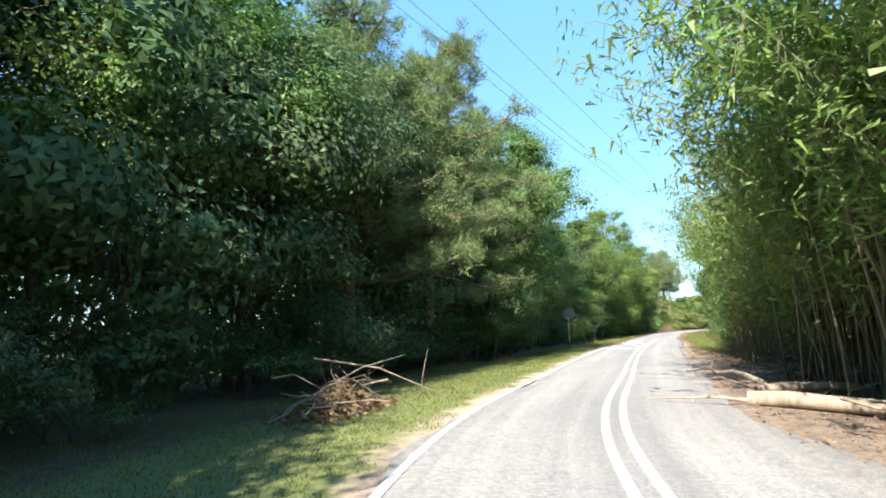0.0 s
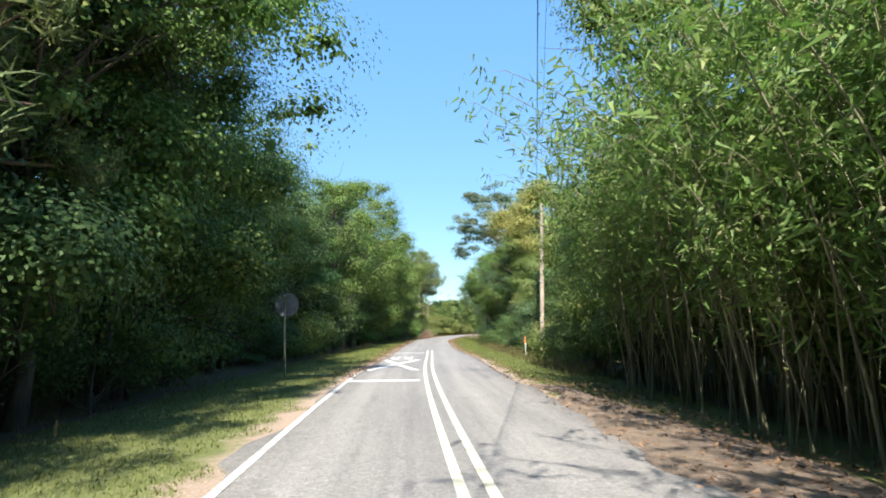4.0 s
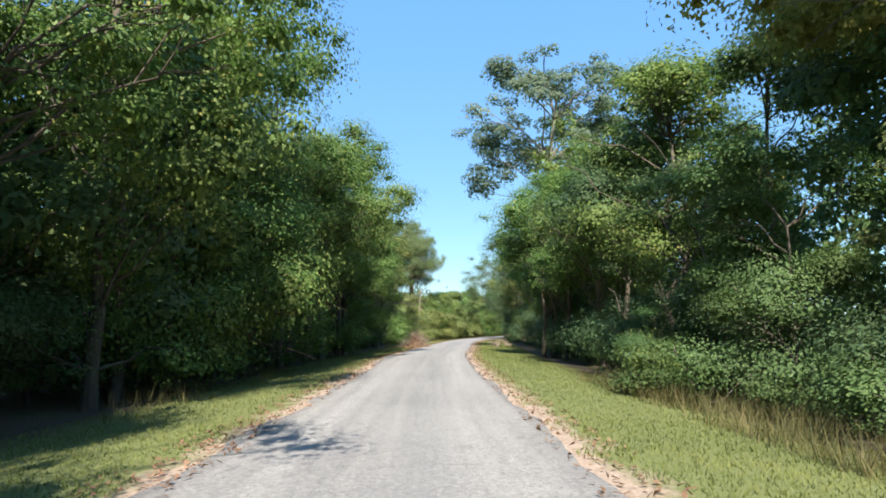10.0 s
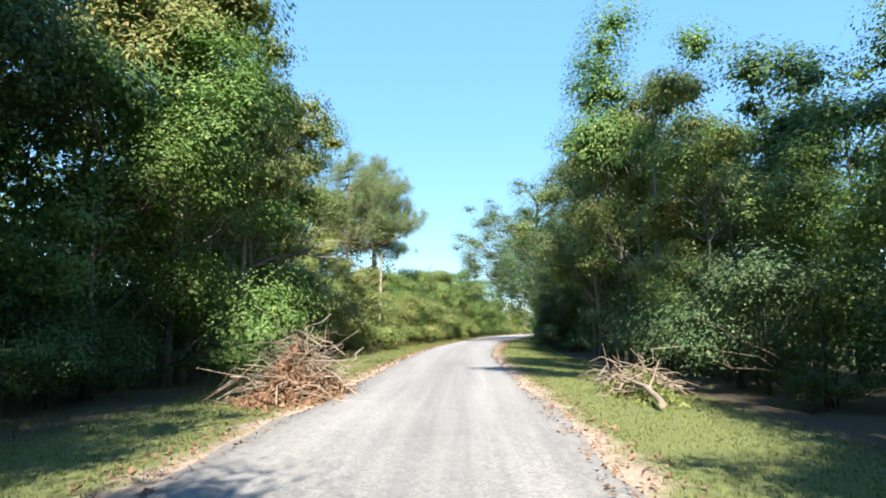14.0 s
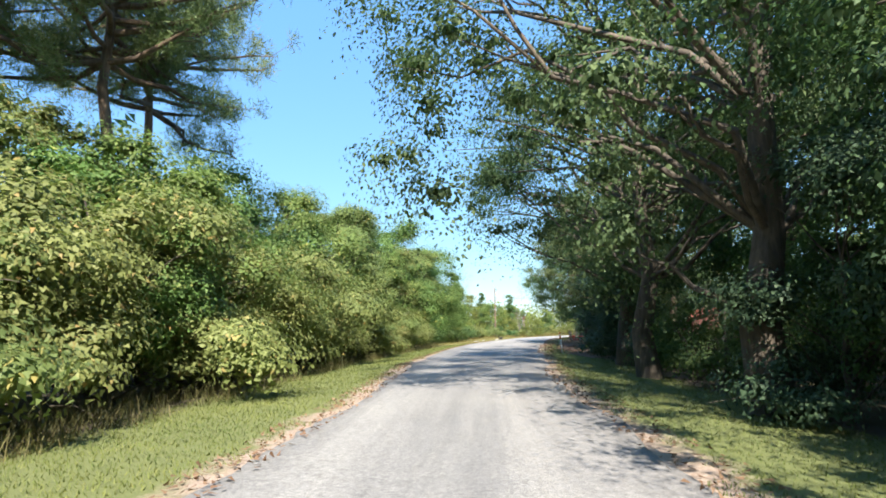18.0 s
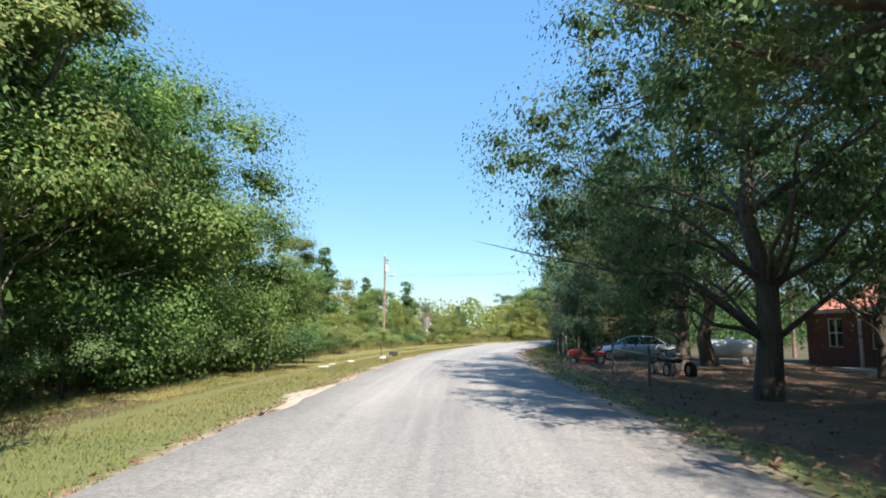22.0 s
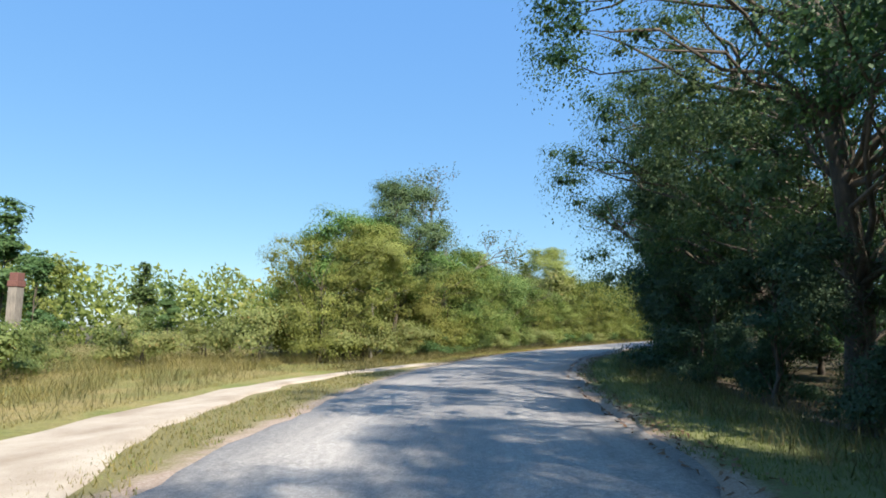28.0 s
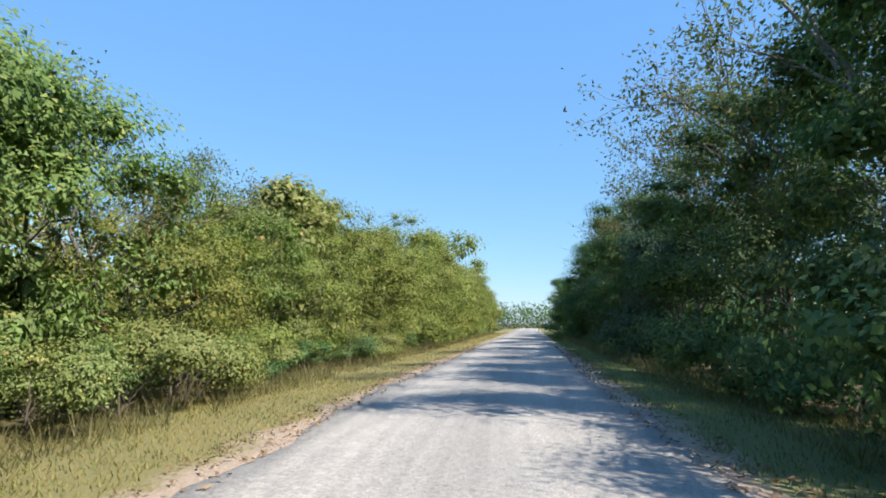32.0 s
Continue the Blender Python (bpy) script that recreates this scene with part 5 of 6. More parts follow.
def round_sign(s, o):
    t = thing("railway_warning_sign", spot(s, o), heading(s) + 4, "grey back of a round sign on a leaning steel post", "road sign")
    tilt = Matrix.Rotation(radians(-1.8), 4, "Y")
    ob = part("post", box_bm(0.06, 0.028, 3.15, (0, 0, 1.27), 0.006), CHROME, t, "galvanised steel channel post")
    ob.matrix_local = tilt
    bm = disc_bm(0.405, 0.006)
    bmesh.ops.rotate(bm, cent=(0, 0, 0), matrix=Matrix.Rotation(radians(90), 3, "X"), verts=bm.verts)
    bmesh.ops.translate(bm, vec=(0.06, 0.022, 2.42), verts=bm.verts)
    d = part("sign_plate", bm, SIGN_BACK, t, "bare aluminium disc")
    d.matrix_local = tilt
    bm = disc_bm(0.40, 0.003)
    bmesh.ops.rotate(bm, cent=(0, 0, 0), matrix=Matrix.Rotation(radians(90), 3, "X"), verts=bm.verts)
    bmesh.ops.translate(bm, vec=(0.06, 0.028, 2.42), verts=bm.verts)
    part("sign_face", bm, YELLOW_SIGN, d, "yellow sign face")
    for z in (2.1, 2.5):
        b_ = part("bolt", cyl_bm(0.011, 0.011, 0.03, 8, (0, -0.02, z), "Y"), GALV, t)
        b_.matrix_local = tilt


round_sign(82.75, -4.87)


def marker_post(s, o, lean, label):
    """A flat flexible marker: white blade with an orange top."""
    t = thing("marker_post", spot(s, o), heading(s), label, "marker post")
    m = Matrix.Rotation(radians(lean), 4, "Y")
    a = part("blade", box_bm(0.085, 0.012, 0.95, (0, 0, 0.42), 0.004), WHITE, t, "white plastic blade")
    a.matrix_local = m
    c = part("cap", box_bm(0.092, 0.022, 0.42, (0, 0, 1.08), 0.006), ORANGE, t, "orange plastic cap")
    c.matrix_local = m
    r = part("reflector", box_bm(0.07, 0.004, 0.05, (0, -0.014, 1.16), 0.001), WHITE, t)
    r.matrix_local = m


marker_post(99.55, 5.95, -3, "white flexible marker post with an orange cap in grass")
marker_post(243.6, 4.6, -7, "leaning white marker post with an orange cap in the shade")


def utility_pole(s, o, h, r, mat, label, yaw=0.0, place=None, lean=0.0):
    t = thing("utility_pole", place or spot(s, o), heading(s) + yaw, label, "utility pole")
    m = Matrix.Rotation(radians(lean), 4, "Y")
    p = part("pole", tubes_mesh("pole", [(np.array([[0, 0, -0.6], [0.01, 0, h * .3], [0, 0.01, h * .7], [0, 0, h]]), np.linspace(r, r * 0.68, 4), 12)], mat), None, t)
    p.matrix_local = m
    c = part("pole_top", cyl_bm(r * 0.69, r * 0.55, 0.05, 12, (0, 0, h + 0.02)), POLE_GREY, t)
    c.matrix_local = m
    return t


def insulator(parent, at):
    i = part("insulator", cyl_bm(0.028, 0.045, 0.11, 10, at, "Z", 0.008), WHITE, parent, "white porcelain insulator")
    part("pin", cyl_bm(0.012, 0.012, 0.16, 8, (at[0], at[1], at[2] - 0.1)), GALV, i)


p1 = utility_pole(98.0, 6.65, 9.3, 0.15, POLE_WOOD, "tall brown wooden utility pole beside the bushes", lean=0.8)
insulator(p1, (0.13, 0, 9.42))
for k, z in enumerate((8.55, 8.2, 7.85)):
    part("bracket", box_bm(0.16, 0.05, 0.07, (-0.16, -0.02, z), 0.012), BLACK, p1, "black metal cable bracket")
    part("clamp", cyl_bm(0.035, 0.035, 0.12, 10, (-0.24, -0.02, z + 0.02), "Y", 0.008), BLACK, p1)
for z in (2.2, 4.6):
    part("pole_band", cyl_bm(0.152, 0.15, 0.05, 14, (0.02, 0, z)), GALV, p1)

p2 = utility_pole(206.5, -8.5, 8.35, 0.13, POLE_WOOD, "pale weathered wooden pole standing in vines", lean=1.0)
part("pole_band", cyl_bm(0.105, 0.105, 0.05, 12, (0.1, 0, 7.6)), GALV, p2)

P3 = (132.2, 255.0, -0.55)
p3 = utility_pole(310.8, -13.2, 9.3, 0.13, POLE_RED, "brown utility pole with a transformer and street lamp", place=P3)
tr_ = part("transformer", cyl_bm(0.2, 0.2, 0.66, 20, (0.28, -0.12, 8.05), "Z", 0.03), CONCRETE, p3, "pale grey transformer can")
part("transformer_lid", cyl_bm(0.21, 0.15, 0.07, 20, (0.28, -0.12, 8.42)), CONCRETE, tr_)
part("bushing", cyl_bm(0.03, 0.045, 0.2, 10, (0.3, -0.12, 8.55)), BLACK, tr_)
part("fuse_cutout", box_bm(0.3, 0.06, 0.1, (0.3, -0.1, 8.95), 0.02), BLACK, p3, "black fuse cutout on an arm")
part("top_arm", box_bm(0.3, 0.1, 0.12, (-0.06, 0, 9.34), 0.02), GALV, p3)
insulator(p3, (0.0, 0, 9.5))
tube_part("lamp_arm", [(0.1, -0.05, 6.95), (0.5, -0.35, 7.2), (1.0, -0.72, 7.32)], 0.025, GALV, p3, "curved grey lamp arm")
bm = box_bm(0.62, 0.27, 0.16, (0, 0, 0), 0.06)
bmesh.ops.rotate(bm, cent=(0, 0, 0), matrix=Matrix.Rotation(radians(-37), 3, "Z"), verts=bm.verts)
bmesh.ops.translate(bm, vec=(1.2, -0.86, 7.36), verts=bm.verts)
head = part("lamp_head", bm, WHITE, p3, "white cobra-head street lamp", True)
bm = box_bm(0.34, 0.2, 0.08, (0, 0, 0), 0.035)
bmesh.ops.rotate(bm, cent=(0, 0, 0), matrix=Matrix.Rotation(radians(-37), 3, "Z"), verts=bm.verts)
bmesh.ops.translate(bm, vec=(1.28, -0.92, 7.27), verts=bm.verts)
part("lamp_lens", bm, LAMP_GLASS, head)
tube_part("ground_wire", [(0.3, -0.15, 6.8), (0.42, -0.2, 6.0), (0.55, -0.25, 5.0)], 0.009, WIRE, p3, "", 4)


def cable(a, b_, sag, r, label):
    u = np.linspace(0, 1, 25)[:, None]
    p = np.array(a) + (np.array(b_) - np.array(a)) * u
    p[:, 2] -= sag * 4 * (u * (1 - u))[:, 0]
    ob = new("overhead_cable", tubes_mesh("overhead_cable", [(p, r, 5)], WIRE))
    return tagged(ob, label, "cable", "overhead cables")


_q = spot(98.0, 6.65)
for dx, z in ((0.0, 9.2), (-0.22, 8.2), (-0.24, 7.9)):
    cable((_q[0] + dx, _q[1], z - 0.34), (3.6 + dx, 8.2, z + 0.1), 0.9, 0.005, "thin dark cable strung high over the road")
WIRE_END = spot(296, 20)
cable((132.6, 254.6, 6.75), (WIRE_END[0], WIRE_END[1], 6.0), 0.25, 0.008, "dark service cable crossing over the road")
cable((132.5, 254.6, 6.95), (WIRE_END[0] + 0.2, WIRE_END[1], 6.25), 0.3, 0.006, "dark service cable crossing over the road")
utility_pole(296, 20, 7.4, 0.13, POLE_RED, "brown utility pole hidden among evergreens")
utility_pole(36, -8.3, 9.6, 0.14, POLE_RED, "brown utility pole hidden in the forest edge", place=(3.6, 8.0, -0.35))


# ---------------------------------------------------------------- fallen wood
def brush_pile(s, o, length, width, h, sticks, leaves, seed, label, mat=DEAD_LEAF, thick=0.03, extra=()):
    """A heap of cut limbs and withered leaves."""
    rng = np.random.default_rng(seed)
    t = thing("brush_pile", spot(s, o), heading(s), label, "brush pile")
    lines = []
    for k in range(sticks):
        c = np.array([rng.normal(0, width * 0.3), rng.normal(0, length * 0.3), 0])
        top = h * max(0.12, 1 - (abs(c[0]) / width) - (abs(c[1]) / length)) * rng.uniform(0.15, 1.0)
        a = rng.uniform(0, 2 * math.pi)
        L = rng.uniform(0.5, 1.0) * min(length, 2.6)
        d = np.array([math.cos(a), math.sin(a), rng.normal(0, 0.35)]) * L / 2
        p0, p1_ = c + (0, 0, top) - d, c + (0, 0, top) + d
        p0[2], p1_[2] = max(p0[2], 0.02), max(p1_[2], 0.02)
        r = thick * rng.uniform(0.3, 1.1)
        q = bend(p0, p1_, rng, 0.05, 0.25, 6)
        q[:, 2] = np.maximum(q[:, 2], 0.02)
        lines.append((q, np.linspace(r, r * 0.3, 6), 5))
        for _ in range(2):
            e = q[3] + rng.normal(0, 0.3, 3)
            e[2] = max(e[2], 0.03)
            lines.append((np.array([q[3], (q[3] + e) / 2 + rng.normal(0, .03, 3), e]), np.array([r * .5, r * .35, r * .15]), 3))
    half = len(lines) // 6
    for i in range(0, len(lines), max(6, half)):
        part("branch", tubes_mesh("branch", lines[i:i + max(6, half)], DEAD_WOOD), None, t)
    for pts, rad in extra:
        tube_part("limb", pts, rad, DEAD_WOOD, t, "long bare limb")
    if leaves:
        c = np.c_[rng.normal(0, width * 0.33, leaves), rng.normal(0, length * 0.33, leaves), np.zeros(leaves)]
        c[:, 2] = 0.03 + h * 0.85 * np.clip(1 - np.abs(c[:, 0]) / width - np.abs(c[:, 1]) / length, 0.02, 1) * rng.random(leaves)
        part("dead_leaves", leaves_mesh("dead_leaves", c, rng.normal(0, 1, (leaves, 3)) + np.array([0, 0, .7]), 0.15, 0.08, mat, rng), None, t, "curled withered brown leaves")
    return t


brush_pile(51.0, -5.2, 2.4, 1.0, 0.7, 16, 1300, 1, "heap of withered leaves and cut sticks on grass",
           extra=(([(-0.9, 0.6, 1.0), (0.2, 1.5, 0.75), (1.3, 2.5, 0.12)], np.array([.022, .02, .012])),
                  ([(-0.8, -0.6, .1), (0.1, 0.8, 0.8), (0.5, 2.4, 1.0)], np.array([.02, .015, .008])),
                  ([(0.6, 3.2, 0.0), (0.66, 3.3, 0.6), (0.75, 3.35, 1.1)], np.array([.012, .01, .006]))))
brush_pile(53.0, 5.6, 4.2, 1.7, 1.15, 60, 500, 2, "tangle of bare cut branches heaped beside the bamboo", thick=0.045)
brush_pile(58.5, 4.6, 3.2, 1.0, 0.45, 26, 300, 3, "low scatter of fallen branches at the roadside", thick=0.03)
brush_pile(166.0, -3.4, 2.4, 1.3, 1.5, 150, 6500, 4, "tall tangled heap of grey branches and reddish dead leaves", thick=0.02)
brush_pile(167.2, 4.5, 3.2, 1.0, 0.75, 40, 900, 5, "heap of cut branches and wilted vines beside the road", mat=LEAF_LIGHT, thick=0.03)
brush_pile(46.5, 4.6, 4.0, 1.2, 0.4, 30, 700, 6, "scattered sticks and dead leaves at the road edge", thick=0.02)


def fallen_log(s0, o0, s1, o1, r, lift, label, end=0.6):
    a, b_ = np.array(spot(s0, o0)), np.array(spot(s1, o1))
    a[2], b_[2] = a[2] + lift[0], b_[2] + lift[1]
    rng = np.random.default_rng(int(s0 * 7 + o0 * 13))
    q = bend(a, b_, rng, 0.02, 0.06, 8)
    t = thing("fallen_log", (0, 0, 0), 0, label, "log")
    tube_part("trunk", q, np.linspace(r, r * end, 8), DEAD_WOOD, t, "", 10)
    for k in (0, 7):
        v, f = tube_arrays(np.array([q[k], q[k] + (q[k] - q[6 if k else 1]) * 0.01]), [r * (1 if not k else end)] * 2, 10)
        part("cut_end", mesh_from("cut_end", v[:10], [tuple(range(10))], DEAD_WOOD), None, t, "pale sawn end")
    for _ in range(3):
        j = int(rng.integers(2, 7))
        e = q[j] + rng.normal(0, 0.35, 3) + np.array([0, 0, .25])
        tube_part("stub", [q[j], (q[j] + e) / 2, e], np.array([r * .35, r * .25, r * .1]), DEAD_WOOD, t, "", 5)
    return t


fallen_log(52.0, 2.3, 50.2, 6.4, 0.15, (0.14, 0.2), "thick pale barkless log lying at the roadside")
fallen_log(53.8, 2.7, 55.2, 6.2, 0.12, (0.12, 0.3), "barkless log among cut branches")
fallen_log(54.6, 2.9, 60.2, 1.7, 0.07, (0.25, 0.05), "crooked fallen branch reaching over the asphalt", 0.3)
fallen_log(52.0, 2.4, 52.4, 0.6, 0.035, (0.12, 0.05), "thin broken branch lying on the asphalt", 0.3)
fallen_log(55.5, 3.2, 58.0, 1.6, 0.03, (0.1, 0.04), "thin broken branch lying on the asphalt", 0.3)
fallen_log(164.0, 4.1, 167.8, 4.4, 0.07, (0.12, 0.3), "pale bare limb lying in roadside weeds", 0.4)
fallen_log(167.6, -4.2, 169.5, -3.0, 0.03, (0.35, 0.06), "bare grey stick leaning out over grass", 0.4)


# ---------------------------------------------------------------- vehicles and yard things
def loft(sections, mat_name):
    """A closed skin through cross-sections, each a list of (y, z), at stations x."""
    bm = bmesh.new()
    rings = [[bm.verts.new((x, y, z)) for y, z in sec] for x, sec in sections]
    k = len(rings[0])
    for a, b_ in zip(rings, rings[1:]):
        for i in range(k):
            bm.faces.new((a[i], a[(i + 1) % k], b_[(i + 1) % k], b_[i]))
    bm.faces.new(rings[0][::-1])
    bm.faces.new(rings[-1])
    bmesh.ops.recalc_face_normals(bm, faces=bm.faces)
    return bm


def wheel(parent, x, y, r, w):
    side = 1 if y > 0 else -1
    bm = bmesh.new()
    n_ = 28
    prof = [(r * 0.62, w * .5), (r * 0.9, w * .5), (r, w * .3), (r, -w * .3), (r * .9, -w * .5), (r * .62, -w * .5)]
    rings = []
    for i in range(n_):
        a = 2 * math.pi * i / n_
        rings.append([bm.verts.new((math.cos(a) * q, h_, math.sin(a) * q)) for q, h_ in prof])
    for i in range(n_):
        for k in range(5):
            bm.faces.new((rings[i][k], rings[i][k + 1], rings[(i + 1) % n_][k + 1], rings[(i + 1) % n_][k]))
    bmesh.ops.recalc_face_normals(bm, faces=bm.faces)
    bmesh.ops.translate(bm, vec=(x, y, r), verts=bm.verts)
    wh = part("wheel", bm, RUBBER, parent, "black tyre", True)
    part("rim", cyl_bm(r * 0.63, r * 0.55, w * 0.8, 24, (x, y + side * 0.01, r), "Y", 0.015), RIM, wh, "silver wheel rim")
    part("hub", cyl_bm(r * 0.16, r * 0.14, w * 0.95, 12, (x, y + side * 0.015, r), "Y"), RIM, wh)


def car(place, yaw, paint, label, old=False):
    """A four-door saloon, front towards +x."""
    t = thing("parked_car", place, yaw, label, "car")

    def sec(wid, lo, hi, top_in=0.86):
        w = wid / 2
        return [(-w * .92, lo), (w * .92, lo), (w, lo + (hi - lo) * .35), (w * .985, lo + (hi - lo) * .7), (w * top_in, hi), (-w * top_in, hi), (-w * .985, lo + (hi - lo) * .7), (-w, lo + (hi - lo) * .35)]

    body = loft([(-2.35, sec(1.45, .42, .82)), (-2.25, sec(1.68, .28, .93)), (-1.6, sec(1.80, .22, .98)), (-0.8, sec(1.82, .2, .96, .9)), (0.6, sec(1.82, .2, .95, .9)), (1.1, sec(1.80, .2, .93)), (1.9, sec(1.74, .22, .80)), (2.25, sec(1.62, .28, .70)), (2.36, sec(1.4, .40, .62))], None)
    bmesh.ops.bevel(body, geom=[e for e in body.edges], offset=0.02, segments=1, affect="EDGES")
    part("body", body, paint, t, "", True)
    cab = loft([(-1.75, [(-.70, .93), (.70, .93), (.62, .98), (-.62, .98)]), (-1.05, [(-.78, .93), (.78, .93), (.58, 1.38), (-.58, 1.38)]), (-0.2, [(-.79, .93), (.79, .93), (.60, 1.44), (-.60, 1.44)]), (0.45, [(-.79, .92), (.79, .92), (.58, 1.38), (-.58, 1.38)]), (1.2, [(-.74, .90), (.74, .90), (.66, .96), (-.66, .96)])], None)
    part("window_glass", cab, GLASS, t, "dark tinted glass")
    roof = loft([(-1.12, [(-.60, 1.355), (.60, 1.355), (.56, 1.40), (-.56, 1.40)]), (-0.2, [(-.63, 1.405), (.63, 1.405), (.58, 1.46), (-.58, 1.46)]), (0.5, [(-.60, 1.345), (.60, 1.345), (.56, 1.39), (-.56, 1.39)])], None)
    part("roof", roof, paint, t, "", True)
    for y in (-1, 1):
        part("pillar", tubes_mesh("pillar", [(np.array([[-1.72, y * .69, .95], [-1.08, y * .60, 1.37]]), [.05, .04], 6)], paint), None, t)
        part("pillar", tubes_mesh("pillar", [(np.array([[1.16, y * .72, .94], [0.48, y * .59, 1.37]]), [.035, .03], 6)], paint), None, t)
        part("pillar", tubes_mesh("pillar", [(np.array([[-0.25, y * .80, .95], [-0.22, y * .61, 1.42]]), [.03, .03], 6)], paint), None, t)
        part("mirror", box_bm(0.12, 0.16, 0.1, (0.75, y * 0.98, 1.0), 0.03), paint, t)
        part("headlight", box_bm(0.1, 0.34, 0.13, (2.26, y * 0.62, .60), 0.03), LAMP_GLASS, t, "clear headlight")
        part("tail_light", box_bm(0.08, 0.34, 0.14, (-2.30, y * 0.6, .76), 0.02), RED_LENS, t, "red tail light")
        for x in (-0.95, 0.15):
            part("door_handle", box_bm(0.16, 0.03, 0.03, (x, y * 0.915, .80), 0.008), CHROME, t)
    part("bumper", box_bm(0.16, 1.62, 0.16, (2.34, 0, .42), 0.05), paint if not old else CHROME, t)
    part("bumper", box_bm(0.16, 1.62, 0.16, (-2.33, 0, .46), 0.05), paint if not old else CHROME, t)
    part("grille", box_bm(0.05, 0.7, 0.12, (2.33, 0, .60), 0.01), BLACK, t, "dark radiator grille")
    for x in (-1.42, 1.45):
        for y in (-.80, .80):
            wheel(t, x, y, .315, .2)
    return t


def off(s, o, dz=0.0):
    x, y, z = spot(s, o)
    return x, y, z + dz


# front of the car faces the road (towards smaller offsets)
car(off(289.8, 9.4), heading(289.8) + 180 - 8, CAR_SILVER, "old dented silver saloon parked on the dirt yard", True)
car(off(262.6, 13.2), heading(262.6) - 12, CAR_GREY, "grey-blue saloon parked by the brick house")
car(off(296.2, 9.6), heading(296) + 180 + 6, CAR_DARK, "dark car parked in the shade of evergreens")


def lawn_tractor(place, yaw):
    t = thing("lawn_tractor", place, yaw, "small red lawn tractor with white wheels, partly stripped", "lawn tractor")
    part("mower_deck", box_bm(0.95, 1.0, 0.16, (0.0, 0, 0.22), 0.05), MOWER_RED, t)
    part("hood", box_bm(0.72, 0.5, 0.32, (0.62, 0, 0.56), 0.09), MOWER_RED, t, "red engine hood")
    part("fender", box_bm(0.62, 0.92, 0.12, (-0.5, 0, 0.6), 0.05), MOWER_RED, t)
    s_ = part("seat", box_bm(0.4, 0.42, 0.12, (-0.42, 0, 0.74), 0.05), BLACK, t, "black vinyl seat")
    part("seat_back", box_bm(0.1, 0.42, 0.32, (-0.64, 0, 0.92), 0.04), BLACK, s_)
    tube_part("steering_column", [(0.28, 0, 0.6), (0.12, 0, 0.98)], .02, BLACK, t)
    part("steering_wheel", tubes_mesh("steering_wheel", [(np.array([[.1 + .16 * math.cos(a) * .5, .17 * math.sin(a), 1.0 + .08 * math.cos(a)] for a in np.linspace(0, 2 * math.pi, 17)]), .014, 6)], BLACK), None, t)
    part("grille", box_bm(0.03, 0.4, 0.2, (0.99, 0, 0.54), 0.01), WHITE, t, "white front panel")
    for x, y, r, w in ((-0.55, -.42, .24, .2), (-0.55, .42, .24, .2), (0.72, -.38, .18, .14), (0.72, .38, .18, .14)):
        wheel(t, x, y, r, w)


lawn_tractor(off(283.6, 6.1), heading(283) + 170)


def quad_bike(place, yaw):
    t = thing("quad_bike", place, yaw, "black four-wheeled quad bike beside a tree trunk", "quad bike")
    part("body", box_bm(1.1, 0.42, 0.26, (0, 0, 0.68), 0.1), BLACK, t)
    part("seat", box_bm(0.62, 0.32, 0.14, (-0.22, 0, 0.86), 0.06), BLACK, t, "black padded seat")
    for x in (-.62, .62):
        for y in (-.42, .42):
            wheel(t, x, y, .3, .24)
        part("fender", box_bm(0.58, 1.06, 0.06, (x, 0, 0.72), 0.03), BLACK, t)
        part("rack", tubes_mesh("rack", [(np.array([[x - .25, yy, .84], [x + .25, yy, .84]]), .012, 6) for yy in (-.35, -.12, .12, .35)], BLACK), None, t)
    tube_part("handlebar", [(.3, -.36, 1.06), (.38, -.15, 1.0), (.38, .15, 1.0), (.3, .36, 1.06)], .016, BLACK, t)
    tube_part("steering_stem", [(.5, 0, .7), (.38, 0, 1.0)], .025, BLACK, t)
    part("headlight", cyl_bm(.07, .07, .06, 14, (.66, 0, .84), "X", .015), LAMP_GLASS, t)


quad_bike(off(276.4, 8.2), heading(276) + 100)


def gas_tank(place, yaw):
    t = thing("gas_tank", place, yaw, "white horizontal gas tank on concrete feet", "gas tank")
    prof = [(-1.3, .02), (-1.27, .2), (-1.18, .36), (-1.02, .45), (-.9, .48), (.9, .48), (1.02, .45), (1.18, .36), (1.27, .2), (1.3, .02)]
    v, f = tube_arrays(np.array([(x, 0, .82) for x, r in prof]), np.array([r for x, r in prof]), 24)
    part("tank", mesh_quick("tank", v, f, WHITE_TANK), None, t, "", True)
    d = part("dome", cyl_bm(.16, .14, .2, 16, (0, 0, 1.36), "Z", .03), WHITE_TANK, t, "round valve cover")
    part("dome_hinge", box_bm(.08, .04, .04, (0.16, 0, 1.3), .01), GALV, d)
    for x in (-.75, .75):
        part("foot", box_bm(.22, .8, .42, (x, 0, .2), .02), CONCRETE, t, "concrete foot")


gas_tank(off(286.0, 13.6), heading(286) - 28)


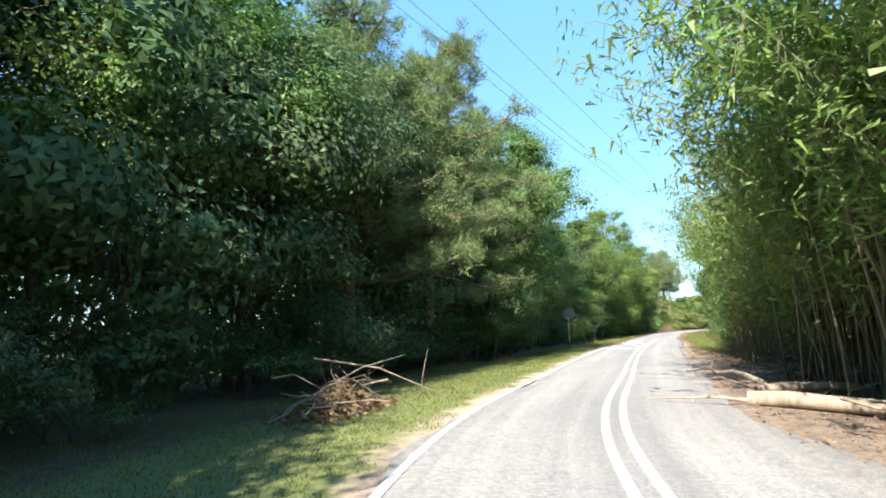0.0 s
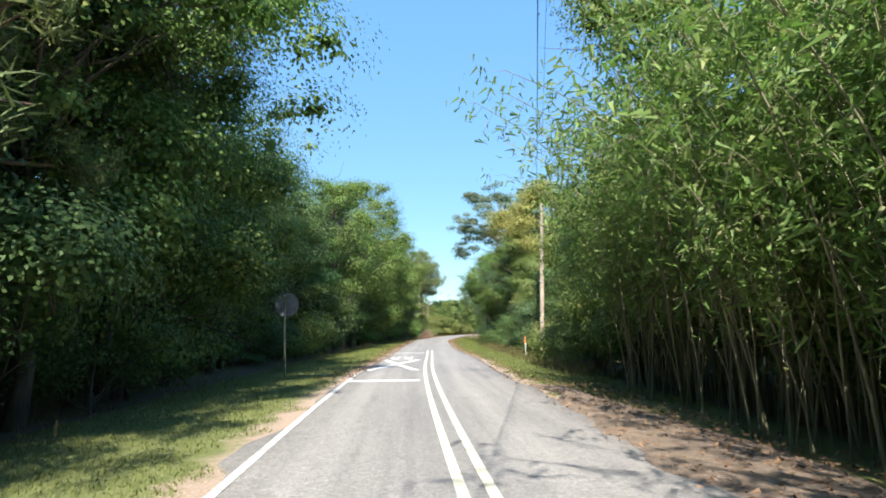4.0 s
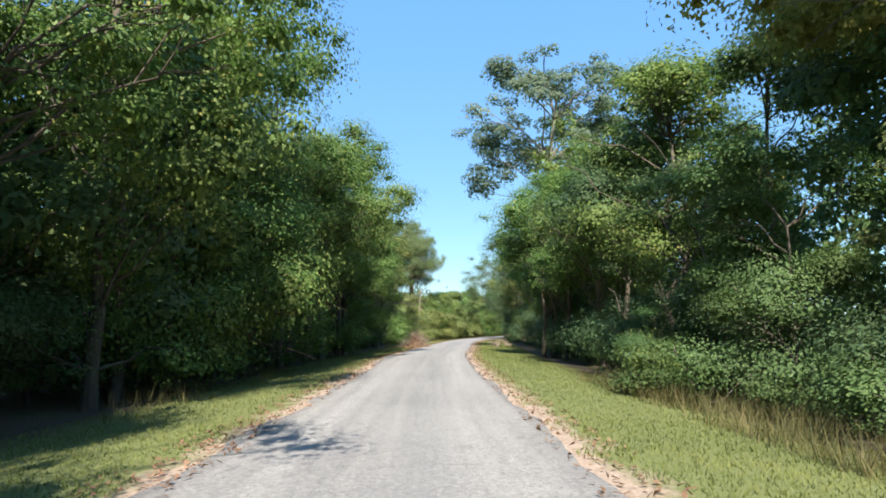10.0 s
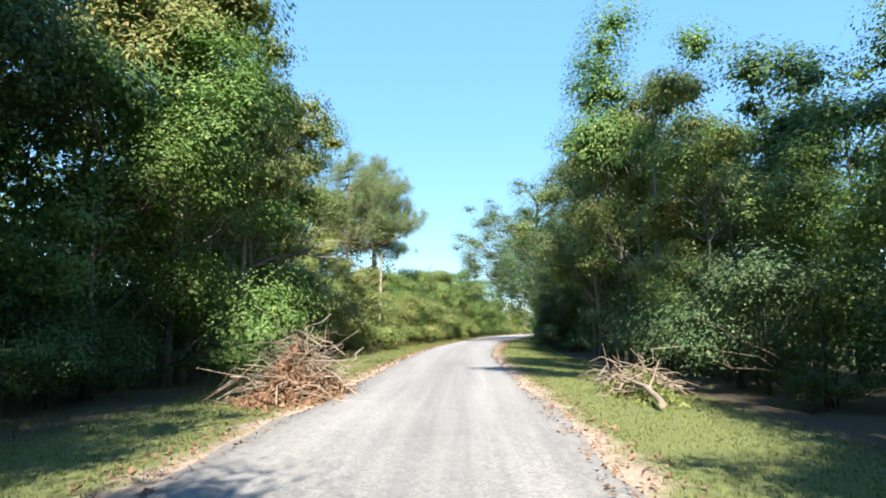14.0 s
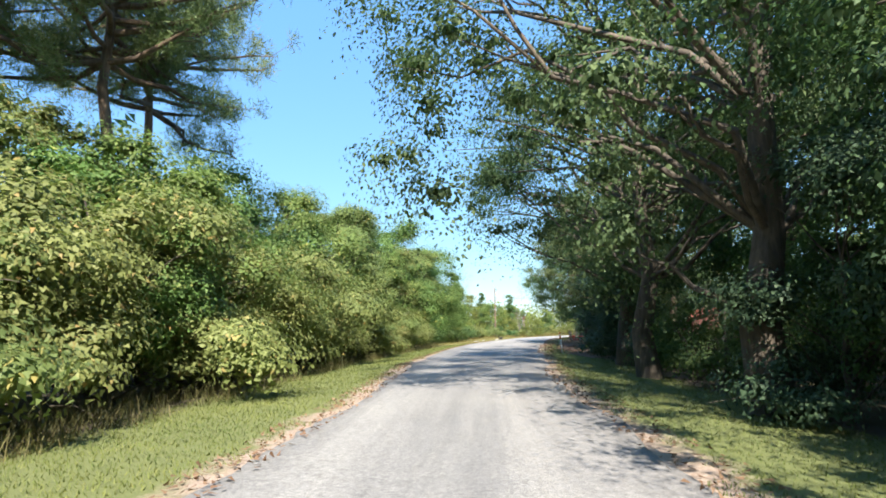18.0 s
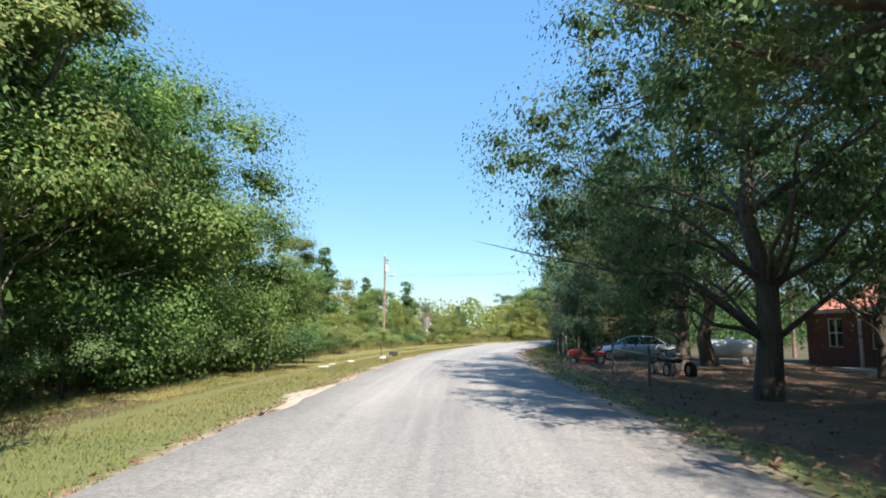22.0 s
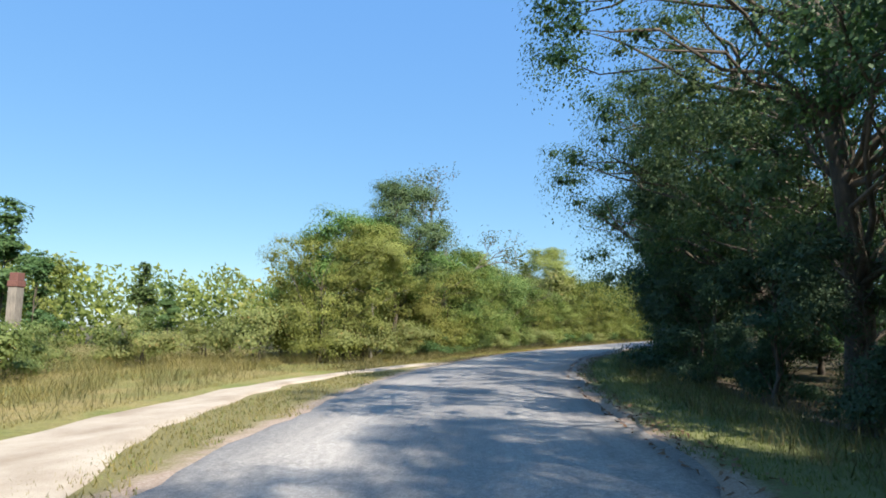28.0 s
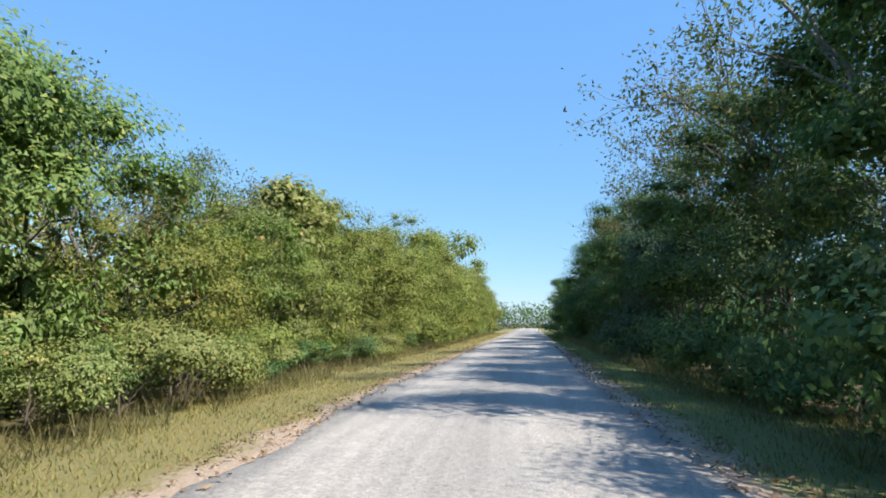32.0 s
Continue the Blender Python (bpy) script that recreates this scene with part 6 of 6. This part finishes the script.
def fence_post(s, o, h, lean, mat):
    t = thing("fence_post", spot(s, o), heading(s), "weathered wooden fence post standing in grass", "fence post", "fence posts by the yard")
    q = part("post", tubes_mesh("post", [(np.array([[0, 0, -.3], [0.01, 0, h * .5], [0, .01, h]]), np.array([.055, .05, .045]), 8)], mat), None, t)
    q.matrix_local = Matrix.Rotation(radians(lean), 4, "Y")
    c = part("post_top", cyl_bm(.046, .03, .03, 8, (0, 0.01, h + .01)), mat, t)
    c.matrix_local = Matrix.Rotation(radians(lean), 4, "Y")
    w = part("staple", box_bm(.03, .01, .03, (0, -.055, h * .7), .003), GALV, t)
    w.matrix_local = Matrix.Rotation(radians(lean), 4, "Y")


for s, o, h, a, m_ in ((289.3, 5.2, 1.5, 1, POLE_GREY), (284.5, 5.15, 1.3, -3, POLE_GREY), (281.8, 5.4, 1.3, 2, POLE_RED), (280.4, 6.1, 1.2, -2, POLE_RED), (274.5, 5.6, 1.35, 1, POLE_GREY), (271.0, 5.9, 1.2, 2, POLE_GREY), (293.5, 5.0, 1.3, 1, POLE_GREY)):
    fence_post(s, o, h, a, m_)
tube_part("fence_rail", [off(274.5, 5.6, 1.0), off(271.0, 5.9, 0.95)], .03, POLE_GREY, None)
tagged(bpy.data.objects["fence_rail"], "grey wooden rail nailed between fence posts", "fence rail")


def brick_house(s, o):
    t = thing("brick_house", spot(s, o), heading(s), "low red brick house with a pinkish red roof and white trim", "house")
    W, D, H_ = 16.0, 8.0, 2.75
    # x away from the road, y along it; walls with thickness, openings cut as gaps between piers
    spans = [(-8, -6.2), (-4.8, -2.2), (-1.2, 1.4), (2.4, 4.6), (6.0, 8.0)]
    for a, b_ in spans:
        part("wall", box_bm(.22, b_ - a, H_, (-D / 2, (a + b_) / 2, H_ / 2), 0), BRICK, t, "red brick wall")
    gaps = list(zip([q[1] for q in spans[:-1]], [q[0] for q in spans[1:]]))
    for i, (a, b_) in enumerate(gaps):
        m_ = (a + b_) / 2
        part("wall", box_bm(.22, b_ - a, .35, (-D / 2, m_, H_ - .175), 0), BRICK, t)
        if i == 1:
            d = part("door", box_bm(.06, b_ - a - .1, 2.05, (-D / 2 + .02, m_, 1.12), .01), TRIM, t, "white panelled front door")
            part("door_handle", cyl_bm(.03, .03, .08, 10, (-D / 2 - .04, m_ + .3, 1.05), "X"), CHROME, d)
            part("wall", box_bm(.3, b_ - a, .1, (-D / 2, m_, .05), 0), CONCRETE, t)
        else:
            part("wall", box_bm(.22, b_ - a, .95, (-D / 2, m_, .475), 0), BRICK, t)
            w = part("window", box_bm(.03, b_ - a - .12, 1.38, (-D / 2 + .03, m_, 1.67), 0), GLASS, t, "dark window pane")
            for y in (a + .04, b_ - .04, m_):
                part("frame", box_bm(.09, .07, 1.45, (-D / 2 - .01, y, 1.67), .01), TRIM, w, "white window frame")
            for z in (.98, 1.67, 2.36):
                part("sill", box_bm(.1, b_ - a, .06, (-D / 2 - .012, m_, z), .01), TRIM, w)
    part("wall", box_bm(.22, W, H_, (D / 2, 0, H_ / 2), 0), BRICK, t)
    for y in (-W / 2 + .11, W / 2 - .11):
        bm = bmesh.new()
        pr = [(-D / 2 + .11, 0), (D / 2 - .11, 0), (D / 2 - .11, H_), (0, H_ + 1.5), (-D / 2 + .11, H_)]
        a = [bm.verts.new((x, y - .1, z)) for x, z in pr]
        b2 = [bm.verts.new((x, y + .1, z)) for x, z in pr]
        bm.faces.new(a)
        bm.faces.new(b2[::-1])
        for i in range(5):
            bm.faces.new((a[i], a[(i + 1) % 5], b2[(i + 1) % 5], b2[i]))
        bmesh.ops.recalc_face_normals(bm, faces=bm.faces)
        part("wall", bm, BRICK, t)
    for sx in (-1, 1):
        bm = box_bm(D / 2 + .75, W + 1.0, .1, (0, 0, 0), 0)
        bmesh.ops.rotate(bm, cent=(0, 0, 0), matrix=Matrix.Rotation(sx * math.atan2(1.5, D / 2), 3, "Y"), verts=bm.verts)
        bmesh.ops.translate(bm, vec=(sx * (D / 4 + .25), 0, H_ + .76), verts=bm.verts)
        r = part("roof", bm, ROOF_RED, t, "pinkish red roof slope")
        for k in range(16):
            bm = box_bm(D / 2 + .72, .05, .05, (0, -7.9 + k * 1.05, .07), 0)
            bmesh.ops.rotate(bm, cent=(0, 0, 0), matrix=Matrix.Rotation(sx * math.atan2(1.5, D / 2), 3, "Y"), verts=bm.verts)
            bmesh.ops.translate(bm, vec=(sx * (D / 4 + .25), 0, H_ + .76), verts=bm.verts)
            part("roof_seam", bm, ROOF_RED, r)
    part("fascia", box_bm(.05, W + 1.0, .2, (-D / 2 - .62, 0, H_ - .02), .01), TRIM, t, "white eaves board")
    part("chimney", box_bm(.7, .9, 1.6, (.6, -2.5, H_ + 1.7), .02), BRICK, t, "red brick chimney")
    part("porch_floor", box_bm(1.8, 5.0, .16, (-D / 2 - .9, 0, .08), .01), CONCRETE, t)
    for y in (-2.3, 0.9, 2.3):
        part("porch_post", box_bm(.11, .11, H_ - .1, (-D / 2 - .6, y, H_ / 2), .01), TRIM, t, "white porch post")


brick_house(279.0, 22.5)


def old_chimney(s, o):
    t = thing("chimney_ruin", spot(s, o), heading(s) + 10, "lone weathered grey chimney with a red brick top", "chimney")
    part("shaft", box_bm(.46, .52, 3.9, (0, 0, 1.75), .03), POLE_GREY, t, "grey weathered masonry")
    part("top_course", box_bm(.54, .6, .3, (0, 0, 3.85), .03), BRICK, t, "red brick top courses")
    part("top_course", box_bm(.44, .5, .42, (0, 0, 4.2), .03), BRICK, t)
    part("base", box_bm(.52, .58, 1.9, (0, 0, .75), .03), TRIM, t, "flaking white base")


old_chimney(340.0, -24.7)


def crate(s, o, yaw, size, mat, name, label, category):
    t = thing(name, spot(s, o), heading(s) + yaw, label, category)
    x, y, z = size
    part("side", box_bm(x, y, z, (0, 0, z / 2), .012), mat, t)
    part("top", box_bm(x * .94, y * .9, .02, (0, 0, z + .008), .004), mat, t)


crate(288.6, -4.85, 20, (.5, .22, .28), BLACK, "wooden_block", "dark charred wooden block lying on dry grass", "block")
crate(284.0, -6.1, 60, (.36, .16, .03), WHITE, "scrap_board", "thrown-away white board lying in grass", "scrap")
crate(287.9, -5.1, 70, (1.1, .12, .05), DEAD_WOOD, "scrap_board", "pale broken board lying in dry grass", "scrap")
crate(279.5, -6.2, 30, (.5, .2, .05), CONCRETE, "concrete_slab", "broken concrete slab lying in grass", "slab")
crate(281.6, -6.4, 10, (.3, .2, .05), CONCRETE, "concrete_slab", "small concrete slab lying in grass", "slab")
t_ = thing("ground_stake", spot(286.2, -5.0), heading(286), "thin dark stake with white rags in dry grass", "stake")
tube_part("stake", [(0, 0, -.2), (.01, 0, .4), (-.02, 0, .82)], .022, BLACK, t_)
part("rag", box_bm(.3, .15, .08, (.12, -.12, .04), .03), WHITE, t_, "crumpled white rag")
part("rag", box_bm(.14, .12, .12, (.2, 0, .06), .04), WHITE, t_)

# ---------------------------------------------------------------- sand track, yard litter, field
LITTER, n, l, b = material("reddish_needle_litter", 0.95)
pos = world_coords(n)
a1 = tex(n, l, 22, 7, 0.75, pos)
a2 = tex(n, l, 0.6, 5, 0.65, pos)
r1 = ramp(n, [(0.25, (.07, .04, .025)), (0.5, (.17, .10, .065)), (0.75, (.32, .21, .14))])
l.new(a1.outputs[0], r1.inputs[0])
r2 = ramp(n, [(0.35, (.7, .85, .5)), (0.6, (1.1, 1.0, .95))])
l.new(a2.outputs[0], r2.inputs[0])
l.new(mixed(n, l, 1.0, r1.outputs[0], r2.outputs[0], "MULTIPLY"), b.inputs["Base Color"])
bumped(n, l, b, a1.outputs[0], 0.7, 0.04)

PALE_LITTER, n, l, b = material("pale_wood_litter", 0.95)
pos = world_coords(n)
a1 = tex(n, l, 30, 8, 0.8, pos)
a2 = tex(n, l, 2.2, 6, 0.7, pos)
r1 = ramp(n, [(0.3, (0.096, 0.068, 0.048)), (0.5, (0.24, 0.184, 0.136)), (0.7, (0.416, 0.344, 0.272))])
l.new(a1.outputs[0], r1.inputs[0])
r2 = ramp(n, [(0.35, (.65, .62, .6)), (0.65, (1.15, 1.1, 1.05))])
l.new(a2.outputs[0], r2.inputs[0])
l.new(mixed(n, l, 1.0, r1.outputs[0], r2.outputs[0], "MULTIPLY"), b.inputs["Base Color"])
bumped(n, l, b, a1.outputs[0], 0.9, 0.04)

FIELD, n, l, b = material("dry_field_grass", 0.95)
pos = world_coords(n)
a1 = tex(n, l, 9, 7, 0.75, pos)
a2 = tex(n, l, 0.22, 5, 0.65, pos)
r1 = ramp(n, [(0.25, (.12, .105, .035)), (0.5, (.24, .205, .075)), (0.75, (.36, .30, .13))])
l.new(a1.outputs[0], r1.inputs[0])
r2 = ramp(n, [(0.38, (.62, .82, .5)), (0.6, (1.1, 1.0, .95))])
l.new(a2.outputs[0], r2.inputs[0])
l.new(mixed(n, l, 1.0, r1.outputs[0], r2.outputs[0], "MULTIPLY"), b.inputs["Base Color"])
bumped(n, l, b, a1.outputs[0], 0.8, 0.06)


def patch(name, centre_so, widths, mat, label, lift, seed, ragged_amount=0.35, category="ground"):
    """A ground patch with a ragged outline along a way given in stations and offsets."""
    c = np.array(centre_so, float)
    q = _catmull(c, 0.6)
    w = np.interp(np.linspace(0, 1, len(q)), np.linspace(0, 1, len(widths)), widths)
    rng = np.random.default_rng(seed)
    k = 17
    d = np.gradient(q, axis=0)
    d /= np.linalg.norm(d, axis=1)[:, None]
    nrm = np.stack([d[:, 1], -d[:, 0]], 1)
    jag = np.convolve(rng.normal(0, 1, len(q) + 10), np.hanning(5) / 2, "same")[5:5 + len(q)] * ragged_amount
    jag2 = np.convolve(rng.normal(0, 1, len(q) + 10), np.hanning(5) / 2, "same")[5:5 + len(q)] * ragged_amount
    rows_ = []
    for u in np.sign(np.linspace(-1, 1, k)) * (1 - (1 - np.abs(np.linspace(-1, 1, k))) ** 1.6):
        o = u * w / 2 + (jag if u < 0 else jag2) * abs(u)
        so = q + nrm * o[:, None]
        p = along(so[:, 0], so[:, 1])
        ends = np.clip(np.minimum(np.arange(len(q)), np.arange(len(q))[::-1]) / 4.0, 0, 1)
        z = height(so[:, 1]) + lift - 0.34 * abs(u) ** (9 if w.max() < 20 else 34) - 0.16 * (1 - ends) ** 2
        rows_.append(np.c_[p, z])
    v = np.stack(rows_, 1).reshape(-1, 3)
    a, b_ = np.meshgrid(np.arange(len(q) - 1), np.arange(k - 1), indexing="ij")
    i = (a * k + b_).ravel()
    me = mesh_quick(name, v, np.stack([i, i + 1, i + k + 1, i + k], 1), mat)
    ob = new(name, me)
    if me.polygons[len(me.polygons) // 2].normal.z < 0:
        me.flip_normals()
    return tagged(ob, label, category, kind="structure")


patch("sand_track", [(343, -2.6), (339.5, -4.6), (336, -5.9), (331, -6.6), (326, -6.2), (321, -5.2), (316.5, -4.3), (312, -3.2)], (1.3, 1.5, 1.8, 2.4, 3.4, 4.0, 3.4, 1.0), SAND, "pale sandy track branching off the road", 0.03, 1, category="track")
patch("sand_edge", [(261, -3.0), (264, -3.25), (267.5, -3.35), (271, -3.1)], (0.5, 1.0, 0.9, 0.3), SAND, "pale sand washed up beside the asphalt", 0.015, 5, 0.6, "sand")
patch("field", [(256, -28), (280, -27.3), (300, -27.3), (330, -27.3), (356, -27.3)], (38, 42.5, 42.5, 42.5, 42.5), FIELD, "dry straw-coloured open field", 0.10, 2, 0.2)
patch("yard_litter", [(238, 8.5), (250, 9.5), (262, 11), (275, 11.5), (290, 12)], (7, 11, 15, 16, 15), LITTER, "reddish pine-needle litter over the yard", 0.075, 3)
patch("road_litter", [(41, 3.6), (48, 3.4), (56, 3.3), (66, 3.4), (80, 3.2)], (2.6, 3.0, 2.6, 2.2, 1.0), PALE_LITTER, "sandy debris spread at the road edge", 0.05, 4, 0.3)


# ---------------------------------------------------------------- grass, weeds, litter
def blades(name, s, o, h, mat, seed, label, width=0.0075, lean=0.9, category="grass"):
    """Single blades of grass, each a bent triangle."""
    rng = np.random.default_rng(seed)
    m_ = len(s)
    p = along(s, o)
    z = height(o) - 0.03 + 0.10 * ((s > 258) & (s < 354) & (o < -6.3))
    a = rng.uniform(0, 2 * np.pi, m_)
    d = np.c_[np.cos(a), np.sin(a), np.zeros(m_)]
    side = np.c_[-np.sin(a), np.cos(a), np.zeros(m_)]
    root = np.c_[p, z]
    w = width * rng.uniform(0.7, 1.5, m_)[:, None]
    hh = h * (0.40 if category == "grass" else 0.8) * rng.uniform(0.5, 1.5, m_)
    tip = root + d * (hh * lean * rng.uniform(0.2, 1.6, m_))[:, None]
    tip[:, 2] += hh
    v = np.empty((m_, 3, 3))
    v[:, 0], v[:, 1], v[:, 2] = root - side * w, root + side * w, tip
    me = mesh_quick(name, v.reshape(-1, 3), np.arange(3 * m_).reshape(-1, 3), mat)
    return tagged(new(name, me), label, category, kind="stuff")


def scatter(side, s0, s1, o0, o1, count, seed, power=1.0, patchy=0.0, gaps=()):
    rng = np.random.default_rng(seed)
    s = rng.uniform(s0, s1, count)
    o = side * (o0 + (o1 - o0) * rng.random(count) ** power)
    keep_ = np.ones(count, bool)
    if patchy:
        f = np.sin(s * 2.1 + 3 * np.sin(o * 1.3)) + np.sin(s * 0.7 + o * 2.2 + seed)
        keep_ &= f > patchy - 1.2
    edge_ = np.where(side < 0, half_left(s), half_right(s)) + 0.05 + 0.35 * (np.sin(s * 1.7 + side) * np.sin(s * 0.61) + 0.5 * np.sin(s * 5.1)) + 0.25
    keep_ &= np.abs(o) > edge_
    for a, b_, c, d in gaps:
        keep_ &= ~((s > a) & (s < b_) & (o > c) & (o < d))
    return s[keep_], o[keep_]


SANDY = ((324, 338, -7.6, -5.2), (314, 325, -7.0, -4.6), (337, 343, -4.9, -2.6))
for i, (a, b_, cnt, mat, h) in enumerate(((38, 70, 34000, GRASS, .10), (70, 120, 38000, GRASS, .11), (120, 190, 36000, GRASS, .10), (190, 262, 40000, GRASS, .12))):
    blades("grass", *scatter(-1, a, b_, 2.3, 8.8 if i == 0 else 7.0, int(cnt * (2.5 if i == 0 else 2.1)), 10 + i, 0.95, gaps=SANDY), h, mat, 40 + i, "short green grass on the road verge")
for i, (a, b_, cnt, h) in enumerate(((262, 312, 34000, .12), (312, 375, 36000, .15), (375, 460, 16000, .16))):
    blades("grass", *scatter(-1, a, b_, 2.6, 11.5 if i < 2 else 8.6, int(cnt * (2.7 if i < 2 else 2.0)), 20 + i, 0.9, gaps=SANDY), h, GRASS_DRY, 50 + i, "dry yellowish grass on the road verge")
    blades("grass", *scatter(-1, a, b_, 2.6, 6.0, cnt // 3, 120 + i, 1, 0.6, gaps=SANDY), h * .9, GRASS, 150 + i, "green grass patches on the road verge")
for i, (a, b_, cnt, h) in enumerate(((76, 120, 30000, .13), (120, 190, 34000, .11), (190, 250, 20000, .10), (286, 345, 26000, .16), (345, 450, 26000, .18))):
    blades("grass", *scatter(1, a, b_, 2.0, 6.6, int(cnt * 2.2), 30 + i, 0.95), h, GRASS, 60 + i, "green grass on the road verge")
blades("grass", *scatter(1, 250, 290, 2.7, 5.5, 9000, 37, 1, 0.4), .10, GRASS, 67, "thin grass at the edge of the yard")
blades("tall_weeds", *scatter(1, 84, 130, 5.0, 7.4, 16800, 71, 1, 0.7), .55, WEED, 72, "tall dry weeds in front of the bushes", .0065, .9, "weeds")
blades("tall_weeds", *scatter(-1, 60, 180, 5.6, 7.2, 6240, 73, 1, 1.5), .6, WEED, 74, "tall grass stalks along the woods", .0065, .9, "weeds")
blades("tall_weeds", *scatter(-1, 186, 262, 5.9, 8.0, 14400, 75, 1, 0.6), .5, WEED, 76, "tall weeds in front of the vines", .0065, .9, "weeds")
blades("tall_weeds", *scatter(-1, 268, 345, 9.5, 22, 57600, 77, 1.2, 0.3, gaps=SANDY), .55, GRASS_DRY, 78, "tall straw-coloured weeds in the field", .0065, .9, "weeds")
blades("tall_weeds", *scatter(-1, 336, 460, 5.0, 7.0, 26400, 79, 1, 0.2, gaps=SANDY), .42, WEED, 80, "tall dry weeds along the hedge", .0065, .9, "weeds")
blades("tall_weeds", *scatter(1, 316, 450, 4.2, 6.8, 21600, 81, 1, 0.5), .5, WEED, 82, "tall weeds in the shade of the trees", .0065, .9, "weeds")
blades("tall_weeds", *scatter(-1, 318, 352, 6.8, 40, 33600, 83, 1, 0.2, gaps=SANDY), .55, WEED, 84, "tall weeds across the field", .0065, .9, "weeds")


def litter(name, s, o, size, mat, seed, label, lift=0.02):
    rng = np.random.default_rng(seed)
    o = np.where(np.abs(o) < 3.5, np.where(o < 0, o - (half_left(s) - 2.6), o + (half_right(s) - 2.6)), o)
    p = along(s, o)
    z = np.where(np.abs(o) < np.where(o < 0, half_left(s), half_right(s)), np.interp(o, ro, rz), height(o) - 0.02) + lift + 0.015 * rng.random(len(s))
    me = leaves_mesh(name, np.c_[p, z], np.tile((0, 0, 1.0), (len(s), 1)), size, size * .5, mat, rng, 0.35)
    return tagged(new(name, me), label, "leaf litter", kind="stuff")


def strewn(side, s0, s1, o0, o1, count, seed, power=1.0):
    rng = np.random.default_rng(seed)
    return rng.uniform(s0, s1, count), side * (o0 + (o1 - o0) * rng.random(count) ** power)


litter("fallen_leaves", *strewn(1, 40, 80, 1.9, 5.2, 7500, 91, 0.6), .085, DEAD_LEAF, 1, "dry brown leaves strewn at the road edge", .07)
litter("fallen_leaves", *strewn(-1, 80, 180, 2.3, 3.4, 5000, 92), .09, DEAD_LEAF, 2, "brown leaves along the asphalt edge")
litter("fallen_leaves", *strewn(1, 80, 240, 2.3, 3.3, 6500, 93), .09, DEAD_LEAF, 3, "brown leaves along the asphalt edge")
litter("fallen_leaves", *strewn(-1, 180, 275, 2.3, 3.1, 4000, 94), .09, DEAD_LEAF, 4, "reddish leaves along the asphalt edge")
litter("fallen_leaves", *strewn(1, 240, 292, 2.4, 12, 8000, 95), .12, DEAD_LEAF, 5, "reddish leaves and needles on the yard", .09)
litter("fallen_leaves", *strewn(1, 292, 400, 2.3, 3.2, 4500, 96), .09, DEAD_LEAF, 6, "brown leaves along the asphalt edge")
litter("fallen_leaves", *strewn(-1, 340, 400, 2.3, 3.2, 2500, 97), .09, DEAD_LEAF, 7, "brown leaves along the asphalt edge")
